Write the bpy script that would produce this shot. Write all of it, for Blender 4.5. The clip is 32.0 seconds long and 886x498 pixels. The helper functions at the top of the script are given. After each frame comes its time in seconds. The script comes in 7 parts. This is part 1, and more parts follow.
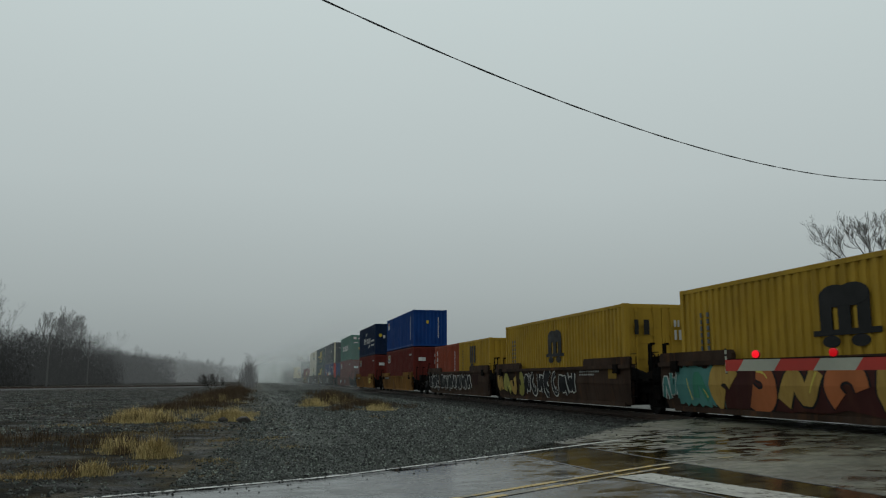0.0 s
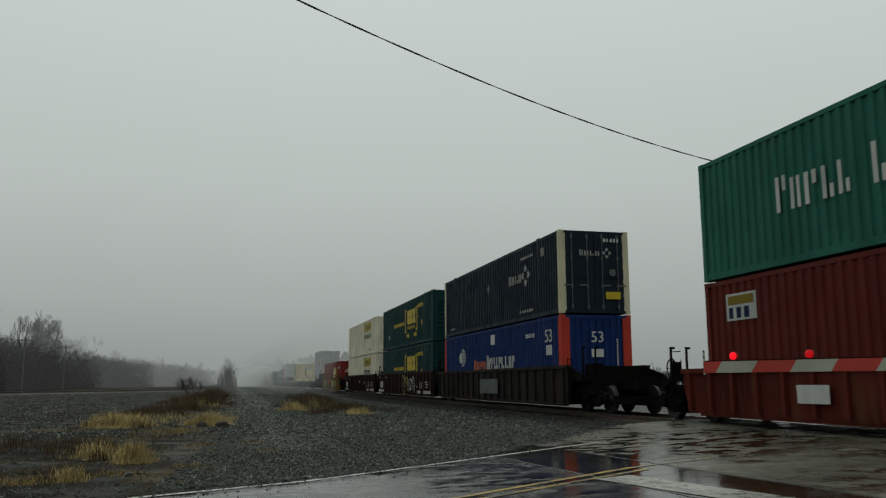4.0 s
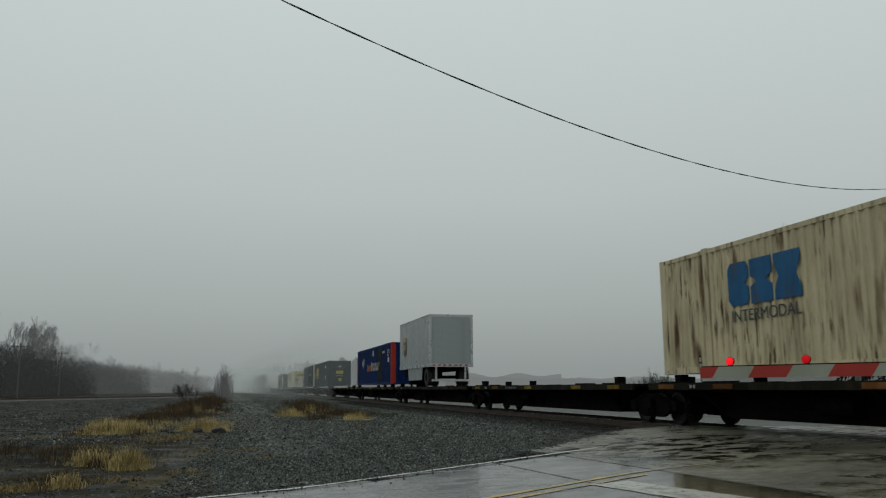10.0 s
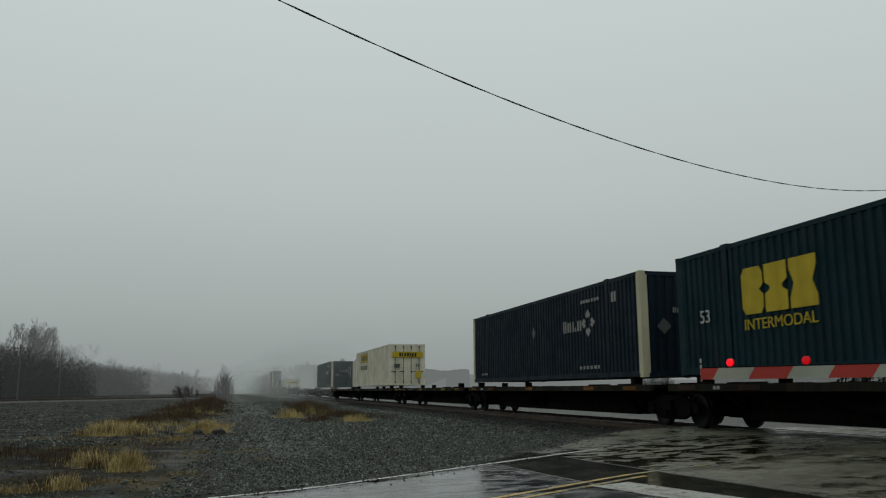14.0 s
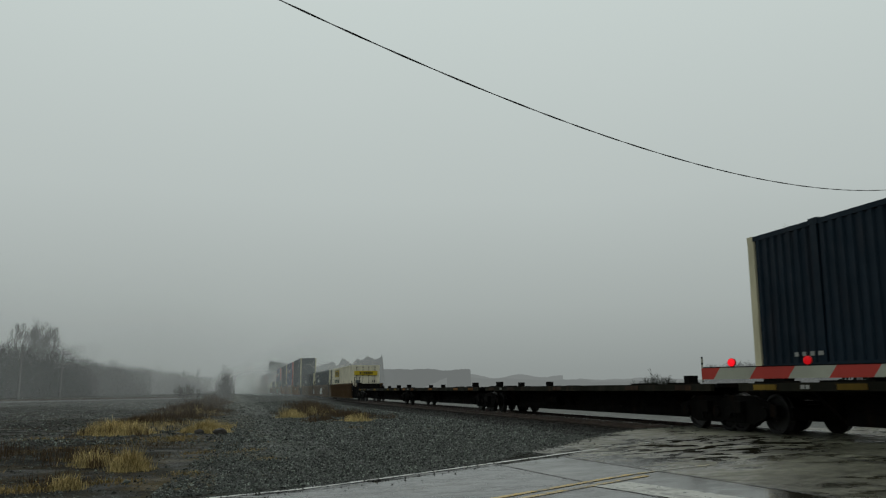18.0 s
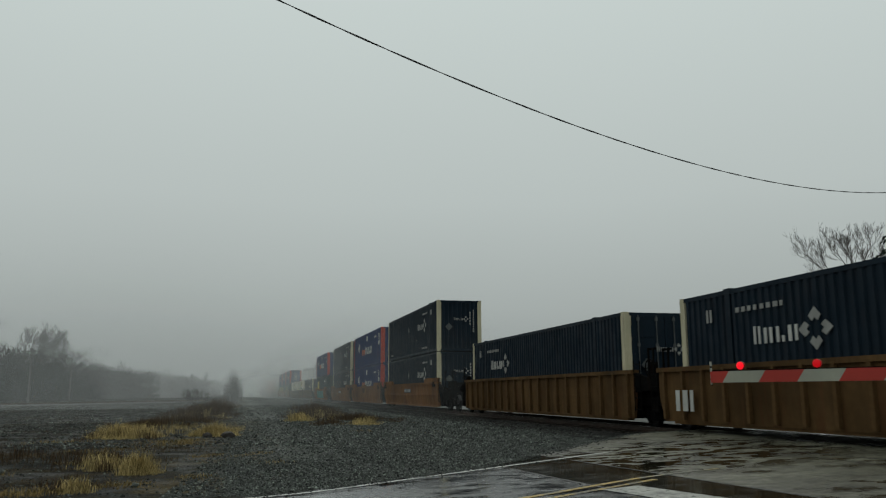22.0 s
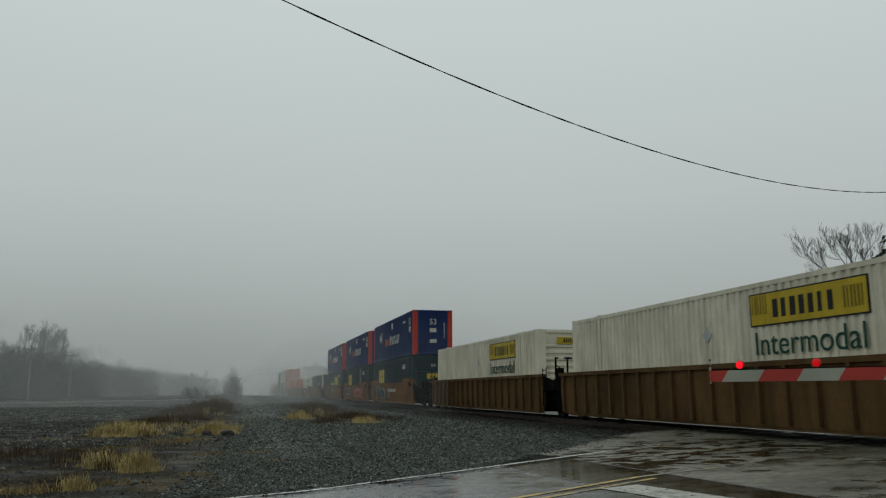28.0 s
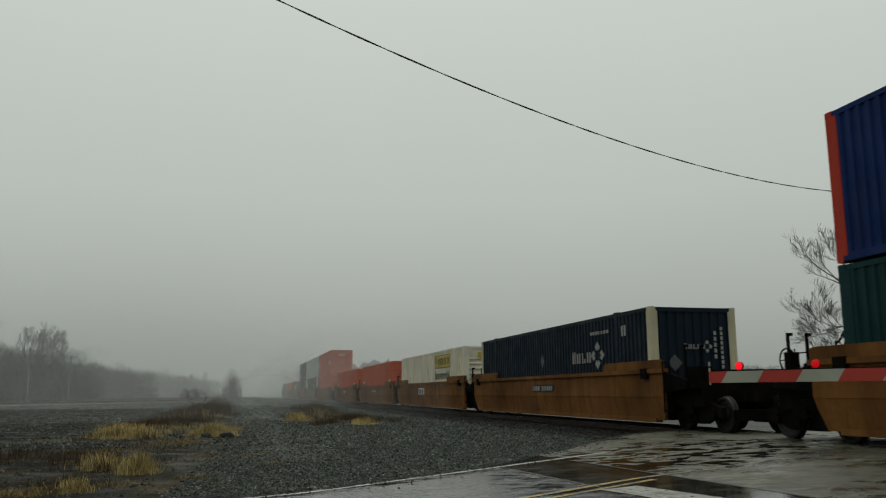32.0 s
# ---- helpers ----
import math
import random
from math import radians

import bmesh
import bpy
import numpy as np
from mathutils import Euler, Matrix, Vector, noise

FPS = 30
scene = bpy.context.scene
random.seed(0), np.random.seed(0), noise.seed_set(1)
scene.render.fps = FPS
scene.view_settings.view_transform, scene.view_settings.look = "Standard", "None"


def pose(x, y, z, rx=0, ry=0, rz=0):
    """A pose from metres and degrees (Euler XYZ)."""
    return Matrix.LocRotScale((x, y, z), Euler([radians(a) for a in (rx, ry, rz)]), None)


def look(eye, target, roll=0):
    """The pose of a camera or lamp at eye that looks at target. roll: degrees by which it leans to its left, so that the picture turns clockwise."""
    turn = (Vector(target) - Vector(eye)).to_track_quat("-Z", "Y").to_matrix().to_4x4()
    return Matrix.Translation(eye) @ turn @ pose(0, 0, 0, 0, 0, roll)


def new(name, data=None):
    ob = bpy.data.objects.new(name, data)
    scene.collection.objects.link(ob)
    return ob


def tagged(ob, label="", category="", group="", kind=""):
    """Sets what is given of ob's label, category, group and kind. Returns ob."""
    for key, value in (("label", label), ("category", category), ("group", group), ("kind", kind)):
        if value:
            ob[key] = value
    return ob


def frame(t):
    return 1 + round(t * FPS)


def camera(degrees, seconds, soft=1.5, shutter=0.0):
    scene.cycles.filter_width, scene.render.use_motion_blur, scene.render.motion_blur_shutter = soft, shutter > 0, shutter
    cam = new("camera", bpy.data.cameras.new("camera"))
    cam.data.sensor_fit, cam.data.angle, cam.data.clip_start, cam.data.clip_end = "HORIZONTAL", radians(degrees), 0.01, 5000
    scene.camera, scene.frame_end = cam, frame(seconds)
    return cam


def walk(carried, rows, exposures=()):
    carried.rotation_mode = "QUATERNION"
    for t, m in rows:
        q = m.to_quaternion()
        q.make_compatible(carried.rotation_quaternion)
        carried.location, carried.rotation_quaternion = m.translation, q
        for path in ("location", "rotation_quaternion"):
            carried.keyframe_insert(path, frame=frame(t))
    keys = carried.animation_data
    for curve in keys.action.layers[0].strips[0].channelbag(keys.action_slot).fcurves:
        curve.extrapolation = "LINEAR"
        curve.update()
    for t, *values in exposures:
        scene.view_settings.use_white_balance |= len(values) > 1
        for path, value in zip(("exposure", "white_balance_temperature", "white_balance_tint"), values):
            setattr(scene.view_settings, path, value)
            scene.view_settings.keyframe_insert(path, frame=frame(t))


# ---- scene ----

RAIL_EYE = 0.97
EYE = Vector((0, 0, RAIL_EYE))


def aim(yaw, pitch, roll):
    """Camera pose at the standpoint: degrees right of the track's direction, up, and lean."""
    a, b = radians(yaw), radians(pitch)
    return look(EYE, EYE + Vector((math.sin(a) * math.cos(b), math.cos(a) * math.cos(b), math.sin(b))), roll)


cam = camera(56.7, 32.0, soft=1.2, shutter=0.06)
walk(cam, [
    (0, aim(12.65, 9.02, 0.07)), (1, aim(12.71, 9.06, 0.01)), (2, aim(12.86, 9.08, -0.05)), (2.5, aim(13.03, 9.13, -0.08)),
    (3, aim(13.35, 9.15, -0.11)), (3.5, aim(13.81, 9.19, -0.14)), (5.5, aim(14.25, 9.29, -0.26)), (6, aim(14.29, 9.30, -0.29)),
    (7, aim(14.30, 9.40, -0.29)), (8, aim(14.31, 9.50, -0.28)), (9, aim(14.26, 9.55, -0.28)), (10, aim(14.29, 9.62, -0.28)),
    (11, aim(14.32, 9.63, -0.29)), (12, aim(14.31, 9.70, -0.29)), (13, aim(14.26, 9.70, -0.29)), (14, aim(14.28, 9.71, -0.29)),
    (14.5, aim(14.28, 9.71, -0.29)), (16.5, aim(14.33, 9.77, -0.29)), (17, aim(14.28, 9.71, -0.29)), (17.5, aim(14.27, 9.73, -0.29)),
    (18, aim(14.20, 9.70, -0.29)), (18.5, aim(14.48, 9.78, -0.29)), (19, aim(13.94, 9.82, -0.29)), (19.5, aim(13.63, 9.81, -0.29)),
    (20, aim(13.64, 9.84, -0.29)), (21, aim(13.65, 9.89, -0.30)), (22, aim(13.67, 9.93, -0.30)), (22.5, aim(13.61, 9.99, -0.30)),
    (23, aim(13.64, 9.99, -0.30)), (23.5, aim(13.62, 9.98, -0.29)), (24, aim(13.67, 9.87, -0.28)), (25, aim(13.67, 9.90, -0.25)),
    (25.5, aim(13.67, 9.89, -0.23)), (27.5, aim(13.66, 9.81, -0.18)), (28, aim(13.68, 9.83, -0.16)), (29, aim(13.70, 9.88, -0.19)),
    (30, aim(13.67, 9.89, -0.21)), (31, aim(13.72, 9.93, -0.24)), (32, aim(13.74, 9.93, -0.26)),
], exposures=[(0, 0.0, 6350, 10), (2.5, 0.0, 6350, 10), (3.5, 0.0, 6500, 10), (5.5, 0.0, 7000, 10), (6.5, 0.0, 6950, 10), (7.5, 0.0, 6600, 10), (9, 0.0, 6500, 10), (17, 0.0, 6480, 10), (19, 0.0, 6600, 10), (22, 0.0, 6530, 10), (24, 0.0, 6620, 10), (25, 0.0, 6860, 10), (27, 0.0, 6600, 10), (29, 0.0, 6450, 10), (30, 0.0, 6460, 10), (31, 0.0, 6580, 10), (32, 0.0, 6860, 10)])

# ---- world and sun: an overcast, misty winter day ----
world = bpy.data.worlds.new("overcast_sky")
scene.world = world
world.use_nodes = True
wn, wl = world.node_tree.nodes, world.node_tree.links
wn.clear()
w_out = wn.new("ShaderNodeOutputWorld")
w_bg = wn.new("ShaderNodeBackground")
w_tc = wn.new("ShaderNodeTexCoord")
w_sep = wn.new("ShaderNodeSeparateXYZ")
w_ramp = wn.new("ShaderNodeValToRGB")
wl.new(w_tc.outputs["Generated"], w_sep.inputs[0])
w_cloud = wn.new("ShaderNodeTexNoise")
w_cloud.inputs["Scale"].default_value = 1.6
w_cloud.inputs["Detail"].default_value = 3
wl.new(w_tc.outputs["Generated"], w_cloud.inputs["Vector"])
w_add = wn.new("ShaderNodeMath")
w_add.operation = "MULTIPLY_ADD"
w_add.inputs[1].default_value = 0.06
wl.new(w_cloud.outputs["Fac"], w_add.inputs[0])
wl.new(w_sep.outputs["Z"], w_add.inputs[2])
wl.new(w_add.outputs[0], w_ramp.inputs[0])
w_el = w_ramp.color_ramp.elements
w_el[0].position, w_el[0].color = 0.0, (0.245, 0.272, 0.265, 1)
w_el[1].position, w_el[1].color = 1.0, (0.57, 0.64, 0.625, 1)
for pos, col in ((0.05, (0.275, 0.305, 0.298, 1)), (0.13, (0.365, 0.405, 0.395, 1)), (0.26, (0.465, 0.518, 0.507, 1)), (0.50, (0.56, 0.63, 0.615, 1))):
    w_el.new(pos).color = col
wl.new(w_ramp.outputs[0], w_bg.inputs["Color"])
w_bg.inputs["Strength"].default_value = 1.0
wl.new(w_bg.outputs[0], w_out.inputs["Surface"])

sun = new("sun", bpy.data.lights.new("sun", "SUN"))
sun.data.energy, sun.data.angle, sun.data.color = 0.5, radians(60), (1.0, 0.97, 0.92)
sun.matrix_world = look((30, 40, 60), (0, 0, 0))

# ---- materials ----
MATS = {}


def rgb(c):
    return (c[0], c[1], c[2], 1.0)


def material(name, color, rough=0.6, metal=0.0, dark=0.6, scale=2.0, grain=25.0, bump=0.15, streak=0.0, rust=0.0, spec=0.5,
             second=None, island=0.0, obj=0.0, wet=0.0):
    """Node material: base colour varied by large stains and fine grain, vertical streaks, rust, and a fine relief."""
    if name in MATS:
        return MATS[name]
    m = bpy.data.materials.new(name)
    m.use_nodes = True
    n, l = m.node_tree.nodes, m.node_tree.links
    b = n["Principled BSDF"]
    geo = n.new("ShaderNodeTexCoord")

    def noise_tex(sc, detail=6.0, stretch=None):
        t = n.new("ShaderNodeTexNoise")
        t.inputs["Scale"].default_value, t.inputs["Detail"].default_value = sc, detail
        if stretch:
            mp = n.new("ShaderNodeMapping")
            mp.inputs["Scale"].default_value = stretch
            l.new(geo.outputs["Object"], mp.inputs[0])
            l.new(mp.outputs[0], t.inputs["Vector"])
        else:
            l.new(geo.outputs["Object"], t.inputs["Vector"])
        return t.outputs["Fac"]

    def span(fac, lo, hi):
        r = n.new("ShaderNodeMapRange")
        r.inputs["From Min"].default_value, r.inputs["From Max"].default_value = lo, hi
        l.new(fac, r.inputs["Value"])
        return r.outputs["Result"]

    def mix(fac, a, c, mode="MIX"):
        x = n.new("ShaderNodeMix")
        x.data_type, x.blend_type = "RGBA", mode
        for val, i in ((fac, 0), (a, 6), (c, 7)):
            if hasattr(val, "is_linked"):
                l.new(val, x.inputs[i])
            else:
                x.inputs[i].default_value = val if i == 0 else rgb(val)
        return x.outputs[2]

    deep = tuple(v * dark for v in color)
    col = mix(span(noise_tex(scale), 0.35, 0.7), color, second or deep)
    fine = span(noise_tex(grain, 3), 0.3, 0.8)
    gm = n.new("ShaderNodeMath")
    gm.operation, gm.inputs[1].default_value = "MULTIPLY", 0.35
    l.new(fine, gm.inputs[0])
    col = mix(gm.outputs[0], col, deep)
    if streak:
        sm = n.new("ShaderNodeMath")
        sm.operation, sm.inputs[1].default_value = "MULTIPLY", streak
        l.new(span(noise_tex(1.0, 5, (2.2, 2.2, 0.22)), 0.48, 0.75), sm.inputs[0])
        col = mix(sm.outputs[0], col, tuple(v * 0.35 for v in color))
    if rust:
        rm = n.new("ShaderNodeMath")
        rm.operation, rm.inputs[1].default_value = "MULTIPLY", rust
        l.new(span(noise_tex(1.0, 8, (3.0, 3.0, 0.5)), 0.56, 0.68), rm.inputs[0])
        col = mix(rm.outputs[0], col, (0.10, 0.045, 0.02))
        # narrow runs of rust, gathered where the broad stains are
        rn = n.new("ShaderNodeMath")
        rn.operation = "MULTIPLY"
        l.new(span(noise_tex(1.0, 10, (13.0, 13.0, 1.5)), 0.55, 0.63), rn.inputs[0])
        l.new(span(noise_tex(0.7, 4), 0.42, 0.60), rn.inputs[1])
        rf = n.new("ShaderNodeMath")
        rf.operation, rf.inputs[1].default_value = "MULTIPLY", rust
        l.new(rn.outputs[0], rf.inputs[0])
        col = mix(rf.outputs[0], col, (0.070, 0.030, 0.013))
    for amount, node, out in ((island, "ShaderNodeNewGeometry", "Random Per Island"), (obj, "ShaderNodeObjectInfo", "Random")):
        if amount:
            rnd = n.new(node)
            hs = n.new("ShaderNodeHueSaturation")
            mr = n.new("ShaderNodeMapRange")
            mr.inputs["To Min"].default_value, mr.inputs["To Max"].default_value = 1 - amount, 1 + amount
            l.new(rnd.outputs[out], mr.inputs["Value"])
            l.new(mr.outputs[0], hs.inputs["Value"])
            l.new(col, hs.inputs["Color"])
            col = hs.outputs[0]
    l.new(col, b.inputs["Base Color"])
    b.inputs["Metallic"].default_value = metal
    b.inputs["Specular IOR Level"].default_value = spec
    rr = n.new("ShaderNodeMapRange")
    rr.inputs["To Min"].default_value, rr.inputs["To Max"].default_value = max(0.03, rough - 0.12 - wet), min(1, rough + 0.12)
    l.new(span(noise_tex(scale * 2.3), 0.3, 0.7), rr.inputs["Value"])
    l.new(rr.outputs[0], b.inputs["Roughness"])
    if bump:
        bp = n.new("ShaderNodeBump")
        bp.inputs["Strength"].default_value, bp.inputs["Distance"].default_value = bump, 0.01
        l.new(noise_tex(grain * 1.3, 5), bp.inputs["Height"])
        l.new(bp.outputs[0], b.inputs["Normal"])
    MATS[name] = m
    return m


def car_paint(name, color, rust=0.5):
    """Paint of a railway car: broad grime, rust, no shine."""
    return material("paint_" + name, color, 0.8, 0.0, 0.38, 0.55, 9, 0.12, 0.8, rust, 0.08)


def glow(name, color, power):
    m = bpy.data.materials.new(name)
    m.use_nodes = True
    b = m.node_tree.nodes["Principled BSDF"]
    b.inputs["Base Color"].default_value = rgb([v * 0.15 for v in color])
    b.inputs["Specular IOR Level"].default_value = 0.15
    b.inputs["Emission Color"].default_value = rgb(color)
    b.inputs["Emission Strength"].default_value = power
    MATS[name] = m
    return m


def paint(name, color, streak=0.5, rust=0.25, rough=0.7, spec=0.12):
    return material("paint_" + name, color, rough, 0.0, 0.72, 0.9, 14, 0.08, streak, rust, spec)


STEEL = material("dark_steel", (0.0062, 0.0058, 0.0055), 0.8, 0.0, 0.6, 2.5, 30, 0.25, 0.2, 0.08, 0.03)
WHEEL = material("wheel_steel", (0.013, 0.012, 0.011), 0.6, 0.3, 0.6, 4, 30, 0.15)
RAIL = material("rail_steel", (0.09, 0.06, 0.045), 0.5, 0.5, 0.6, 3, 30, 0.15)
RAILTOP = material("polished_rail_head", (0.55, 0.55, 0.54), 0.22, 1.0, 0.85, 1.5, 30, 0.03)
WHITE = material("white_lettering", (0.56, 0.56, 0.53), 0.5, 0, 0.75, 1.5, 20, 0.05, 0.4, 0.1, spec=0.15)
YELLOW = material("yellow_lettering", (0.55, 0.40, 0.025), 0.5, 0, 0.75, 1.5, 20, 0.05, 0.35, 0.1, spec=0.15)
BLACK = material("black_lettering", (0.015, 0.015, 0.015), 0.5, 0, 0.75, 1.5, 20, 0.05, spec=0.15)
GREENL = material("green_lettering", (0.012, 0.06, 0.04), 0.5, 0, 0.75, 1.5, 20, 0.05, spec=0.15)
ORANGEL = material("orange_lettering", (0.55, 0.14, 0.05), 0.5, 0, 0.75, 1.5, 20, 0.05, 0.3, spec=0.15)
BLUEL = material("blue_lettering", (0.02, 0.13, 0.30), 0.5, 0, 0.75, 1.5, 20, 0.05, 0.6, 0.4, spec=0.15)
REFLECTY = material("dark_yellow_strokes", (0.20, 0.14, 0.012), 0.5, 0, 0.75, 1.5, 20, 0.05, spec=0.15)
GREYL = material("grey_panel", (0.10, 0.11, 0.11), 0.5, 0, 0.75, 1.5, 20, 0.05, 0.4, spec=0.15)
REDP = material("red_paint", (0.50, 0.03, 0.025), 0.5, 0, 0.75, 1.5, 20, 0.05, 0.3, 0.1, spec=0.15)
RUBBER = material("tyre_rubber", (0.02, 0.02, 0.02), 0.8, 0, 0.7, 3, 20, 0.1)

# ---- mesh helpers ----
CACHE = {}


def box(bm, x0, x1, y0, y1, z0, z1):
    v = [bm.verts.new(p) for p in ((x0, y0, z0), (x1, y0, z0), (x1, y1, z0), (x0, y1, z0), (x0, y0, z1), (x1, y0, z1), (x1, y1, z1), (x0, y1, z1))]
    for f in ((3, 2, 1, 0), (4, 5, 6, 7), (0, 1, 5, 4), (1, 2, 6, 5), (2, 3, 7, 6), (3, 0, 4, 7)):
        bm.faces.new([v[i] for i in f])


def bevelled(bm, width, segments=1):
    bmesh.ops.bevel(bm, geom=list(bm.edges), offset=width, segments=segments, affect="EDGES")


def tube(bm, a, b, r0, r1, sides=8, caps=True):
    a, b = Vector(a), Vector(b)
    w = (b - a).normalized()
    p = w.orthogonal().normalized()
    q = w.cross(p)
    rings = []
    for c, r in ((a, r0), (b, r1)):
        rings.append([bm.verts.new(c + r * (math.cos(k * math.tau / sides) * p + math.sin(k * math.tau / sides) * q)) for k in range(sides)])
    for k in range(sides):
        bm.faces.new((rings[0][k], rings[0][(k + 1) % sides], rings[1][(k + 1) % sides], rings[1][k]))
    if caps:
        bm.faces.new(rings[0][::-1])
        bm.faces.new(rings[1])


def prism(bm, outline, axis, lo, hi):
    """Extrudes a 2D outline along an axis: 'x' takes (y, z) points, 'y' takes (x, z), 'z' takes (x, y)."""
    put = {"x": lambda p, s: (s, p[0], p[1]), "y": lambda p, s: (p[0], s, p[1]), "z": lambda p, s: (p[0], p[1], s)}[axis]
    a = [bm.verts.new(put(p, lo)) for p in outline]
    b = [bm.verts.new(put(p, hi)) for p in outline]
    k = len(outline)
    for i in range(k):
        bm.faces.new((a[i], a[(i + 1) % k], b[(i + 1) % k], b[i]))
    bm.faces.new(a[::-1])
    bm.faces.new(b)
    bmesh.ops.recalc_face_normals(bm, faces=bm.faces[:])


def shape(key, build):
    """A mesh, built once for each key."""
    if key not in CACHE:
        bm = bmesh.new()
        build(bm)
        me = bpy.data.meshes.new(key[0] if isinstance(key, tuple) else key)
        bm.to_mesh(me)
        bm.free()
        CACHE[key] = me
    return CACHE[key]


def part(name, me, mat, parent, label="", at=None):
    """Links a mesh as ONE object under a thing or a part."""
    if isinstance(me, bmesh.types.BMesh):
        bm, me = me, bpy.data.meshes.new(name)
        bm.to_mesh(me)
        bm.free()
    ob = new(name, me)
    if not me.materials:
        me.materials.append(None)
    ob.material_slots[0].link = "OBJECT"
    ob.material_slots[0].material = mat
    ob.parent = parent
    if at is not None:
        ob.matrix_basis = at if isinstance(at, Matrix) else Matrix.Translation(at)
    return tagged(ob, label)


def thing(name, m, label, category, group="", kind=""):
    ob = new(name)
    ob.empty_display_size = 0.3
    ob.matrix_basis = m
    return tagged(ob, label, category, group, kind)


def text_mesh(word):
    key = ("text", word)
    if key not in CACHE:
        cu = bpy.data.curves.new("word", "FONT")
        cu.body, cu.size, cu.extrude = word, 1.0, 0.004
        ob = new("word", cu)
        bpy.context.view_layer.update()
        CACHE[key] = bpy.data.meshes.new_from_object(ob.evaluated_get(bpy.context.evaluated_depsgraph_get()))
        CACHE[key].name = "lettering"
        bpy.data.objects.remove(ob)
    return CACHE[key]


def extent(me):
    co = np.empty(len(me.vertices) * 3)
    me.vertices.foreach_get("co", co)
    co = co.reshape(-1, 3)
    return co.min(0), co.max(0)


# Faces of a load on which things are written: 'side' looks to -x and reads towards -y; 'end' looks to -y and reads towards +x.
def written(parent, word, face, off, a0, a1, z0, z1, mat, label=""):
    me = text_mesh(word)
    lo, hi = extent(me)
    sx, sz = (abs(a1 - a0)) / (hi[0] - lo[0]), (z1 - z0) / (hi[1] - lo[1])
    if face == "side":
        m = Matrix(((0, 0, -1, off), (-sx, 0, 0, a0 + sx * lo[0]), (0, sz, 0, z0 - sz * lo[1]), (0, 0, 0, 1)))
    else:
        m = Matrix(((sx, 0, 0, a0 - sx * lo[0]), (0, 0, -1, off), (0, sz, 0, z0 - sz * lo[1]), (0, 0, 0, 1)))
    return part("lettering", me, mat, parent, label, m)


def bars(parent, face, off, a0, a1, z0, z1, mat, count=1, name="marking", label="", gap=0.42, slant=0.0):
    """Plain bars of the size of a word: count blocks between a0 and a1 along the face, of uneven width."""
    bm = bmesh.new()
    step = (a1 - a0) / count
    rnd = random.Random(int(abs(a0 * 131 + z0 * 17 + count)))
    for i in range(count):
        fill = 1.0 if count == 1 else (1 - gap) * (0.7 + 0.55 * rnd.random())
        p = a0 + i * step
        q = p + step * fill
        lean = slant * (z1 - z0)
        prism(bm, [(p, z0), (q, z0), (q + lean, z1), (p + lean, z1)], "x" if face == "side" else "y", off, off + 0.012)
    return tagged(part(name, bm, mat, parent), label, kind="stuff" if count > 1 else "")


def letters(parent, face, off, a0, a1, z0, z1, mat, count, name="logo_shape", label="", seed=1):
    """A logo as plain shapes: three heavy notched blocks, or a row of slim uneven bars; no characters."""
    bm = bmesh.new()
    rnd = random.Random(seed)
    axis = "x" if face == "side" else "y"
    widths = [0.75 + 0.5 * rnd.random() for _ in range(count)] if count > 3 else [1.0] * count
    unit, p = (a1 - a0) / sum(widths), a0
    h = z1 - z0
    blocks = ([(0, 0.14), (0.14, 0), (0.80, 0), (0.92, 0.14), (0.92, 0.40), (0.74, 0.50), (0.92, 0.60), (0.92, 0.86), (0.80, 1), (0.14, 1), (0, 0.86)],
              [(0, 0), (0.9, 0), (0.9, 0.38), (0.70, 0.46), (0.70, 0.54), (0.9, 0.62), (0.9, 1), (0, 1), (0, 0.62), (0.20, 0.54), (0.20, 0.46), (0, 0.38)],
              [(0, 0), (1, 0), (1, 0.2), (0.84, 0.5), (1, 0.8), (1, 1), (0, 1), (0, 0.8), (0.16, 0.5), (0, 0.2)])
    for i, w in enumerate(widths):
        g = unit * w
        if count == 3:
            prism(bm, [(p + g * u, z0 + h * v) for u, v in blocks[i]], axis, off, off + 0.012)
        else:
            tall = h if i == 0 else h * 0.86
            lo, hi = ((0.0, 0.40), (0.58, 1.0), (0.0, 1.0))[rnd.randrange(3)]
            for c0, c1, f0, f1 in ((0.04, 0.28, 0.0, 1.0), (0.50, 0.72, lo, hi)):
                prism(bm, [(p + g * c0, z0 + tall * f0), (p + g * c1, z0 + tall * f0), (p + g * c1, z0 + tall * f1), (p + g * c0, z0 + tall * f1)], axis, off, off + 0.012)
        p += g
    return tagged(part(name, bm, mat, parent), label, kind="stuff")


def diamond(parent, face, off, a0, a1, z0, z1, mat):
    """An emblem of four corner pieces round an open square."""
    bm = bmesh.new()
    a, z, ra, rz = (a0 + a1) / 2, (z0 + z1) / 2, (a1 - a0) / 2, (z1 - z0) / 2
    for k in range(4):
        t = k * math.pi / 2
        c, s = math.cos(t), math.sin(t)
        prism(bm, [(a + ra * (u * c - v * s), z + rz * (u * s + v * c)) for u, v in ((1.0, 0.0), (0.60, 0.36), (0.34, 0.16), (0.52, 0.0), (0.34, -0.16), (0.60, -0.36))], "x" if face == "side" else "y", off, off + 0.012)
    return part("emblem", bm, mat, parent)


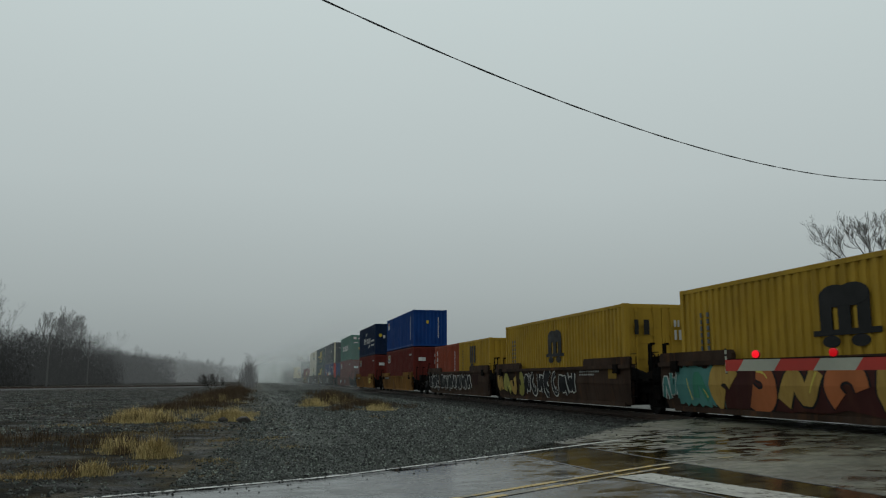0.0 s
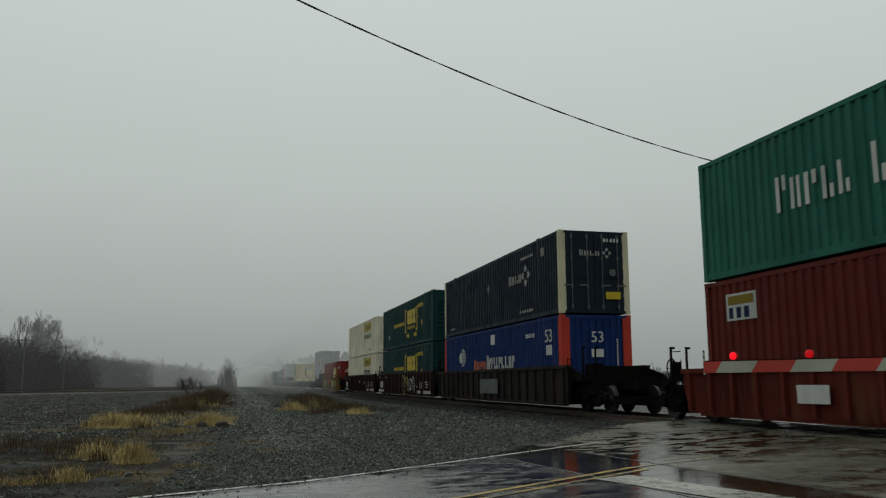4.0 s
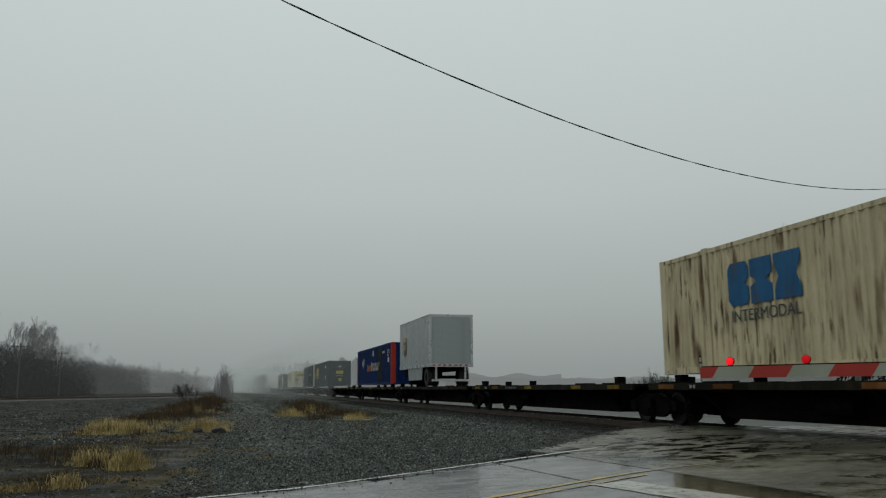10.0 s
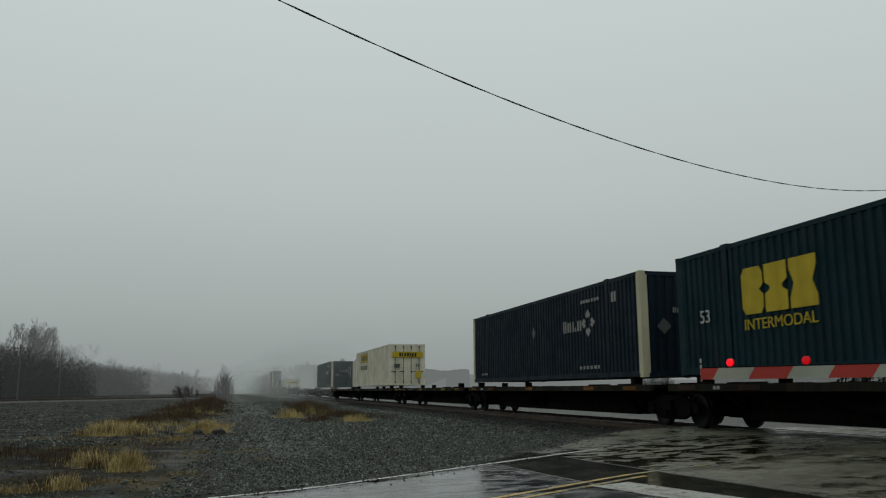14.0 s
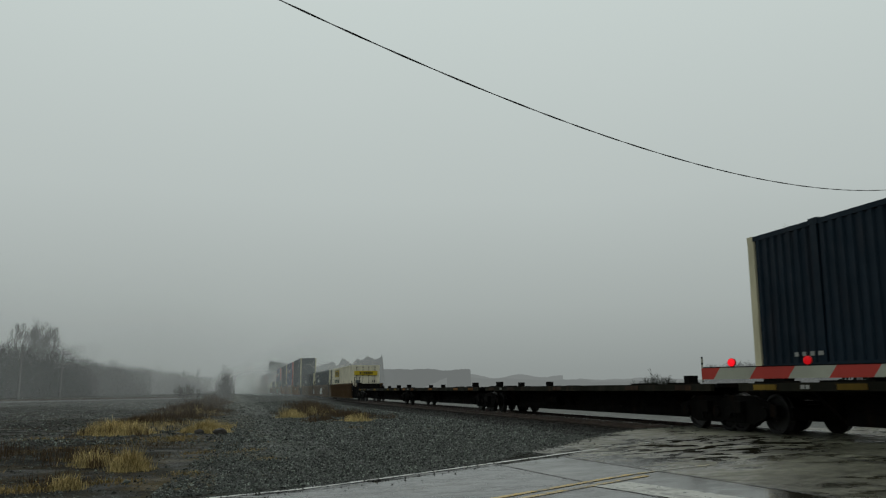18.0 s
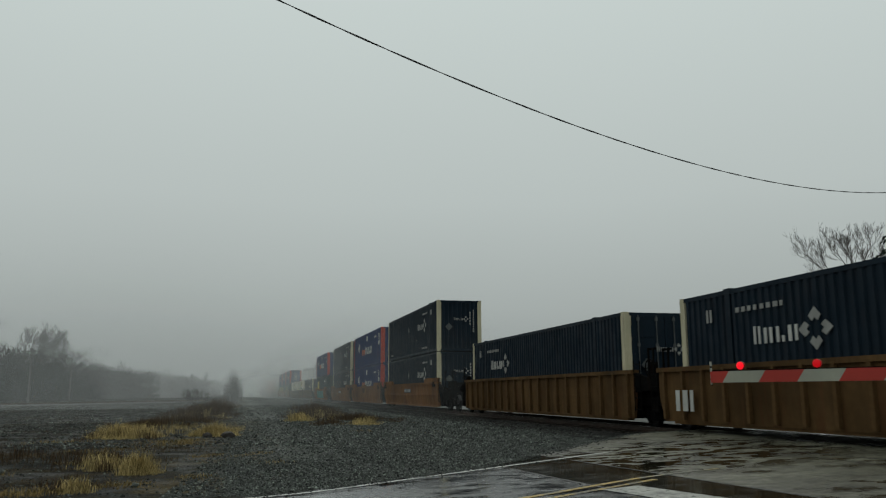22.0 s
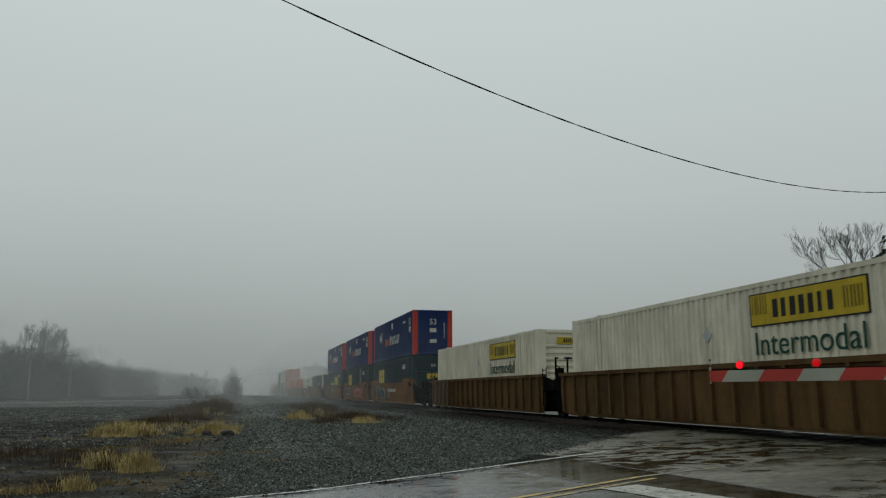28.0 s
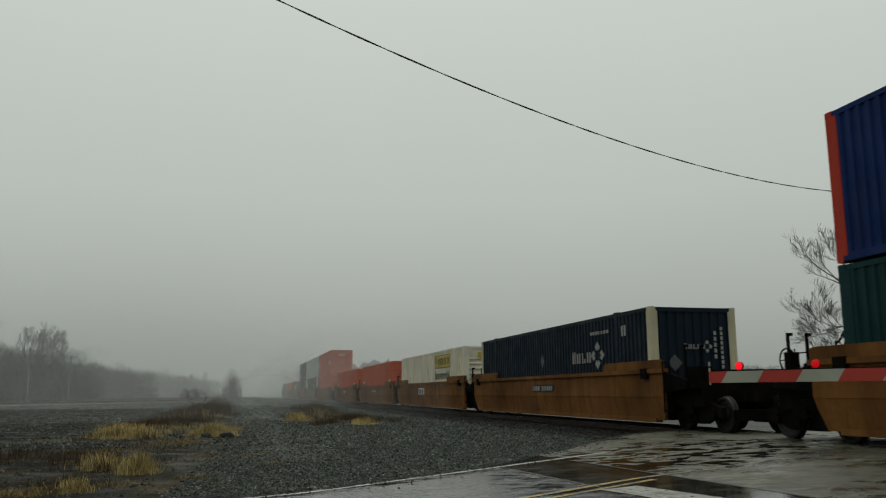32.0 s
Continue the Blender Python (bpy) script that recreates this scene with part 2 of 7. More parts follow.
def column(parent, face, off, a0, a1, z0, z1, mat, count, name="marking"):
    """Upright writing as a column of small plain bars."""
    bm = bmesh.new()
    step = (z1 - z0) / count
    for i in range(count):
        prism(bm, [(a0, z0 + i * step), (a1, z0 + i * step), (a1, z0 + (i + 0.7) * step), (a0, z0 + (i + 0.7) * step)], "x" if face == "side" else "y", off, off + 0.012)
    return tagged(part(name, bm, mat, parent), kind="stuff")


def globe(parent, face, off, a0, a1, z0, z1, mat):
    """An emblem: half a disc, and thin level stripes that fill its other half."""
    bm = bmesh.new()
    axis = "x" if face == "side" else "y"
    a, z, ra, rz = (a0 + a1) / 2, (z0 + z1) / 2, (a1 - a0) / 2, (z1 - z0) / 2
    prism(bm, [(a - ra * 0.95 * math.sin(k * math.pi / 12) * 0.62 - ra * 0.1, z + rz * 0.62 * math.cos(k * math.pi / 12)) for k in range(13)], axis, off, off + 0.012)
    for k in range(10):
        f = -0.92 + k * 0.2
        prism(bm, [(a - ra * 0.05, z + rz * f), (a + ra * math.sqrt(1 - f * f * 0.9), z + rz * f), (a + ra * math.sqrt(1 - f * f * 0.9), z + rz * (f + 0.09)), (a - ra * 0.05, z + rz * (f + 0.09))], axis, off, off + 0.012)
    return part("emblem", bm, mat, parent)


def disc(parent, face, off, a, z, ra, rz, mat, name="emblem", label="", points=20, shield=False):
    bm = bmesh.new()
    out = []
    for k in range(points):
        t = k * math.tau / points
        x, y = math.cos(t), math.sin(t)
        if shield:
            x, y = (max(-0.85, min(0.85, x * 1.3)), min(0.8, y * 1.1) if y > 0 else y * (1 - 0.12 * abs(x)))
        out.append((a + ra * x, z + rz * y))
    prism(bm, out, "x" if face == "side" else "y", off, off + 0.012)
    return part(name, bm, mat, parent, label)

# ---- the train: where it is, and how it runs ----
TRACK_X = 12.0
RUNNING = []
WELL_FLOOR, STACKED, DECK = 0.36, 3.30, 1.27


def travelled(t):
    """Metres run since the start: about 23 metres a second."""
    return 23.4 * t - 2.0 * (1 - math.exp(-t / 4))


def on_train(ob, u, z):
    """Lets a thing run with the train: u is where its middle stands on the track at the start."""
    ob.matrix_basis = pose(TRACK_X, u, z)
    RUNNING.append((ob, u, z))
    return ob


# ---- containers ----
def corrugated(bm, length, z0, z1, x, pitch, depth):
    """A folded steel sheet that looks to -x, from -length/2 to length/2."""
    n = max(1, round(length / pitch))
    step = length / n
    line = []
    for i in range(n):
        y = -length / 2 + i * step
        line += [(x, y), (x, y + step * 0.40), (x + depth, y + step * 0.50), (x + depth, y + step * 0.90)]
    line.append((x, length / 2))
    lo = [bm.verts.new((p[0], p[1], z0)) for p in line]
    hi = [bm.verts.new((p[0], p[1], z1)) for p in line]
    for i in range(len(line) - 1):
        bm.faces.new((lo[i + 1], lo[i], hi[i], hi[i + 1]))


def container(name, u_far, z, spec, label, group="containers on the train"):
    """A shipping container. spec: feet, paint, posts, end ('ribs', 'folds', 'doors'), marks."""
    feet = spec["feet"]
    length = {20: 6.06, 40: 12.19, 53: 16.15}[feet]
    width = 2.59 if feet == 53 else 2.44
    height = spec.get("height", 2.9)
    mat, post_mat = spec["paint"], spec.get("posts") or spec["paint"]
    c = thing(name, pose(0, 0, 0), label, "container", group)
    hw, hl = width / 2, length / 2
    dims = (feet, height)

    part("body", shape(("body",) + dims, lambda bm: box(bm, -hw + 0.06, hw - 0.06, -hl + 0.06, hl - 0.06, 0.05, height - 0.06)), mat, c)
    pitch, depth = (0.275, 0.045) if feet != 53 else (0.25, 0.04)
    panel = shape(("side_panel",) + dims, lambda bm: corrugated(bm, length - 0.24, 0.15, height - 0.10, -hw + 0.006, pitch, depth))
    part("side_panel", panel, mat, c)
    part("side_panel", panel, mat, c, at=pose(0, 0, 0, 0, 0, 180))

    def roof(bm):
        box(bm, -hw + 0.05, hw - 0.05, -hl + 0.05, hl - 0.05, height - 0.055, height - 0.035)
        for i in range(int(length / 0.6)):
            y = -hl + 0.4 + i * 0.6
            box(bm, -hw + 0.15, hw - 0.15, y - 0.1, y + 0.1, height - 0.034, height - 0.018)
    part("roof", shape(("roof",) + dims, roof), mat, c)

    def rail(bm):
        box(bm, -hw, -hw + 0.07, -hl + 0.13, hl - 0.13, height - 0.11, height - 0.01)
    top = shape(("top_rail",) + dims, rail)

    def sill(bm):
        box(bm, -hw, -hw + 0.08, -hl + 0.13, hl - 0.13, 0.02, 0.17)
        for i in range(2):
            y = -0.75 + i * 1.0
            box(bm, -hw - 0.003, -hw + 0.02, y, y + 0.36, 0.03, 0.14)
    low = shape(("bottom_rail",) + dims, sill)
    for turn in (0, 180):
        part("top_rail", top, mat, c, at=pose(0, 0, 0, 0, 0, turn))
        part("bottom_rail", low, mat, c, at=pose(0, 0, 0, 0, 0, turn))

    def corner(bm):
        w = spec.get("post", 0.28) if feet == 53 else 0.13
        box(bm, -0.005, 0.12, -0.005, w if feet == 53 else 0.14, 0.11, height - 0.11)
        box(bm, -0.004, w + 0.02 if feet == 53 else 0.14, -0.006, 0.11, 0.11, height - 0.11)
        box(bm, -0.008, 0.17, -0.008, 0.17, 0.0, 0.118)
        box(bm, -0.008, 0.17, -0.008, 0.17, height - 0.118, height)
    corner_me = shape(("corner_post", spec.get("post", 0.28)) + dims, corner)
    for m in (Matrix.Translation((-hw, -hl, 0)), Matrix.Translation((hw, -hl, 0)) @ Matrix.Diagonal((-1, 1, 1, 1)),
              Matrix.Translation((-hw, hl, 0)) @ Matrix.Diagonal((1, -1, 1, 1)), pose(hw, hl, 0, 0, 0, 180)):
        part("corner_post", corner_me, post_mat, c, at=m)
    if feet == 53:
        def lift(bm):
            box(bm, -hw - 0.006, -hw + 0.06, -0.09, 0.09, 0.0, height + 0.012)
            box(bm, -hw - 0.01, -hw + 0.12, -0.13, 0.13, height - 0.1, height + 0.02)
        lift_me = shape(("lifting_post",) + dims, lift)
        for y in (-5.98, 5.98):
            part("lifting_post", lift_me, mat, c, at=(0, y, 0))
            part("lifting_post", lift_me, mat, c, at=pose(0, y, 0, 0, 0, 180))

    end = spec.get("end", "folds")
    if end == "doors":
        def door(bm):
            w = hw - 0.13
            box(bm, 0.012, w, -0.035, 0.02, 0.16, height - 0.12)
            for i in range(5):
                zz = 0.25 + i * (height - 0.5) / 5
                box(bm, 0.10, w - 0.08, -0.05, -0.034, zz, zz + (height - 0.5) / 5 - 0.14)
        door_me = shape(("door",) + dims, door)

        def lock(bm):
            tube(bm, (0, 0, 0.12), (0, 0, height - 0.1), 0.018, 0.018, 6)
            for zz in (0.2, 0.9, 1.9, height - 0.25):
                box(bm, -0.04, 0.04, -0.02, 0.035, zz, zz + 0.09)
            box(bm, 0.0, 0.3, -0.02, 0.01, 0.95, 1.0)
        lock_me = shape(("locking_bar",) + dims, lock)
        for sgn in (-1, 1):
            d = part("door", door_me, mat, c, at=Matrix.Translation((0, -hl + 0.04, 0)) @ Matrix.Diagonal((sgn, 1, 1, 1)))
            for x in (0.28, 0.86):
                part("locking_bar", lock_me, spec.get("bars", mat), d, at=(x, -0.075, 0))
    else:
        def ribs(bm):
            k = 9
            line = [(0.05, 0.12), (0.0, 0.12)]
            for i in range(k):
                z0 = 0.3 + i * (height - 0.75) / k
                line += [(0.0, z0), (-0.05, z0 + 0.025), (-0.05, z0 + 0.10), (0.0, z0 + 0.125)]
            line += [(0.0, height - 0.12), (0.05, height - 0.12)]
            prism(bm, line, "x", -hw + 0.29, hw - 0.29)

        def folds(bm):
            corrugated(bm, width - 0.26, 0.14, height - 0.1, 0.0, 0.26, 0.045)
        if end == "ribs":
            part("end_wall", shape(("end_ribs",) + dims, ribs), mat, c, at=(0, -hl + 0.05, 0))
        else:
            part("end_wall", shape(("end_folds",) + dims, folds), mat, c, at=pose(0, -hl + 0.01, 0, 0, 0, 90))
    part("end_wall", shape(("end_plain",) + dims, lambda bm: box(bm, -hw + 0.1, hw - 0.1, hl - 0.06, hl - 0.03, 0.12, height - 0.1)), mat, c)

    for nm, z0, z1 in (("end_header", height - 0.13, height - 0.015), ("end_sill", 0.02, 0.15)):
        me = shape((nm,) + dims, lambda bm: box(bm, -hw + 0.1, hw - 0.1, -0.004, 0.08, z0, z1))
        part(nm, me, mat, c, at=(0, -hl, 0))
        part(nm, me, mat, c, at=pose(0, hl, 0, 0, 0, 180))

    # marks: written for the side in metres from the far end, heights above the base; all end marks from the middle
    side, front = -hw - 0.010, -hl - 0.014
    for mk in spec.get("marks", ()):
        kind, face = mk[0], mk[1]
        a0, a1, z0, z1, mm = mk[2:7]
        if face == "side":
            a0, a1 = hl - a0, hl - a1
        off = side if face == "side" else front - (0.10 if end == "doors" else 0.035)
        if kind == "panel":
            bars(c, face, off + 0.002, a0, a1, z0, z1, mm, 1, "painted_panel")
        elif kind == "inset":
            bars(c, face, off - 0.002, a0, a1, z0, z1, mm, 1, "painted_panel")
        elif kind == "bars":
            bars(c, face, off - 0.006, a0, a1, z0, z1, mm, mk[7], "marking")
        elif kind == "logo":
            letters(c, face, off - 0.004, a0, a1, z0, z1, mm, mk[7], seed=mk[8] if len(mk) > 8 else 1)
        elif kind == "word":
            written(c, mk[7], face, off - 0.006, a0, a1, z0, z1, mm)
        elif kind == "disc":
            disc(c, face, off - 0.002, (a0 + a1) / 2, (z0 + z1) / 2, abs(a1 - a0) / 2, (z1 - z0) / 2, mm)
        elif kind == "diamond":
            diamond(c, face, off - 0.004, a0, a1, z0, z1, mm)
        elif kind == "arch":
            bm = bmesh.new()
            rise = [(a0 + (a1 - a0) * f, z0 + (z1 - z0) * (0.35 + 0.65 * math.sin(f * math.pi / 2))) for f in (0, 0.15, 0.3, 0.5, 0.7, 0.85, 1.0)]
            prism(bm, [(a0, z0)] + rise + [(a1, z0)], "x" if face == "side" else "y", off, off + 0.012)
            part("painted_arch", bm, mm, c)
        elif kind == "lozenge":
            disc(c, face, off - 0.002, (a0 + a1) / 2, (z0 + z1) / 2, abs(a1 - a0) / 2, (z1 - z0) / 2, mm, points=4)
        elif kind == "globe":
            globe(c, face, off - 0.002, a0, a1, z0, z1, mm)
        elif kind == "column":
            column(c, face, off, a0, a1, z0, z1, mm, mk[7])
        elif kind == "slant":
            bars(c, face, off, a0, a1, z0, z1, mm, 1, "swoosh", slant=mk[7])
    return on_train(c, u_far - hl, z)


MUSTARD_P = paint("mustard", (0.40, 0.25, 0.03), 0.4, 0.2)
BROWN_P = paint("oxide_red", (0.120, 0.020, 0.015), 0.45, 0.12)
RED20_P = paint("faded_red", (0.27, 0.06, 0.03), 0.4, 0.2)
BLUE_P = paint("royal_blue", (0.008, 0.048, 0.20), 0.35, 0.05)
NAVY_P = paint("navy", (0.007, 0.019, 0.054), 0.35, 0.05)
GREEN_P = paint("sea_green", (0.024, 0.14, 0.10), 0.4, 0.1)
BOTTLEG_P = paint("bottle_green", (0.006, 0.040, 0.042), 0.4, 0.05, 0.65, 0.12)
INK_P = paint("blue_black", (0.006, 0.0165, 0.028), 0.35, 0.05, 0.6, 0.14)
STACK_P = paint("stack_blue", (0.008, 0.029, 0.122), 0.45, 0.06)
DEEPG_P = paint("deep_blue_green", (0.006, 0.027, 0.036), 0.45, 0.06, 0.65, 0.12)
FADED_P = paint("faded_lettering", (0.36, 0.36, 0.34), 0.5, 0.1)
CREAM_P = paint("cream_white", (0.76, 0.715, 0.57), 0.32, 0.16)
RUSTY_P = paint("rusty_beige", (0.72, 0.62, 0.41), 0.4, 0.9)
REDPIC_P = paint("brick_red", (0.185, 0.026, 0.022), 0.35, 0.05)
ORANGE_P = paint("bright_orange", (0.52, 0.09, 0.03), 0.3, 0.05)
POST_P = paint("cream_post", (0.60, 0.55, 0.38), 0.6, 0.35)
REDPOST_P = paint("red_post", (0.48, 0.05, 0.03), 0.4, 0.1)
OLIVE_P = paint("patch_olive", (0.030, 0.036, 0.018), 0.4, 0.1)
GREYBOX_P = paint("pale_grey", (0.48, 0.50, 0.48), 0.3, 0.1)

m_mustard = [("panel", "side", 5.46, 5.80, 1.54, 2.20, BLACK), ("panel", "side", 5.98, 6.32, 1.54, 2.20, BLACK), ("panel", "side", 6.50, 6.84, 1.54, 2.20, BLACK), ("disc", "side", 5.46, 6.34, 1.98, 2.42, BLACK), ("disc", "side", 5.96, 6.84, 1.98, 2.42, BLACK), ("bars", "side", 5.25, 7.10, 1.45, 1.56, BLACK, 1), ("disc", "side", 5.5, 6.0, 1.22, 1.45, BLACK),
         ("disc", "side", 6.3, 6.8, 1.22, 1.45, BLACK), ("column", "side", 1.25, 1.36, 0.5, 2.3, GREYL, 11), ("column", "side", 0.95, 1.03, 0.5, 2.3, GREYL, 11), ("bars", "end", -0.95, -0.35, 1.95, 2.4, BLACK, 2),
         ("bars", "end", 0.35, 0.95, 2.2, 2.4, WHITE, 5), ("bars", "end", 0.35, 0.95, 1.8, 2.1, WHITE, 4)]
S_MUSTARD = dict(feet=40, paint=MUSTARD_P, end="doors", marks=m_mustard)
S_RED20 = dict(feet=20, height=2.59, paint=RED20_P, marks=[("column", "side", 0.6, 0.8, 0.9, 2.4, WHITE, 4), ("column", "side", 5.2, 5.3, 0.6, 2.2, WHITE, 10)])
S_MUSTARD20 = dict(feet=20, height=2.59, paint=MUSTARD_P, marks=[("bars", "side", 2.4, 3.6, 1.45, 2.3, BLACK, 3), ("disc", "side", 2.5, 3.0, 1.2, 1.45, BLACK), ("column", "side", 0.8, 0.9, 0.5, 2.2, BLACK, 11)])
S_BLUE = dict(feet=40, height=2.59, paint=BLUE_P, end="folds", marks=[("panel", "side", 0.65, 1.4, 1.75, 2.3, WHITE), ("panel", "side", 0.75, 1.35, 2.08, 2.28, REDP),
              ("column", "side", 11.0, 11.1, 0.5, 2.2, WHITE, 11), ("column", "end", 0.55, 0.62, 0.6, 2.1, WHITE, 11), ("disc", "end", -0.3, -0.1, 1.6, 1.85, YELLOW)])
lower_marks = [("panel", "side", 0.85, 1.95, 1.95, 2.55, GREYBOX_P), ("inset", "side", 0.92, 1.88, 2.30, 2.50, REFLECTY), ("bars", "side", 0.95, 1.8, 2.0, 2.24, NAVY_P, 3), ("bars", "side", 10.6, 11.6, 2.3, 2.42, FADED_P, 7), ("panel", "end", -0.85, -0.35, 1.9, 2.15, WHITE),
       ("bars", "end", 0.3, 0.9, 2.2, 2.4, WHITE, 5), ("bars", "end", 0.3, 0.9, 1.7, 2.0, WHITE, 4)]
S_BROWN = dict(feet=40, paint=BROWN_P, end="doors", marks=lower_marks)
S_NAVY = dict(feet=40, height=2.85, paint=NAVY_P, end="doors", marks=[("logo", "side", 3.9, 9.0, 1.15, 1.75, WHITE, 6, 2), ("slant", "side", 5.0, 5.45, 1.95, 2.25, WHITE, -2.6),
             ("slant", "side", 7.3, 7.75, 0.7, 1.0, WHITE, -2.6), ("bars", "side", 9.4, 11.4, 1.25, 1.42, WHITE, 9), ("bars", "side", 9.4, 11.4, 0.85, 1.0, WHITE, 10),
             ("disc", "end", -0.9, -0.6, 1.6, 1.9, YELLOW), ("panel", "end", -0.5, -0.3, 1.5, 1.75, WHITE), ("bars", "end", 0.35, 0.95, 2.3, 2.45, WHITE, 6), ("bars", "end", 0.4, 0.9, 1.1, 1.9, WHITE, 4)])
S_SEAGREEN = dict(feet=40, height=2.85, paint=GREEN_P, end="doors", marks=[("logo", "side", 2.85, 5.1, 1.1, 1.85, WHITE, 5, 4), ("logo", "side", 5.55, 9.2, 1.1, 1.85, WHITE, 8, 5),
               ("panel", "end", -0.95, -0.6, 2.35, 2.6, WHITE), ("disc", "end", -0.4, -0.2, 2.35, 2.55, WHITE), ("disc", "end", -0.35, -0.1, 1.15, 1.4, YELLOW), ("bars", "end", 0.35, 0.95, 2.4, 2.5, WHITE, 6),
               ("bars", "end", 0.35, 0.95, 2.1, 2.2, WHITE, 6), ("bars", "end", 0.35, 0.95, 1.7, 1.8, WHITE, 5), ("bars", "end", 0.4, 0.9, 1.0, 1.1, WHITE, 5), ("bars", "end", -0.9, -0.4, 1.9, 2.0, WHITE, 1)])
ink = [("logo", "side", 10.7, 12.3, 1.52, 1.90, FADED_P, 4, 3), ("diamond", "side", 12.2, 13.2, 1.30, 2.15, FADED_P), ("lozenge", "side", 7.7, 8.05, 1.50, 1.95, GREYL), ("bars", "side", 12.2, 13.6, 2.36, 2.46, FADED_P, 7),
        ("bars", "side", 14.4, 14.75, 2.2, 2.5, FADED_P, 2), ("bars", "side", 12.0, 13.6, 0.30, 0.40, FADED_P, 6), ("bars", "side", 1.3, 2.2, 0.30, 0.38, FADED_P, 4),
        ("logo", "end", -0.35, 0.22, 1.75, 1.90, FADED_P, 4, 3), ("diamond", "end", 0.2, 0.52, 1.65, 2.0, FADED_P), ("lozenge", "end", -0.85, -0.42, 1.15, 1.6, GREYL), ("column", "end", 0.58, 0.65, 1.5, 2.3, FADED_P, 5), ("column", "end", 0.78, 0.85, 1.1, 2.4, FADED_P, 10)]
S_INK = dict(feet=53, post=0.2, paint=INK_P, posts=POST_P, end="plain", marks=ink)
S_INKD = dict(feet=53, post=0.2, paint=INK_P, posts=POST_P, end="doors", bars=GREYL, marks=ink[:7] + [("logo", "end", -0.6, 0.2, 2.0, 2.2, FADED_P, 4, 3), ("diamond", "end", 0.25, 0.6, 1.92, 2.3, FADED_P), ("disc", "end", 0.5, 0.75, 1.3, 1.55, GREYL), ("panel", "end", 0.35, 0.9, 0.5, 0.75, YELLOW), ("bars", "end", 0.3, 0.95, 2.5, 2.62, WHITE, 5)])
inkl = [("logo", "side", 3.0, 4.6, 1.60, 1.98, WHITE, 4, 3), ("diamond", "side", 4.5, 5.5, 1.38, 2.22, FADED_P), ("bars", "side", 2.4, 4.2, 2.34, 2.45, FADED_P, 8), ("bars", "side", 1.2, 1.5, 2.2, 2.5, FADED_P, 2)]
S_INKL = dict(feet=53, post=0.2, paint=INK_P, posts=POST_P, end="doors", bars=GREYL, marks=inkl + ink[7:])
stack = [("globe", "side", 2.7, 4.1, 1.35, 2.2, WHITE), ("logo", "side", 5.5, 7.4, 1.05, 1.6, ORANGEL, 5, 2), ("logo", "side", 7.5, 11.3, 1.05, 1.75, WHITE, 10, 4), ("panel", "side", 8.1, 8.65, 2.2, 2.62, WHITE),
         ("bars", "side", 12.6, 13.6, 2.25, 2.4, WHITE, 6), ("word", "side", 14.65, 15.3, 2.0, 2.45, WHITE, "53"), ("panel", "side", 14.7, 15.25, 1.55, 1.9, WHITE),
         ("word", "end", -0.22, 0.22, 1.95, 2.32, WHITE, "53"), ("panel", "end", -0.22, 0.22, 1.45, 1.72, WHITE), ("panel", "end", -0.2, 0.24, 0.78, 1.0, WHITE), ("column", "end", 0.72, 0.77, 1.1, 2.1, WHITE, 11)]
S_STACK = dict(feet=53, paint=STACK_P, posts=REDPOST_P, end="plain", marks=stack)
S_STACKP = dict(feet=53, paint=STACK_P, posts=REDPOST_P, end="plain", marks=stack + [("bars", "side", 10.8, 12.5, 0.2, 2.7, OLIVE_P, 8)])
cream_marks = [("panel", "side", 9.95, 13.5, 1.95, 2.65, BLACK), ("inset", "side", 10.0, 13.45, 1.98, 2.62, YELLOW), ("bars", "side", 10.75, 12.7, 2.10, 2.48, BLACK, 7), ("bars", "side", 12.85, 13.4, 2.1, 2.5, REFLECTY, 6), ("bars", "side", 10.05, 10.6, 2.2, 2.6, REFLECTY, 6), ("word", "side", 10.1, 13.35, 1.34, 1.82, GREENL, "Intermodal"), ("lozenge", "side", 8.0, 8.4, 1.7, 2.1, GREYBOX_P),
       ("bars", "side", 12.6, 13.6, 0.35, 0.45, BLACK, 5), ("panel", "end", -0.55, 0.35, 2.35, 2.6, YELLOW), ("bars", "end", -0.3, 0.15, 2.4, 2.55, BLACK, 5),
       ("bars", "end", -0.3, 0.3, 1.78, 1.86, GREYL, 3), ("disc", "end", -0.05, 0.1, 0.45, 0.6, YELLOW), ("panel", "end", 0.3, 0.45, 0.42, 0.6, GREYL)]
S_CREAM = dict(feet=53, paint=CREAM_P, end="ribs", marks=cream_marks)
cream_door_marks = [("panel", "side", 2.8, 6.5, 1.95, 2.65, BLACK), ("inset", "side", 2.85, 6.45, 1.98, 2.62, YELLOW), ("bars", "side", 3.6, 5.6, 2.10, 2.48, BLACK, 7), ("bars", "side", 5.75, 6.35, 2.1, 2.5, REFLECTY, 6), ("bars", "side", 2.95, 3.45, 2.2, 2.6, REFLECTY, 6), ("word", "side", 2.85, 6.4, 1.34, 1.82, GREENL, "Intermodal"), ("lozenge", "side", 8.6, 9.0, 1.6, 2.1, GREYBOX_P),
       ("panel", "end", -1.1, 1.1, 1.95, 2.35, YELLOW), ("bars", "end", -0.6, 0.7, 2.02, 2.27, BLACK, 7), ("panel", "end", 0.62, 0.95, 0.5, 1.0, YELLOW), ("panel", "end", -0.95, -0.55, 1.25, 1.5, GREYL), ("bars", "end", 0.6, 0.9, 1.3, 1.5, GREYL, 2)]
S_CREAMD = dict(feet=53, paint=CREAM_P, end="doors", bars=paint("rusty_bar", (0.10, 0.065, 0.04), 0.5, 0.5), marks=cream_door_marks)
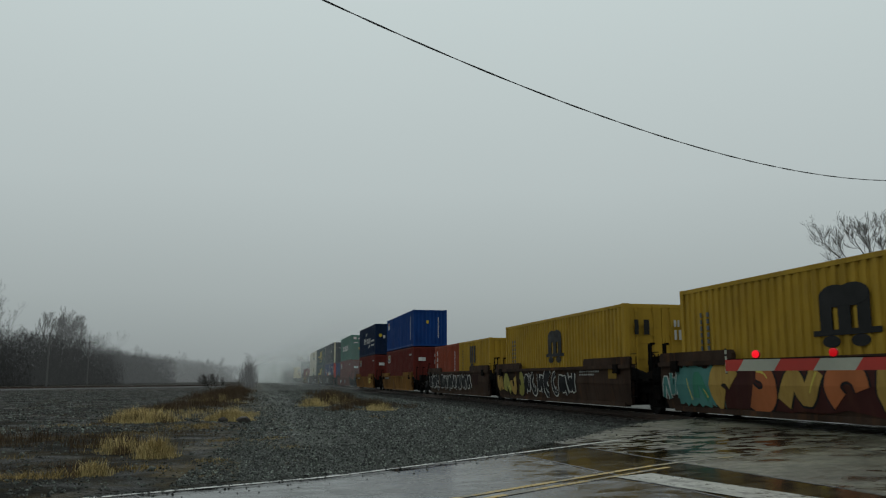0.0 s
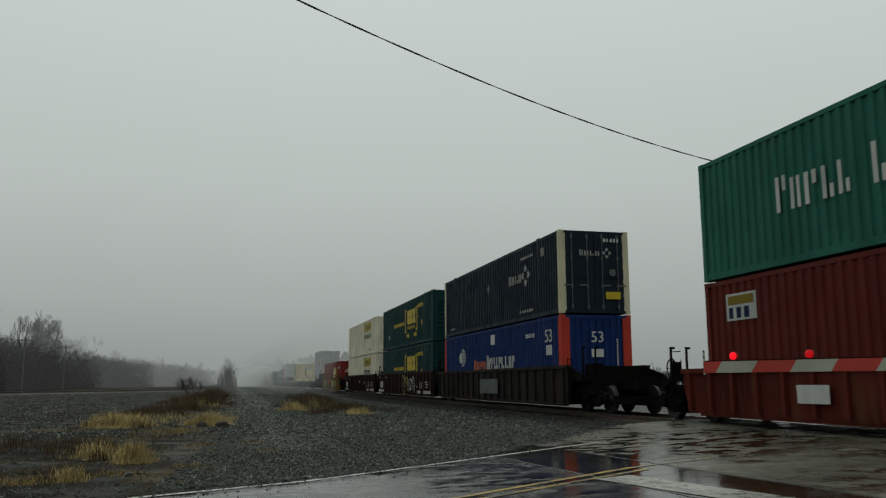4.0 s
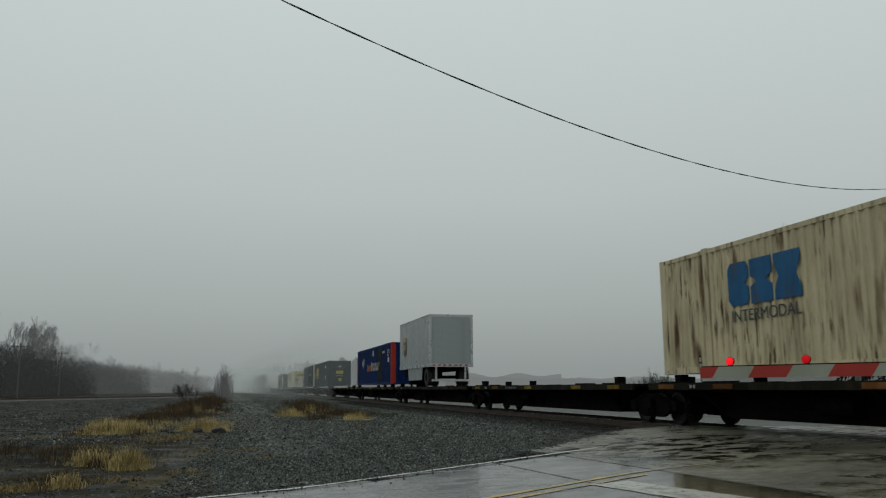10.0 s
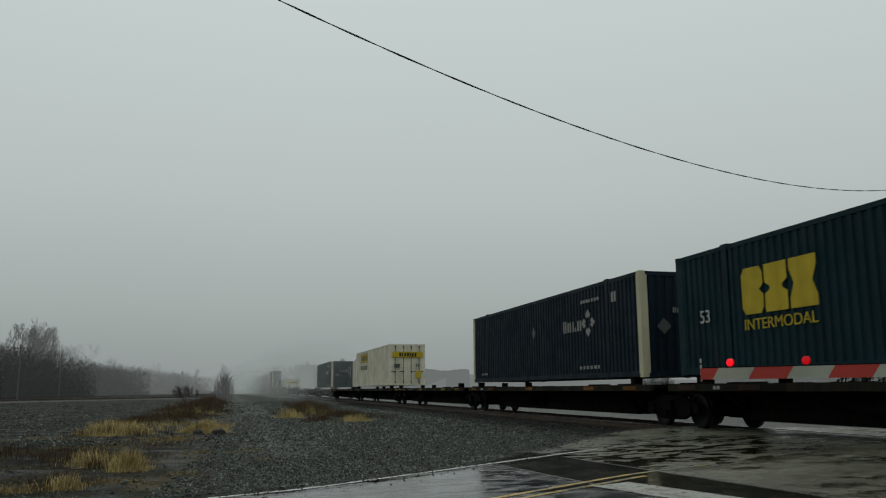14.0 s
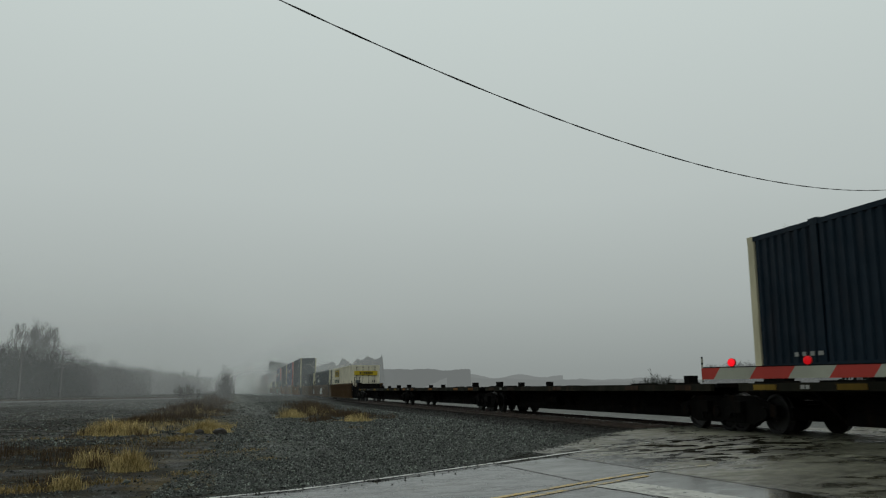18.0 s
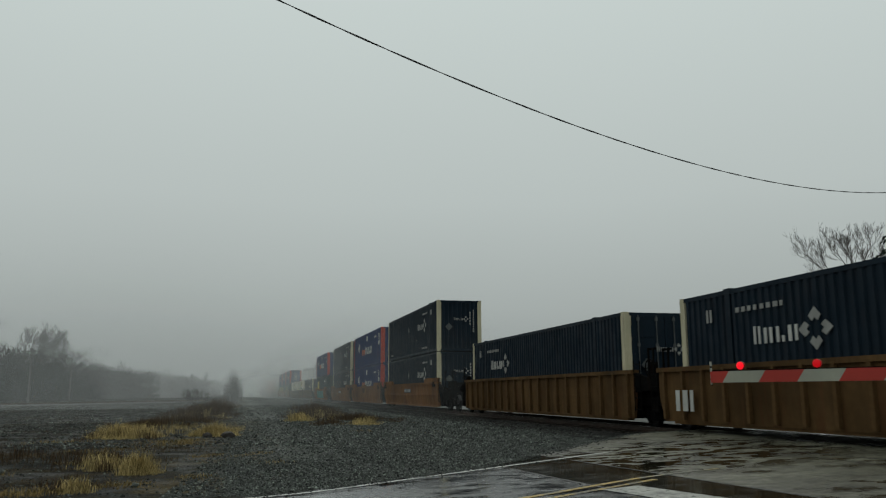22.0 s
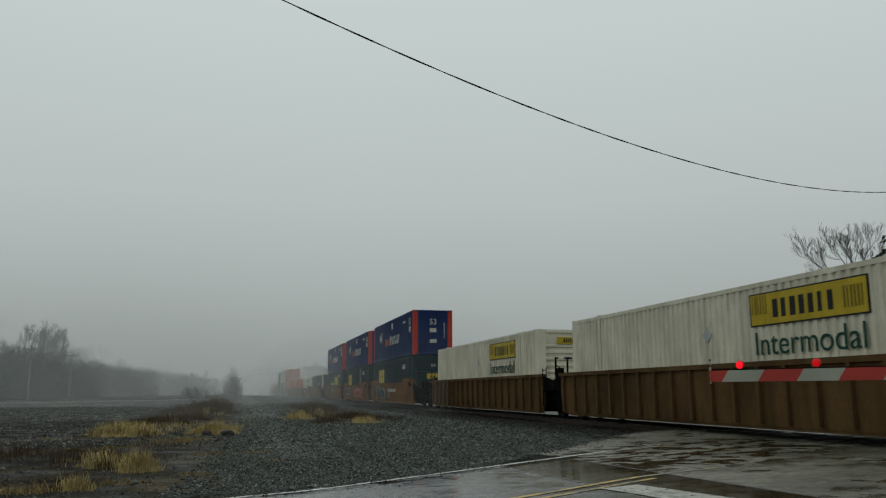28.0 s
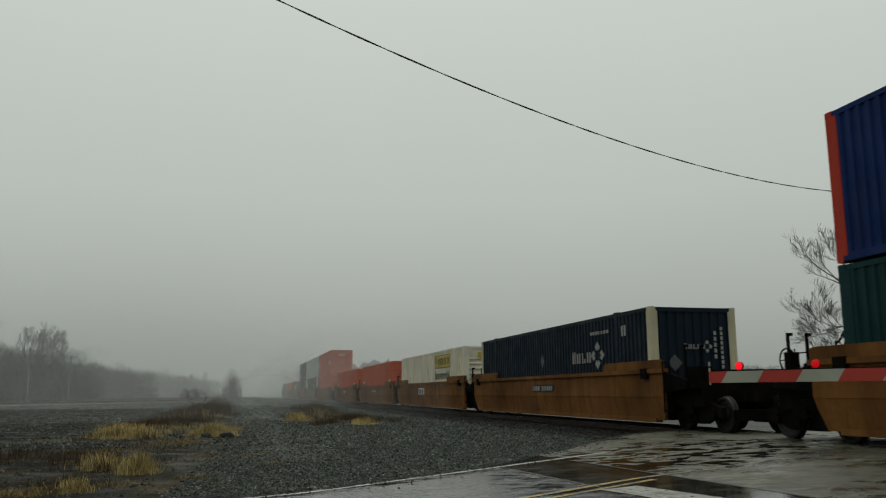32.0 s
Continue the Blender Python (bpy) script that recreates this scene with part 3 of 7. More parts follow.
bottlest = [("bars", "side", 8.3, 8.5, 0.85, 2.35, YELLOW, 1), ("bars", "side", 8.3, 8.75, 2.22, 2.35, YELLOW, 1), ("bars", "side", 8.3, 8.75, 0.85, 0.98, YELLOW, 1), ("bars", "side", 11.9, 12.1, 0.85, 2.35, YELLOW, 1),
         ("bars", "side", 11.65, 12.1, 2.22, 2.35, YELLOW, 1), ("bars", "side", 11.65, 12.1, 0.85, 0.98, YELLOW, 1), ("logo", "side", 9.05, 11.55, 1.35, 2.25, YELLOW, 3, 3), ("word", "side", 9.1, 11.5, 1.02, 1.24, YELLOW, "INTERMODAL"),
         ("disc", "side", 8.85, 9.15, 0.5, 0.75, YELLOW), ("disc", "side", 9.3, 9.6, 0.5, 0.75, YELLOW), ("disc", "side", 11.1, 11.4, 0.5, 0.75, YELLOW), ("disc", "side", 11.55, 11.85, 0.5, 0.75, YELLOW),
         ("bars", "side", 4.5, 8.0, 1.4, 1.62, YELLOW, 14), ("bars", "side", 12.3, 13.7, 2.2, 2.42, YELLOW, 7), ("bars", "side", 2.5, 2.8, 0.7, 1.0, WHITE, 2), ("panel", "side", 13.2, 13.4, 1.1, 1.4, YELLOW)]
bottle53 = [("logo", "side", 2.7, 5.1, 1.25, 2.25, YELLOW, 3, 3), ("word", "side", 2.75, 5.05, 0.92, 1.15, YELLOW, "INTERMODAL"), ("word", "side", 1.0, 1.4, 1.2, 1.5, WHITE, "53"), ("bars", "side", 12.6, 13.6, 2.1, 2.4, WHITE, 4),
         ("panel", "side", 13.2, 13.55, 0.8, 1.2, YELLOW), ("logo", "end", -0.4, 0.4, 1.4, 1.75, YELLOW, 3, 3), ("bars", "end", -0.35, 0.4, 1.15, 1.22, YELLOW, 8), ("panel", "end", -0.1, 0.22, 0.6, 0.88, YELLOW), ("word", "end", -0.15, 0.15, 2.15, 2.35, WHITE, "53")]
S_BOTTLEST = dict(feet=53, paint=BOTTLEG_P, end="ribs", marks=bottlest)
S_BOTTLE53 = dict(feet=53, paint=DEEPG_P, end="ribs", marks=bottle53)
S_BOTTLEP = dict(feet=53, paint=DEEPG_P, end="ribs", marks=bottle53 + [("panel", "side", 10.6, 11.7, 0.2, 2.7, GREYL)])
S_BOTTLELIT = dict(feet=53, paint=BOTTLEG_P, end="doors", marks=bottlest[:8] + bottlest[12:14] + [("panel", "end", -0.5, 0.6, 0.9, 1.5, YELLOW)])
S_RUSTY = dict(feet=53, paint=RUSTY_P, end="folds", marks=[("logo", "side", 3.0, 5.45, 1.45, 2.4, BLUEL, 3, 3), ("word", "side", 3.1, 5.4, 1.1, 1.35, GREYL, "INTERMODAL"), ("logo", "end", -0.72, 0.42, 1.9, 2.4, GREYBOX_P, 3, 5), ("column", "end", -0.9, -0.82, 1.4, 2.1, GREYL, 8), ("bars", "end", -0.2, 0.25, 0.75, 0.82, GREYL, 1)])
S_REDPIC = dict(feet=53, paint=REDPIC_P, end="folds", marks=[("arch", "side", 9.3, 11.35, 0.65, 2.22, CREAM_P), ("panel", "side", 11.45, 12.6, 0.5, 2.28, YELLOW), ("bars", "side", 9.3, 12.65, 1.38, 1.50, REDPIC_P, 1),
            ("panel", "side", 14.2, 14.7, 2.05, 2.35, FADED_P), ("bars", "side", 15.0, 16.0, 2.1, 2.32, FADED_P, 3), ("arch", "end", -0.75, 0.55, 1.72, 2.3, CREAM_P), ("panel", "end", 0.6, 0.95, 1.5, 2.35, CREAM_P), ("bars", "end", -0.75, 0.95, 1.86, 1.94, REDPIC_P, 1)])
S_ORANGE = dict(feet=53, paint=ORANGE_P, end="ribs", marks=[("disc", "side", 14.2, 14.9, 1.2, 1.6, WHITE), ("disc", "side", 1.2, 1.9, 1.2, 1.6, WHITE), ("bars", "end", -0.4, 0.4, 2.2, 2.4, WHITE, 4)])
S_GREYBOX = dict(feet=53, paint=GREYBOX_P, end="ribs", marks=())

L_INK = "blue-black corrugated container with cream corner posts and pale markings"
L_STACK = "blue corrugated container with red corner posts and white markings"
L_CREAM = "cream-white corrugated container with a yellow panel and green word"
L_BOTTLE = "bottle green corrugated container with yellow block markings"

LOADS = [
    (19.6, 0, S_MUSTARD, "mustard yellow corrugated container with a black emblem"), (35.2, 0, S_MUSTARD, "mustard yellow corrugated container with a black emblem"),
    (50.2, 0, S_RED20, "short faded red corrugated container in a graffitied well"), (43.95, 0, S_MUSTARD20, "short mustard yellow container in a graffitied well"),
    (69.8, 0, S_BROWN, "oxide red corrugated container under a blue one"), (69.8, 1, S_BLUE, "royal blue corrugated container stacked on a red one"),
    (89.2, 0, S_BROWN, "oxide red corrugated container under a navy one"), (89.2, 1, S_NAVY, "navy blue container with white block markings, stacked"),
    (109.7, 0, S_BROWN, "oxide red corrugated container under a green one"), (109.7, 1, S_SEAGREEN, "sea green container with worn white block markings, stacked"),
    (134.7, 0, S_STACK, L_STACK), (134.7, 1, S_INKD, L_INK), (153.7, 0, S_BOTTLEST, L_BOTTLE), (153.7, 1, S_BOTTLEST, L_BOTTLE),
    (173.2, 0, S_CREAM, L_CREAM), (173.2, 1, S_CREAM, L_CREAM), (196.1, 0, S_REDPIC, "brick red container with a cream and yellow picture panel"),
    (251.3, 2, S_RUSTY, "rust-streaked beige container with worn blue block markings"), (305.0, 2, S_STACKP, "blue corrugated container with red posts and a grey patch"),
    (344.0, 2, S_BOTTLE53, L_BOTTLE), (362.1, 2, S_INK, L_INK), (399.4, 2, S_CREAMD, L_CREAM), (434.6, 2, S_INK, L_INK),
    (512.5, 0, S_CREAMD, L_CREAM), (531.5, 0, S_INKL, L_INK), (550.85, 0, S_INKL, L_INK),
    (574.4, 0, S_INK, L_INK), (574.4, 1, S_INK, L_INK), (593.9, 0, S_STACK, L_STACK), (593.9, 1, S_STACK, L_STACK),
    (612.9, 0, S_INK, L_INK), (612.9, 1, S_INK, L_INK), (636.3, 0, S_BOTTLE53, L_BOTTLE), (636.3, 1, S_STACK, L_STACK),
    (659.4, 0, S_INK, L_INK), (678.9, 0, S_CREAM, L_CREAM), (698.4, 0, S_CREAM, L_CREAM),
    (721.5, 0, S_BOTTLE53, L_BOTTLE), (721.5, 1, S_STACK, L_STACK), (740.7, 0, S_BOTTLEP, L_BOTTLE), (740.7, 1, S_STACK, L_STACK),
    (759.7, 0, S_BOTTLELIT, L_BOTTLE), (759.7, 1, S_STACK, L_STACK), (783.2, 0, S_INK, L_INK), (802.6, 0, S_CREAM, L_CREAM),
    (821.8, 0, S_ORANGE, "orange corrugated container with small white dots"), (841.5, 0, S_ORANGE, "orange corrugated container with small white dots"),
    (864.5, 0, S_ORANGE, "orange corrugated container with small white dots"), (864.5, 1, S_ORANGE, "orange corrugated container with small white dots"),
    (884.0, 0, S_INK, L_INK), (884.0, 1, S_GREYBOX, "pale grey ribbed container stacked on a dark one"), (903.5, 0, S_INK, L_INK), (903.5, 1, S_INK, L_INK),
    (927.0, 0, S_REDPIC, "brick red container low in a well"), (946.5, 0, S_ORANGE, "orange container low in a well"), (966.0, 0, S_REDPIC, "brick red container low in a well"),
]
for u_far, tier, spec, label in LOADS:
    container("container", u_far, (WELL_FLOOR, STACKED, DECK)[tier], spec, label)

# ---- railway cars ----
def bogie_parts(car, y, name="bogie"):
    """A three-piece truck: bolster, two side frames, two wheelsets."""
    def bolster(bm):
        box(bm, -1.2, 1.2, -0.2, 0.2, 0.42, 0.68)
        box(bm, -0.35, 0.35, -0.3, 0.3, 0.66, 0.80)
        # blocks added to close the gaps round the wheels, so they look as dark as shade
        box(bm, -0.62, 0.62, -0.48, 0.48, 0.26, 0.60)
        box(bm, -0.80, 0.80, -1.42, -1.32, 0.30, 0.55)
        box(bm, -0.80, 0.80, 1.32, 1.42, 0.30, 0.55)
    b = part(name, shape("bolster", bolster), STEEL, car, at=(0, y, 0))

    def frame_side(bm):
        prism(bm, [(-1.25, 0.36), (-0.95, 0.36), (-0.5, 0.20), (0.5, 0.20), (0.95, 0.36), (1.25, 0.36), (1.25, 0.60), (0.9, 0.66), (0.45, 0.80), (-0.45, 0.80), (-0.9, 0.66), (-1.25, 0.60)], "x", -0.06, 0.06)
        for k in (-0.14, 0.0, 0.14):
            tube(bm, (-0.09, k, 0.26), (-0.09, k, 0.52), 0.055, 0.055, 8)
        for k in (-0.89, 0.89):
            tube(bm, (-0.13, k, 0.44), (0.06, k, 0.44), 0.13, 0.13, 10)
    fs = shape("side_frame", frame_side)
    part("side_frame", fs, STEEL, b, at=(-1.0, 0, 0))
    part("side_frame", fs, STEEL, b, at=pose(1.0, 0, 0, 0, 0, 180))

    def wheel(bm):
        # a turned profile: flange, tread, rim, dished web, hub
        line = [(0.08, -0.03), (0.45, -0.03), (0.45, 0.0), (0.425, 0.015), (0.418, 0.10), (0.36, 0.11), (0.33, 0.07), (0.17, 0.06), (0.14, 0.13), (0.08, 0.13)]
        n = 24
        rings = [[bm.verts.new((-x, r * math.cos(k * math.tau / n), r * math.sin(k * math.tau / n))) for k in range(n)] for r, x in line]
        for a, c in zip(rings, rings[1:]):
            for k in range(n):
                bm.faces.new((a[k], a[(k + 1) % n], c[(k + 1) % n], c[k]))
        bmesh.ops.recalc_face_normals(bm, faces=bm.faces[:])
    wheel_me = shape("wheel", wheel)
    axle_me = shape("axle", lambda bm: tube(bm, (-0.95, 0, 0), (0.95, 0, 0), 0.082, 0.082, 8))
    for k in (-0.89, 0.89):
        part("axle", axle_me, WHEEL, b, at=(0, k, 0.42))
        part("wheel", wheel_me, WHEEL, b, at=(-0.70, k, 0.42))
        part("wheel", wheel_me, WHEEL, b, at=pose(0.70, k, 0.42, 0, 0, 180))
    return b


GRAF = [paint("graffiti_white", (0.62, 0.62, 0.58), 0.3, 0.1), paint("graffiti_black", (0.015, 0.015, 0.017), 0.2, 0.0), paint("graffiti_orange", (0.42, 0.135, 0.05), 0.3, 0.1),
        paint("graffiti_teal", (0.075, 0.21, 0.19), 0.3, 0.1), paint("graffiti_olive", (0.30, 0.28, 0.07), 0.3, 0.1), paint("graffiti_yellow", (0.62, 0.52, 0.10), 0.3, 0.1),
        paint("graffiti_green", (0.05, 0.20, 0.13), 0.3, 0.1), paint("graffiti_red", (0.40, 0.06, 0.04), 0.3, 0.1), paint("graffiti_ochre", (0.42, 0.27, 0.07), 0.5, 0.2), paint("graffiti_maroon", (0.055, 0.016, 0.014), 0.4, 0.2)]


def graffiti(car, x, y0, y1, z0, z1, colours, count, seed, ground=None, lean_in=0.0):
    """Sprayed shapes without words: fat slanting zigzags with a rim of another colour, side by side."""
    rnd = random.Random(seed)
    fills, line = colours
    fills = fills if isinstance(fills, tuple) else (fills,)

    def laid(bm):
        """Bends a flat patch in with the lower plate."""
        bmesh.ops.bisect_plane(bm, geom=bm.verts[:] + bm.edges[:] + bm.faces[:], plane_co=(0, 0, 0.85), plane_no=(0, 0, 1))
        for v in bm.verts:
            v.co.x += lean_in * max(0.0, 0.85 - v.co.z) / 0.6
        return bm
    if ground is not None:
        bm = bmesh.new()
        n = 16
        top = [(y0 + (y1 - y0) * i / n, z1 - 0.16 * rnd.random()) for i in range(n + 1)]
        low = [(y0 + (y1 - y0) * i / n, z0 + 0.12 * rnd.random()) for i in range(n + 1)]
        prism(bm, low + top[::-1], "x", x, x + 0.01)
        part("sprayed_patch", laid(bm), GRAF[ground], car)

    def band(pts, w0, w1, off):
        """A flat ribbon along a bent line, w0 wide at its start and w1 at its end."""
        bm = bmesh.new()
        k = len(pts)
        rows = []
        for i, q in enumerate(pts):
            d = (pts[min(i + 1, k - 1)] - pts[max(i - 1, 0)]).normalized()
            w = w0 + (w1 - w0) * i / (k - 1)
            e = Vector((-d.y, d.x)) * w
            rows.append([bm.verts.new((off, *(q + e))), bm.verts.new((off, *(q - e))), bm.verts.new((off + 0.008, *(q - e))), bm.verts.new((off + 0.008, *(q + e)))])
        for a, b in zip(rows, rows[1:]):
            for j in range(4):
                bm.faces.new((a[j], a[(j + 1) % 4], b[(j + 1) % 4], b[j]))
        bm.faces.new(rows[0][::-1])
        bm.faces.new(rows[-1])
        bmesh.ops.recalc_face_normals(bm, faces=bm.faces[:])
        return laid(bm)
    step = (y1 - y0) / count
    for i in range(count):
        c0, wide = y0 + i * step, step
        turns = rnd.choice((2, 3, 3, 4))
        lean = rnd.uniform(-0.2, 0.2) * wide
        up = rnd.random() < 0.5
        pts = []
        for k in range(turns + 1):
            f = k / turns
            edge = z0 + 0.14 + rnd.uniform(0, 0.10) if up else z1 - 0.14 - rnd.uniform(0, 0.10)
            pts.append(Vector((c0 + wide * (0.10 + 0.8 * f) + (lean if up else -lean), edge)))
            up = not up
        if rnd.random() < 0.4:
            # an open bow instead
            a0, mid = rnd.uniform(0, 6.28), Vector((c0 + wide * 0.5, (z0 + z1) / 2))
            pts = [mid + Vector((math.cos(a0 + k * 0.7) * wide * 0.30, math.sin(a0 + k * 0.7) * (z1 - z0) * 0.32)) for k in range(7)]
        # rounded corners
        for _ in range(2):
            pts = [pts[0]] + [q for a, b in zip(pts, pts[1:]) for q in (a.lerp(b, 0.22), a.lerp(b, 0.78))] + [pts[-1]]
        w = wide * (0.20 if turns < 3 else 0.15) * rnd.uniform(0.85, 1.2)
        w0, w1 = w * rnd.uniform(0.7, 1.25), w * rnd.uniform(0.7, 1.25)
        rim = min(0.05, w * 0.4)
        fill = fills[i % len(fills)]
        dz = 0.0006 * (i % 3)
        part("sprayed_outline", band(pts, w0 + rim, w1 + rim, x - 0.004 - dz), GRAF[line], car)
        part("sprayed_block", band(pts, w0, w1, x - 0.009 - dz), GRAF[fill], car)
        if rnd.random() < 0.6:
            sub = pts[1:max(4, len(pts) // 3)]
            part("sprayed_stroke", band(sub, w * 0.16, w * 0.05, x - 0.013 - dz), GRAF[line if len(fills) == 1 else 5], car)


def holed_plate(bm, x0, x1, z0, z1, r):
    """An upright steel plate across the track with one round hole."""
    cx, cz, hx, hz = (x0 + x1) / 2, (z0 + z1) / 2, (x1 - x0) / 2, (z1 - z0) / 2
    rims = []
    for y in (-0.05, 0.05):
        out, inn = [], []
        for k in range(24):
            a = (k + 0.5) * math.tau / 24
            c, d = math.cos(a), math.sin(a)
            f = min(hx / abs(c), hz / abs(d))
            out.append(bm.verts.new((cx + c * f, y, cz + d * f)))
            inn.append(bm.verts.new((cx + c * r, y, cz + 0.04 + d * r * 1.15)))
        rims.append((out, inn))
    for k in range(24):
        m = (k + 1) % 24
        for out, inn in rims:
            bm.faces.new((out[k], out[m], inn[m], inn[k]))
        for q in (0, 1):
            bm.faces.new((rims[0][q][k], rims[0][q][m], rims[1][q][m], rims[1][q][k]))
    bmesh.ops.recalc_face_normals(bm, faces=bm.faces[:])


def end_platform(car, mat, sgn, half, top, deep):
    """The deck over the truck at one end of a well: draft sill, side skirts, guides, uprights, steps, hoses and a hand brake."""
    turn = 0 if sgn > 0 else 180

    def deck(bm):
        box(bm, -1.35, 1.35, 0, deep, top - 0.5, top - 0.36)
        # wide dark block added over the truck, where shade fills the gap
        box(bm, -1.18, 1.18, -0.2, deep + 0.05, 0.60, top - 0.5)
        box(bm, -0.30, 0.30, deep, deep + 0.35, 0.72, 1.0)
    part("end_platform", shape(("end_platform", top, deep), deck), STEEL, car, at=pose(0, sgn * half, 0, 0, 0, turn))

    for x in (-1.43, 1.35):
        def skirt(bm):
            # it runs down in a slant towards the coupler
            prism(bm, [(0.003, 0.95), (deep * 0.45, 1.0), (deep * 0.8, top - 0.5), (deep * 0.8, top - 0.28), (0.003, top - 0.06)], "x", x, x + 0.08)
        part("end_skirt", shape(("end_skirt", x, top, deep), skirt), STEEL, car, at=pose(0, sgn * half, 0, 0, 0, turn))

    def guide(bm):
        for x in (-0.74, 0.08):
            holed_plate(bm, x, x + 0.56, -0.02, 1.05, 0.17)
        box(bm, -0.95, 0.95, -0.08, 0.08, -0.1, 0.06)
    if mat is RUSTBROWN_P:
        part("bulkhead_guide", shape("bulkhead_guide", guide), mat, car, at=(0, sgn * (half + 0.35), top - 0.36))

    def locker(bm):
        box(bm, -1.05, 0.55, 0.15, deep * 0.55, top - 0.36, top - 0.02)
        bevelled(bm, 0.02)
        box(bm, 0.62, 0.98, 0.3, deep * 0.7, top - 0.36, top + 0.05)
    part("end_locker", shape(("end_locker", top, deep), locker), STEEL, car, at=pose(0, sgn * half, 0, 0, 0, turn))

    def upright(bm):
        box(bm, -0.02, 0.02, -0.03, 0.03, 0, 0.95)
        box(bm, -0.02, 0.10, -0.03, 0.03, 0.89, 0.95)
    up = shape("upright", upright)
    for x in (-1.28, -0.84):
        part("upright", up, STEEL, car, at=(x, sgn * (half + deep * 0.62), top - 0.36))

    def ladder(bm):
        for y in (-0.18, 0.18):
            tube(bm, (0, y, 0.45), (0, y, top + 0.25), 0.014, 0.014, 6)
        for k in range(5):
            tube(bm, (0, -0.18, 0.5 + k * 0.3), (0, 0.18, 0.5 + k * 0.3), 0.012, 0.012, 6)
    part("ladder", shape(("ladder", top), ladder), STEEL, car, at=(-1.47, sgn * (half + 0.22), 0))
    if sgn > 0:
        def brake(bm):
            ring = [Vector((0, 0.24 * math.cos(k * math.tau / 14), 0.24 * math.sin(k * math.tau / 14))) for k in range(14)]
            for a, b in zip(ring, ring[1:] + ring[:1]):
                tube(bm, a, b, 0.018, 0.018, 6)
            for k in (0, 5, 9):
                tube(bm, (0, 0, 0), ring[k], 0.012, 0.012, 5)
            box(bm, 0.02, 0.2, -0.12, 0.12, -0.25, 0.16)
            tube(bm, (0.1, 0, -0.7), (0.1, 0, -0.2), 0.03, 0.03, 6)
        part("hand_brake", shape("hand_brake", brake), STEEL, car, at=(-1.1, sgn * (half + deep * 0.85), top + 0.06))

    def hose(bm):
        pts = [Vector((-0.5, deep + 0.35 * f, 0.78 - 0.42 * math.sin(math.pi * f))) for f in (0, 0.2, 0.4, 0.6, 0.8, 1.0)]
        for a, b in zip(pts, pts[1:]):
            tube(bm, a, b, 0.022, 0.022, 6)
    part("brake_hose", shape(("brake_hose", deep), hose), STEEL, car, at=pose(0, sgn * half, 0, 0, 0, turn))


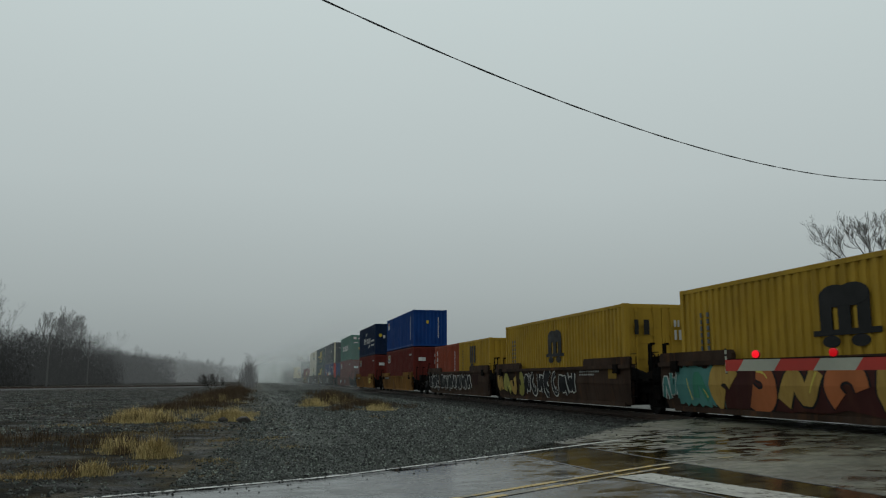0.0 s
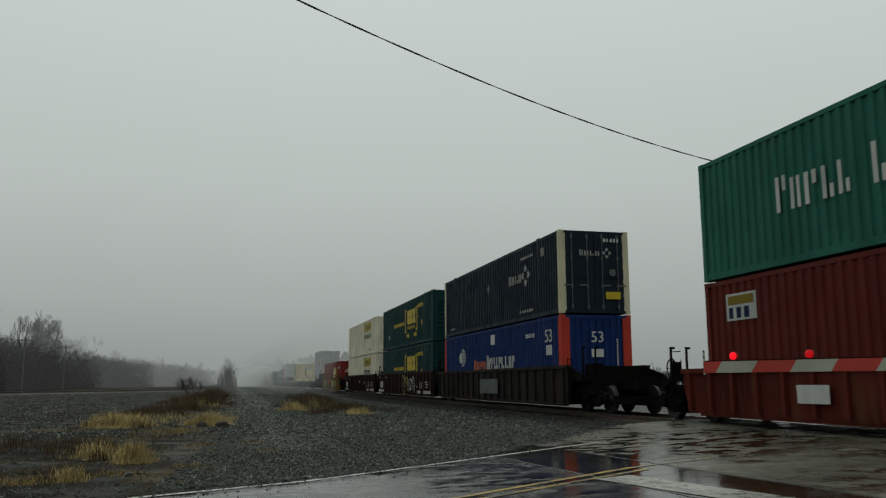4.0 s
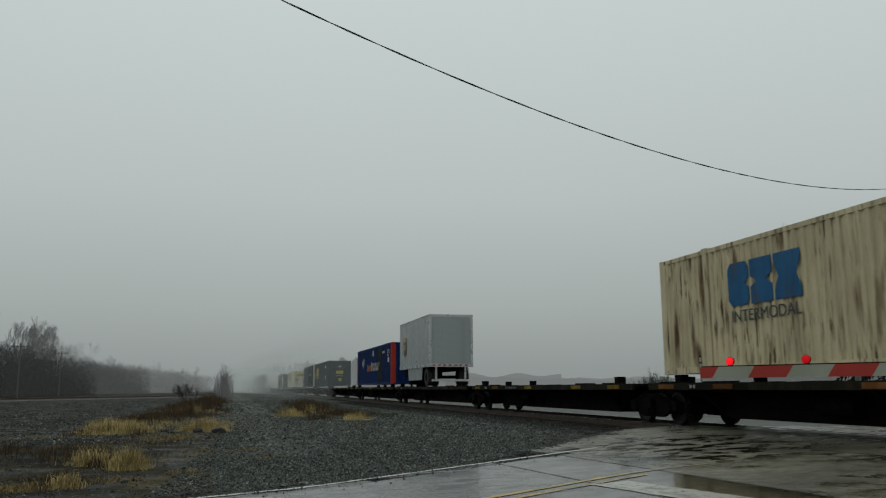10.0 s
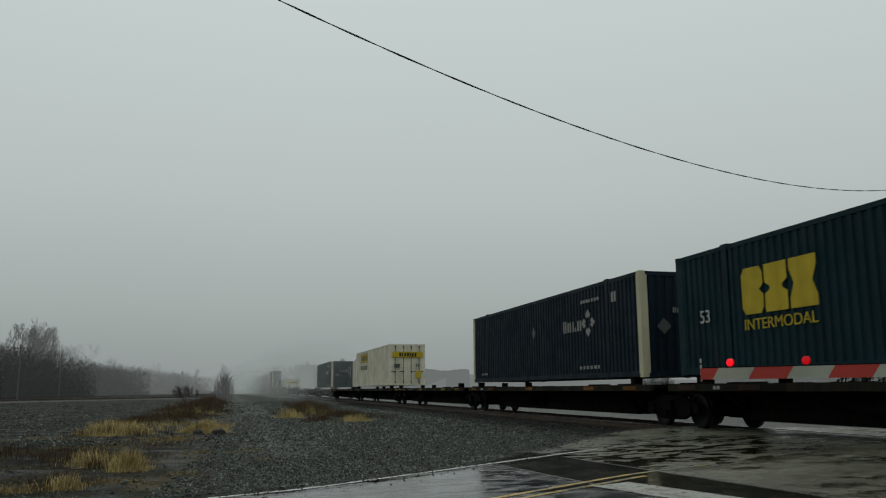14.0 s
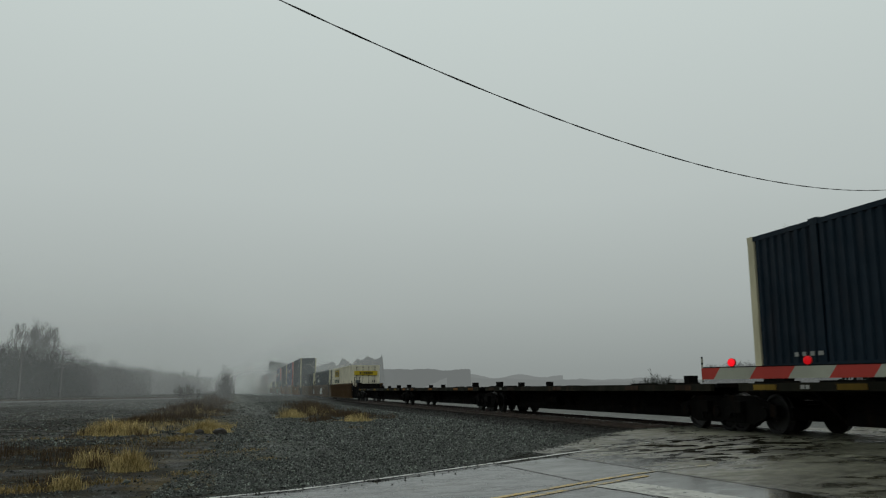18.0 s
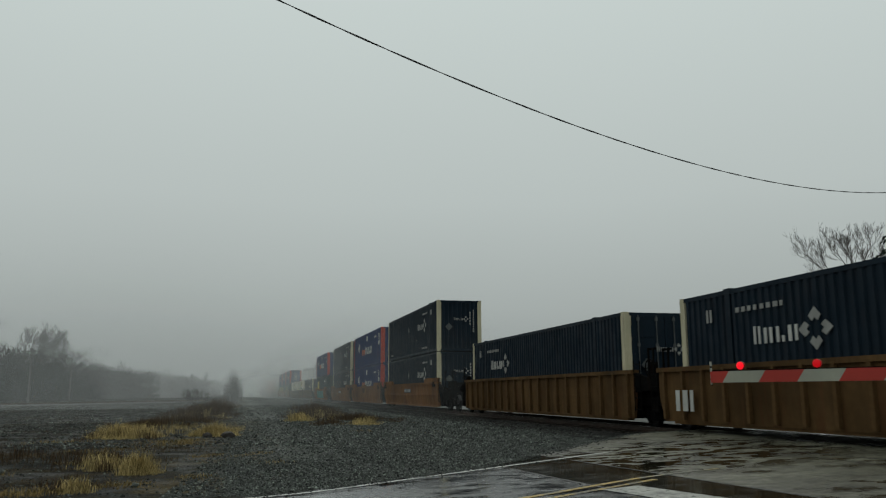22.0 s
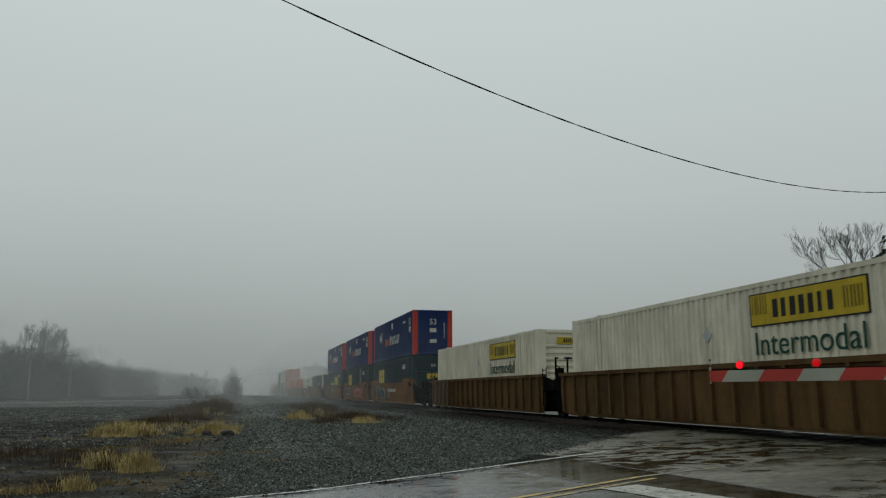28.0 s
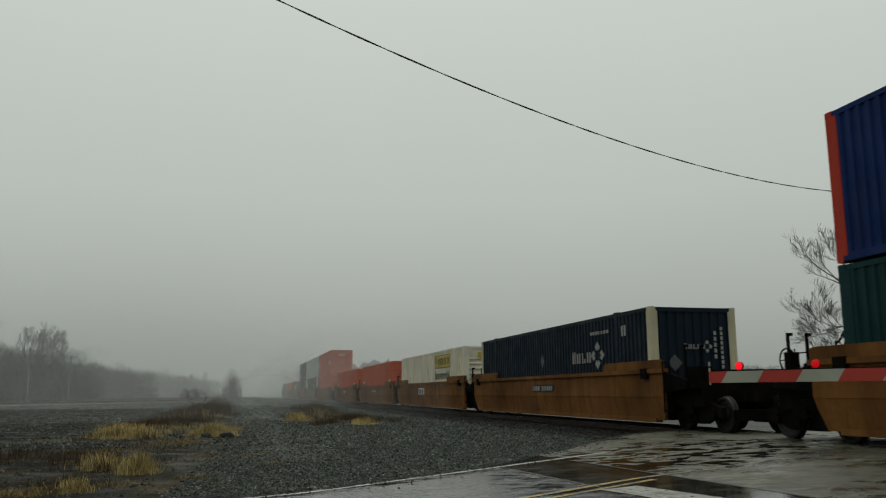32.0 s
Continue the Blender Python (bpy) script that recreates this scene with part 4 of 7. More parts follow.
def well_car(u_mid, half, top, mat, ribs, near_truck, label, deep=1.35, marks=()):
    """One well of a stack car: two deep side beams, floor, end decks, and its trucks."""
    car = thing("well_car", pose(0, 0, 0), label, "railway car", "well cars of the train")
    low = 0.24

    def side(bm):
        # an upright upper plate; the lower one leans in under the car, and is cut back at the trucks
        k = 0.18 if ribs else 0.22
        prism(bm, [(-half, 0.85), (half, 0.85), (half, top), (-half, top)], "x", -1.44, -1.36)
        prism(bm, [(-half, 0.85), (-half + k * 0.3, 0.62), (-half + k, low), (half - k, low), (half - k * 0.3, 0.62), (half, 0.85)], "x", -1.44, -1.36)
        for v in bm.verts:
            v.co.x += (0.03 if ribs else 0.10) * max(0.0, 0.85 - v.co.z) / 0.6
    me = shape(("side_beam", half, top, ribs), side)
    chord = shape(("top_chord", half, top), lambda bm: box(bm, -1.52, -1.30, -half, half, top - 0.09, top + 0.02))
    sill = shape(("bottom_sill", half), lambda bm: box(bm, -1.39, -1.19, -half + 0.6, half - 0.6, low - 0.06, low + 0.06))
    for turn in (0, 180):
        m = pose(0, 0, 0, 0, 0, turn)
        part("side_beam", me, mat, car, at=m)
        part("top_chord", chord, mat, car, at=m)
        part("bottom_sill", sill, mat, car, at=m)
    if not ribs:
        part("fold_strip", shape(("fold_strip", half), lambda bm: box(bm, -1.452, -1.43, -half + 0.3, half - 0.3, 0.84, 0.88)), mat, car)
        latch = shape("side_latch", lambda bm: box(bm, -1.56, -1.47, -0.16, 0.16, -0.2, 0.07))
        for y in (-half + 0.9, half - 0.9):
            part("side_latch", latch, STEEL, car, at=(0, y, top - 0.03))
        for s in (-1, 1):
            part("end_coaming", shape(("end_coaming", top), lambda bm: prism(bm, [(-1.9, 0.0), (1.55, 0.0), (1.55, 0.20), (1.45, 0.24), (-1.8, 0.24), (-1.9, 0.16)], "x", -1.49, -1.38)), mat, car, at=Matrix.Translation((0, s * (half - 1.6), top + 0.015)) @ Matrix.Diagonal((1, s, 1, 1)))
    if ribs:
        def rib(bm):
            prism(bm, [(-0.05, 0.0), (0.05, 0.0), (0.05, top - low - 0.1), (-0.05, top - low - 0.1)], "x", -0.09, 0.0)
        rib_me = shape(("rib", top), rib)
        n = int((2 * half - 0.7) / 0.86)
        for i in range(n + 1):
            y = -half + 0.35 + i * (2 * half - 0.7) / n
            part("rib", rib_me, mat, car, at=(-1.435, y, low + 0.05))
    for y in (-half + 1.2, -half / 2, 0, half / 2, half - 1.2):
        part("floor_beam", shape("floor_beam", lambda bm: box(bm, -1.3, 1.3, -0.25, 0.25, 0.22, 0.33)), STEEL, car, at=(0, y, 0))
    for s in (-1, 1):
        part("bulkhead", shape(("bulkhead", top), lambda bm: box(bm, -1.3, 1.3, -0.04, 0.04, 0.3, top - 0.3)), STEEL, car, at=(0, s * (half - 0.35), 0))
    for s in (-1, 1):
        end_platform(car, mat, s, half, top, deep)
    bogie_parts(car, half + 0.75)
    if near_truck:
        bogie_parts(car, -half - 0.75)
    # side markings: bars in metres from the far end of the side beam
    for kind, a0, a1, z0, z1, colour, count in marks:
        x = -1.452 - (0.09 if ribs else 0)
        if kind == "bars":
            bars(car, "side", x - 0.01, half - a0, half - a1, z0, z1, colour, count)
        elif kind == "panel":
            bars(car, "side", x, half - a0, half - a1, z0, z1, colour, 1, "stencil_panel")
        elif kind == "word":
            written(car, count, "side", x - 0.02, half - a0, half - a1, z0, z1, colour)
        elif kind == "graf":
            graffiti(car, x - 0.012, half - a1, half - a0, z0, z1, colour, count[0], count[1], count[2], 0.03 if ribs else 0.10)
    return on_train(car, u_mid, 0)


CARORANGE_P = car_paint("car_orange", (0.225, 0.097, 0.029), 0.5)
TAN_P = car_paint("car_tan", (0.235, 0.112, 0.024), 0.7)
MUD_P = car_paint("mud_tan", (0.19, 0.098, 0.033), 0.8)
RUSTBROWN_P = car_paint("dark_brown", (0.035, 0.017, 0.014), 0.3)
TANRIB_P = car_paint("ribbed_tan", (0.135, 0.077, 0.032), 0.6)
REDCAR_P = car_paint("car_red", (0.135, 0.026, 0.018), 0.6)
DARKCAR_P = car_paint("dark_ribbed", (0.028, 0.026, 0.024), 0.4)
REFLECT_P = car_paint("dull_gold", (0.26, 0.165, 0.03), 0.4)
LEDGE_P = car_paint("ledge_black", (0.022, 0.021, 0.014), 0.15)
DULL_P = car_paint("dull_brown", (0.055, 0.034, 0.024), 0.5)

L_SMOOTH = "weathered orange smooth-sided well car with dirty stencils"
L_RIB = "rusty tan ribbed-sided well car"
L_BROWN = "dark brown ribbed-sided well car with white stencils"
L_GRAF = "dull brown well car covered with sprayed graffiti"
num = [("panel", 7.9, 10.1, 0.98, 1.24, BLACK, 1), ("bars", 8.0, 8.75, 1.03, 1.19, FADED_P, 4), ("bars", 8.95, 10.0, 1.03, 1.19, FADED_P, 6)]
big = [("panel", 7.2, 9.8, 0.9, 1.7, TAN_P, 1), ("bars", 7.6, 9.3, 0.98, 1.42, RUSTBROWN_P, 3), ("word", 1.6, 2.4, 0.55, 0.95, RUSTBROWN_P, "53")]
stencil = [("word", 14.7, 15.35, 0.62, 1.0, FADED_P, "53"), ("panel", 15.6, 17.4, 0.33, 0.5, FADED_P, 1), ("panel", 14.0, 14.9, 0.33, 0.5, FADED_P, 1), ("bars", 16.1, 16.9, 0.95, 1.02, FADED_P, 6), ("bars", 16.1, 16.9, 0.82, 0.88, FADED_P, 6), ("bars", 16.1, 16.9, 0.68, 0.74, FADED_P, 5), ("bars", 13.6, 14.1, 0.7, 0.76, FADED_P, 5), ("bars", 12.6, 13.0, 0.9, 1.05, FADED_P, 3), ("bars", 9.8, 10.2, 0.95, 1.15, FADED_P, 2), ("bars", 1.2, 2.4, 0.62, 1.05, WHITE, 4), ("panel", 0.5, 2.6, 0.33, 0.5, FADED_P, 1), ("bars", 0.6, 1.4, 1.3, 1.36, FADED_P, 7), ("bars", 3.2, 3.9, 1.3, 1.36, FADED_P, 7)]


def block(seed, c0, c1, ground, y0, y1, n):
    return ("graf", y0, y1, 0.3, 1.36, (c0, c1), (n, seed, ground))


WELLS = [
    (13.5, 6.9, 1.40, DULL_P, False, True, L_GRAF, [block(11, 3, 0, None, 0.1, 0.9, 2), block(21, (3, 6), 3, 3, 0.9, 3.0, 3), block(1, (8, 2, 8, 2, 8), 1, 9, 2.4, 9.2, 5), block(31, (6, 3), 1, 3, 8.6, 10.8, 3), block(41, (1, 9), 0, None, 10.8, 13.4, 4)]),
    (29.1, 6.9, 1.38, DULL_P, False, False, L_GRAF, [block(2, (4, 8), 1, None, 0.2, 4.0, 4), block(12, 1, 0, None, 4.0, 9.5, 7), ("bars", 9.9, 11.6, 1.2, 1.25, FADED_P, 9), ("bars", 9.9, 11.2, 1.1, 1.15, FADED_P, 7), ("panel", 12.2, 12.8, 1.0, 1.3, REFLECT_P, 1)]),
    (44.1, 6.9, 1.38, DULL_P, False, False, L_GRAF, [block(3, 1, 0, None, 0.2, 10.5, 10), ("panel", 10.8, 11.8, 0.7, 1.2, RUSTBROWN_P, 1)]),
    (63.7, 6.9, 1.22, TAN_P, False, True, "weathered tan smooth-sided well car with dirty stencils", [("panel", 1.6, 3.6, 0.98, 1.22, BLACK, 1), ("bars", 1.7, 2.35, 1.03, 1.17, FADED_P, 4), ("bars", 2.6, 3.5, 1.03, 1.17, FADED_P, 5), ("panel", 9.5, 10.2, 1.0, 1.2, REFLECT_P, 1)]),
    (83.1, 6.9, 1.22, TAN_P, False, True, "weathered tan smooth-sided well car with dirty stencils", [("panel", 1.6, 3.6, 0.98, 1.22, BLACK, 1), ("bars", 1.7, 2.35, 1.03, 1.17, FADED_P, 4), ("bars", 2.6, 3.5, 1.03, 1.17, FADED_P, 5), ("panel", 10.4, 11.6, 0.6, 1.1, YELLOW, 1)]),
    (103.6, 6.9, 1.25, REDCAR_P, True, True, "faded red ribbed-sided well car with small stencils", [("panel", 9.3, 10.2, 0.5, 0.95, GREYL, 1), ("panel", 4.3, 5.2, 0.55, 0.9, WHITE, 1)]),
    (126.6, 8.9, 1.5, DARKCAR_P, True, True, "black ribbed-sided well car with grey grime", [("panel", 8.0, 10.5, 0.5, 1.1, GREYL, 1)]),
    (145.6, 8.9, 1.6, RUSTBROWN_P, True, False, L_BROWN, stencil + [block(4, 1, 5, None, 9.3, 11.4, 2), block(14, 1, 0, None, 11.4, 13.2, 3)]),
    (165.1, 8.9, 1.62, RUSTBROWN_P, True, False, L_BROWN, stencil),
    (188.0, 8.9, 1.62, MUD_P, False, True, "weathered brown smooth-sided well car with sprayed graffiti", [block(5, (1, 6, 4), 4, None, 2.4, 6.4, 4), block(15, (4, 1, 8, 6), 1, None, 8.8, 14.4, 6), block(25, (1, 4), 0, None, 9.6, 12.6, 3), ("bars", 6.7, 8.5, 0.92, 1.30, REDP, 3), ("word", 14.9, 15.5, 0.92, 1.25, RUSTBROWN_P, "53")]),
    (504.4, 8.9, 1.55, TANRIB_P, True, True, L_RIB, []),
    (523.6, 8.9, 1.55, TANRIB_P, True, False, L_RIB, [("bars", 1.0, 2.0, 0.5, 1.0, WHITE, 3), block(6, 0, 0, None, 9.5, 12.0, 3)]),
    (542.8, 8.9, 1.55, TANRIB_P, True, False, L_RIB, []),
    (566.3, 8.9, 1.54, CARORANGE_P, False, True, L_SMOOTH, num), (585.8, 8.9, 1.54, CARORANGE_P, False, False, L_SMOOTH, big),
    (604.8, 8.9, 1.54, CARORANGE_P, False, False, L_SMOOTH, num), (628.2, 8.9, 1.54, CARORANGE_P, False, True, "orange well car with sprayed green and teal shapes", [block(7, 3, 6, 3, 4.5, 13.5, 7)]),
    (651.3, 8.9, 1.55, TANRIB_P, True, True, L_RIB, []), (670.8, 8.9, 1.55, TANRIB_P, True, False, L_RIB, []), (690.3, 8.9, 1.55, TANRIB_P, True, False, L_RIB, []),
    (713.4, 8.9, 1.54, CARORANGE_P, False, True, "orange well car with black and white sprayed shapes", [block(8, 1, 0, None, 2.3, 7.2, 4), ("bars", 9.0, 11.6, 0.95, 1.15, WHITE, 10), block(13, 1, 0, None, 8.0, 8.8, 1)]),
    (732.6, 8.9, 1.54, CARORANGE_P, False, False, "orange well car with pale sprayed shapes", [block(9, 1, 0, None, 2.0, 6.0, 4), block(16, 7, 0, None, 8.0, 14.2, 6)]),
    (751.6, 8.9, 1.54, CARORANGE_P, False, False, L_SMOOTH, num), (775.1, 8.9, 1.54, CARORANGE_P, False, True, L_SMOOTH, num), (794.5, 8.9, 1.54, CARORANGE_P, False, False, L_SMOOTH, [("panel", 7.0, 8.6, 0.85, 1.25, WHITE, 1), ("bars", 7.1, 8.5, 0.92, 1.18, BLACK, 3)]),
    (813.7, 8.9, 1.54, CARORANGE_P, False, False, L_SMOOTH, num), (833.4, 8.9, 1.54, CARORANGE_P, False, True, L_SMOOTH, num), (856.4, 8.9, 1.54, CARORANGE_P, False, True, L_SMOOTH, []), (875.9, 8.9, 1.54, CARORANGE_P, False, False, L_SMOOTH, []),
    (895.4, 8.9, 1.54, CARORANGE_P, False, False, L_SMOOTH, []), (918.9, 8.9, 1.54, CARORANGE_P, False, True, L_SMOOTH, []), (938.4, 8.9, 1.54, CARORANGE_P, False, False, L_SMOOTH, []), (957.9, 8.9, 1.54, CARORANGE_P, False, False, L_SMOOTH, []),
]
for u, half, top, mat, ribs, truck, label, marks in WELLS:
    well_car(u, half, top, mat, ribs, truck, label, marks=marks)


def spine_car(u0, u1, hitch=None, patch=None, near_truck=False):
    """A platform of an articulated spine car, between two trucks: deep beam, arms, end decks."""
    mid, half = (u0 + u1) / 2, (u1 - u0) / 2
    car = thing("spine_car", pose(0, 0, 0), "black steel spine car platform with short side arms", "railway car", "spine cars of the train")

    def beam(bm):
        prism(bm, [(-half, 0.78), (-half + 1.9, 0.72), (-half + 2.7, 0.24), (half - 2.7, 0.24), (half - 1.9, 0.72), (half, 0.78), (half, 1.04), (-half, 1.04)], "x", -0.62, 0.62)
        box(bm, -1.28, 1.28, -half + 0.2, half - 0.2, 0.98, 1.05)
    part("centre_beam", shape(("centre_beam", round(half, 2)), beam), STEEL, car)

    def arm(bm):
        prism(bm, [(-1.33, 0.90), (-0.5, 0.72), (0.5, 0.72), (1.33, 0.90), (1.33, 1.07), (-1.33, 1.07)], "y", -0.35, 0.35)
        box(bm, -1.36, -1.30, -0.7, 0.7, 0.90, 1.10)
        box(bm, 1.30, 1.36, -0.7, 0.7, 0.90, 1.10)
    arm_me = shape("side_arm", arm)
    for y in (-half + 1.6, -half + 3.6, half - 3.6, half - 1.6):
        part("side_arm", arm_me, STEEL, car, at=(0, y, 0))

    for y in (-half + 1.6, half - 1.6):
        for x in (-1.12, 1.12):
            part("pedestal", shape("pedestal", lambda bm: box(bm, -0.12, 0.12, -0.12, 0.12, 1.06, DECK)), STEEL, car, at=(x, y, 0))

    part("side_ledge", shape(("side_ledge", round(half, 2)), lambda bm: box(bm, -1.38, -1.28, -half + 0.35, half - 0.35, 0.90, 1.065)), LEDGE_P, car)
    part("side_ledge", CACHE[("side_ledge", round(half, 2))], LEDGE_P, car, at=pose(0, 0, 0, 0, 0, 180))
    for y in (-half + 2.6, 0.8, half - 2.6):
        part("gusset", shape("gusset", lambda bm: prism(bm, [(-1.30, 0.90), (-0.6, 0.34), (-0.6, 0.90)], "y", -0.05, 0.05)), STEEL, car, at=(0, y, 0))
    part("brake_pipe", shape(("brake_pipe", round(half, 2)), lambda bm: tube(bm, (-0.62, -half + 3, 0.5), (-0.62, half - 3, 0.5), 0.03, 0.03, 6)), STEEL, car)
    part("air_tank", shape("air_tank", lambda bm: tube(bm, (-0.75, -0.5, 0.6), (-0.75, 0.5, 0.6), 0.2, 0.2, 12)), STEEL, car, at=(0, 2.2, 0))
    for a0 in (0.9, 3.4, 2 * half * 0.45, 2 * half - 4.6, 2 * half - 1.9):
        bars(car, "side", -1.395, half - a0, half - a0 - 0.75, 0.925, 1.035, patch or YELLOW, 1, "reflector_panel")
    if patch is REFLECT_P:
        bars(car, "side", -1.395, half - 5.2, half - 6.5, 0.94, 1.02, GREYL, 10)
    bars(car, "side", -1.395, half - 2.4, half - 2.7, 0.94, 1.02, FADED_P, 2)
    if hitch is not None:
        def post(bm):
            prism(bm, [(-0.45, 1.07), (-0.25, 1.07), (0.05, 1.75), (0.05, 1.95), (-0.12, 1.95)], "x", -0.3, -0.18)
            prism(bm, [(-0.45, 1.07), (-0.25, 1.07), (0.05, 1.75), (0.05, 1.95), (-0.12, 1.95)], "x", 0.18, 0.3)
            prism(bm, [(0.5, 1.07), (0.62, 1.07), (0.1, 1.8), (0.0, 1.75)], "x", -0.25, 0.25)
            box(bm, -0.5, 0.5, -0.45, 0.4, 1.93, 2.07)
        part("trailer_hitch", shape("trailer_hitch", post), STEEL, car, "raised black trailer hitch", at=(0, hitch - mid, 0))
    bogie_parts(car, half + 0.1)
    if near_truck:
        bogie_parts(car, -half + 1.0)
    return on_train(car, mid, 0)


SPINES = [(198.4, 216.8, 215.4), (217.0, 234.4, None), (234.6, 252.4, None), (252.6, 269.0, None), (269.2, 287.4, 285.0), (287.6, 306.2, None), (306.4, 326.2, None), (326.6, 344.9, None), (345.1, 363.1, None),
          (363.3, 381.4, None), (381.6, 400.3, None), (400.5, 417.3, None), (417.5, 435.5, None), (435.9, 454.2, None), (454.6, 472.8, None), (473.0, 491.8, None)]
for k, (u0, u1, hitch) in enumerate(SPINES):
    spine_car(u0, u1, hitch, (REFLECT_P, DULL_P, CARORANGE_P)[k % 3], k in (0, 7, 13, 14))


# ---- road trailers on the spine cars ----
TRAILER_P = material("trailer_grey", (0.36, 0.39, 0.40), 0.38, 0.1, 0.85, 0.8, 12, 0.04, 0.3, 0.03)
TRIM_P = material("trailer_trim", (0.55, 0.56, 0.56), 0.3, 0.5, 0.8, 1, 15, 0.05)
GOLD_P = material("shield_gold", (0.42, 0.26, 0.07), 0.4, 0, 0.85, 1, 15, 0.03)
SHIELD_P = material("shield_brown", (0.035, 0.018, 0.010), 0.4, 0, 0.85, 1, 15, 0.03)


def trailer(u_near, u_far, doors_near, shield_at):
    """A short grey box trailer. doors_near: its roll door and axle face the near end."""
    length = u_far - u_near
    hl, hw = length / 2, 1.27
    t = thing("box_trailer", pose(0, 0, 0), "short smooth grey box trailer with a brown shield", "trailer", "trailers on the train")
    z0, z1 = 2.22, 5.11

    def shell(bm):
        box(bm, -hw, hw, -hl, hl, z0, z1)
        bevelled(bm, 0.05, 2)
    part("shell", shape(("shell", round(length, 2)), shell), TRAILER_P, t)

    for nm, lo, hi in (("bottom_rail", z0 - 0.06, z0 + 0.10), ("belt_rail", z1 - 0.33, z1 - 0.30), ("top_rail", z1 - 0.03, z1 + 0.01)):
        for x in (-hw - 0.02, hw - 0.06):
            part(nm, shape((nm, "trailer", round(length, 2)), lambda bm: box(bm, 0, 0.08, -hl, hl, lo, hi)), TRIM_P, t, at=(x, 0, 0))

    def ends(bm):
        for x in (-hw - 0.02, hw - 0.12):
            box(bm, x, x + 0.14, -hl - 0.02, -hl + 0.12, z0 - 0.06, z1 + 0.01)
        box(bm, -hw, hw, -hl - 0.02, -hl + 0.1, z1 - 0.14, z1 + 0.01)
        box(bm, -hw, hw, -hl - 0.02, -hl + 0.1, z0 - 0.06, z0 + 0.12)
    part("end_frame", shape(("trailer_end", round(length, 2)), ends), TRIM_P, t)

    def bolts(bm):
        for i in range(int(length / 0.35)):
            y = -hl + 0.2 + i * 0.35
            box(bm, -hw - 0.035, -hw - 0.015, y, y + 0.06, z0 - 0.03, z0 + 0.03)
    part("rivet_row", shape(("rivets", round(length, 2)), bolts), WHITE, t)
    if doors_near:
        door = part("roll_door", shape("roll_door", lambda bm: box(bm, -1.10, 1.10, -0.004, 0.0, z0 + 0.12, z1 - 0.15)), TRAILER_P, t, at=(0, -hl, 0))
        slat = shape("door_slat", lambda bm: box(bm, -1.08, 1.08, -0.014, -0.004, 0.0, 0.415))
        for k in range(6):
            part("door_slat", slat, TRAILER_P, door, at=(0, 0, z0 + 0.14 + k * 0.42))
        part("bumper", shape("bumper", lambda bm: [box(bm, -1.1, 1.1, 0, 0.1, 1.35, 1.47), box(bm, -0.9, -0.8, 0, 0.1, 1.35, z0), box(bm, 0.8, 0.9, 0, 0.1, 1.35, z0)]), TRIM_P, t, at=(0, -hl + 0.1, 0))
        bars(t, "end", -hl - 0.05, -1.1, 1.1, z0 + 0.0, z0 + 0.07, REDP, 7, "reflector_strip")
    else:
        bars(t, "end", -hl - 0.03, -0.2, 0.3, z1 - 0.42, z1 - 0.25, GREYL, 5)
        bars(t, "end", -hl - 0.03, -0.9, -0.62, z0 + 0.25, z0 + 0.75, WHITE, 1, "paper_sheet")
        bars(t, "end", -hl - 0.03, 0.72, 1.02, z0 + 0.2, z0 + 0.7, BLACK, 1, "connection_box")
    axle = -hl + 1.1 if doors_near else hl - 1.1

    w = part("axle", shape("trailer_axle", lambda bm: tube(bm, (-1.1, 0, 0), (1.1, 0, 0), 0.09, 0.09, 8)), STEEL, t, at=(0, axle, 1.6))
    for x in (-1.2, -0.92, 0.66, 0.94):
        part("tyre", shape("trailer_tyre", lambda bm: tube(bm, (0, 0, 0), (0.25, 0, 0), 0.5, 0.5, 20)), RUBBER, w, at=(x, 0, 0))
    part("rim", shape("trailer_rims", lambda bm: tube(bm, (-1.205, 0, 0), (-1.19, 0, 0), 0.26, 0.22, 16)), STEEL, w)
    s = 1 if doors_near else -1
    skirt = (-hl + 2.0, hl - 2.4) if doors_near else (-hl + 2.6, hl - 2.0)
    part("skirt", shape(("skirt", doors_near, round(length, 2)), lambda bm: prism(bm, [(skirt[0], z0), (skirt[0] + 0.25, 1.45), (skirt[1] - 0.25, 1.45), (skirt[1], z0)], "x", -1.22, -1.18)), TRAILER_P, t)
    part("underframe", shape(("underframe", round(length, 2)), lambda bm: [box(bm, x, x + 0.12, -hl + 0.3, hl - 0.3, z0 - 0.3, z0 - 0.02) for x in (-0.5, 0.38)] + [box(bm, -1.1, 1.1, -hl + 0.5 + i * 0.9, -hl + 0.6 + i * 0.9, z0 - 0.16, z0 - 0.02) for i in range(int((length - 0.8) / 0.9))]), STEEL, t)

    part("gear_box", shape("gear_box", lambda bm: [box(bm, -1.05, 1.05, -0.75, 0.75, 1.62, z0 - 0.02), box(bm, -0.9, 0.9, -0.45, 0.45, 1.2, 1.62)]), STEEL, t, at=(0, s * (hl - 1.5), 0))

    def leg(bm):
        tube(bm, (0, 0, 1.12), (0, 0, z0 - 0.1), 0.06, 0.06, 8)
        box(bm, -0.12, 0.12, -0.12, 0.12, 1.08, 1.14)
    gear = s * (hl - 1.3)
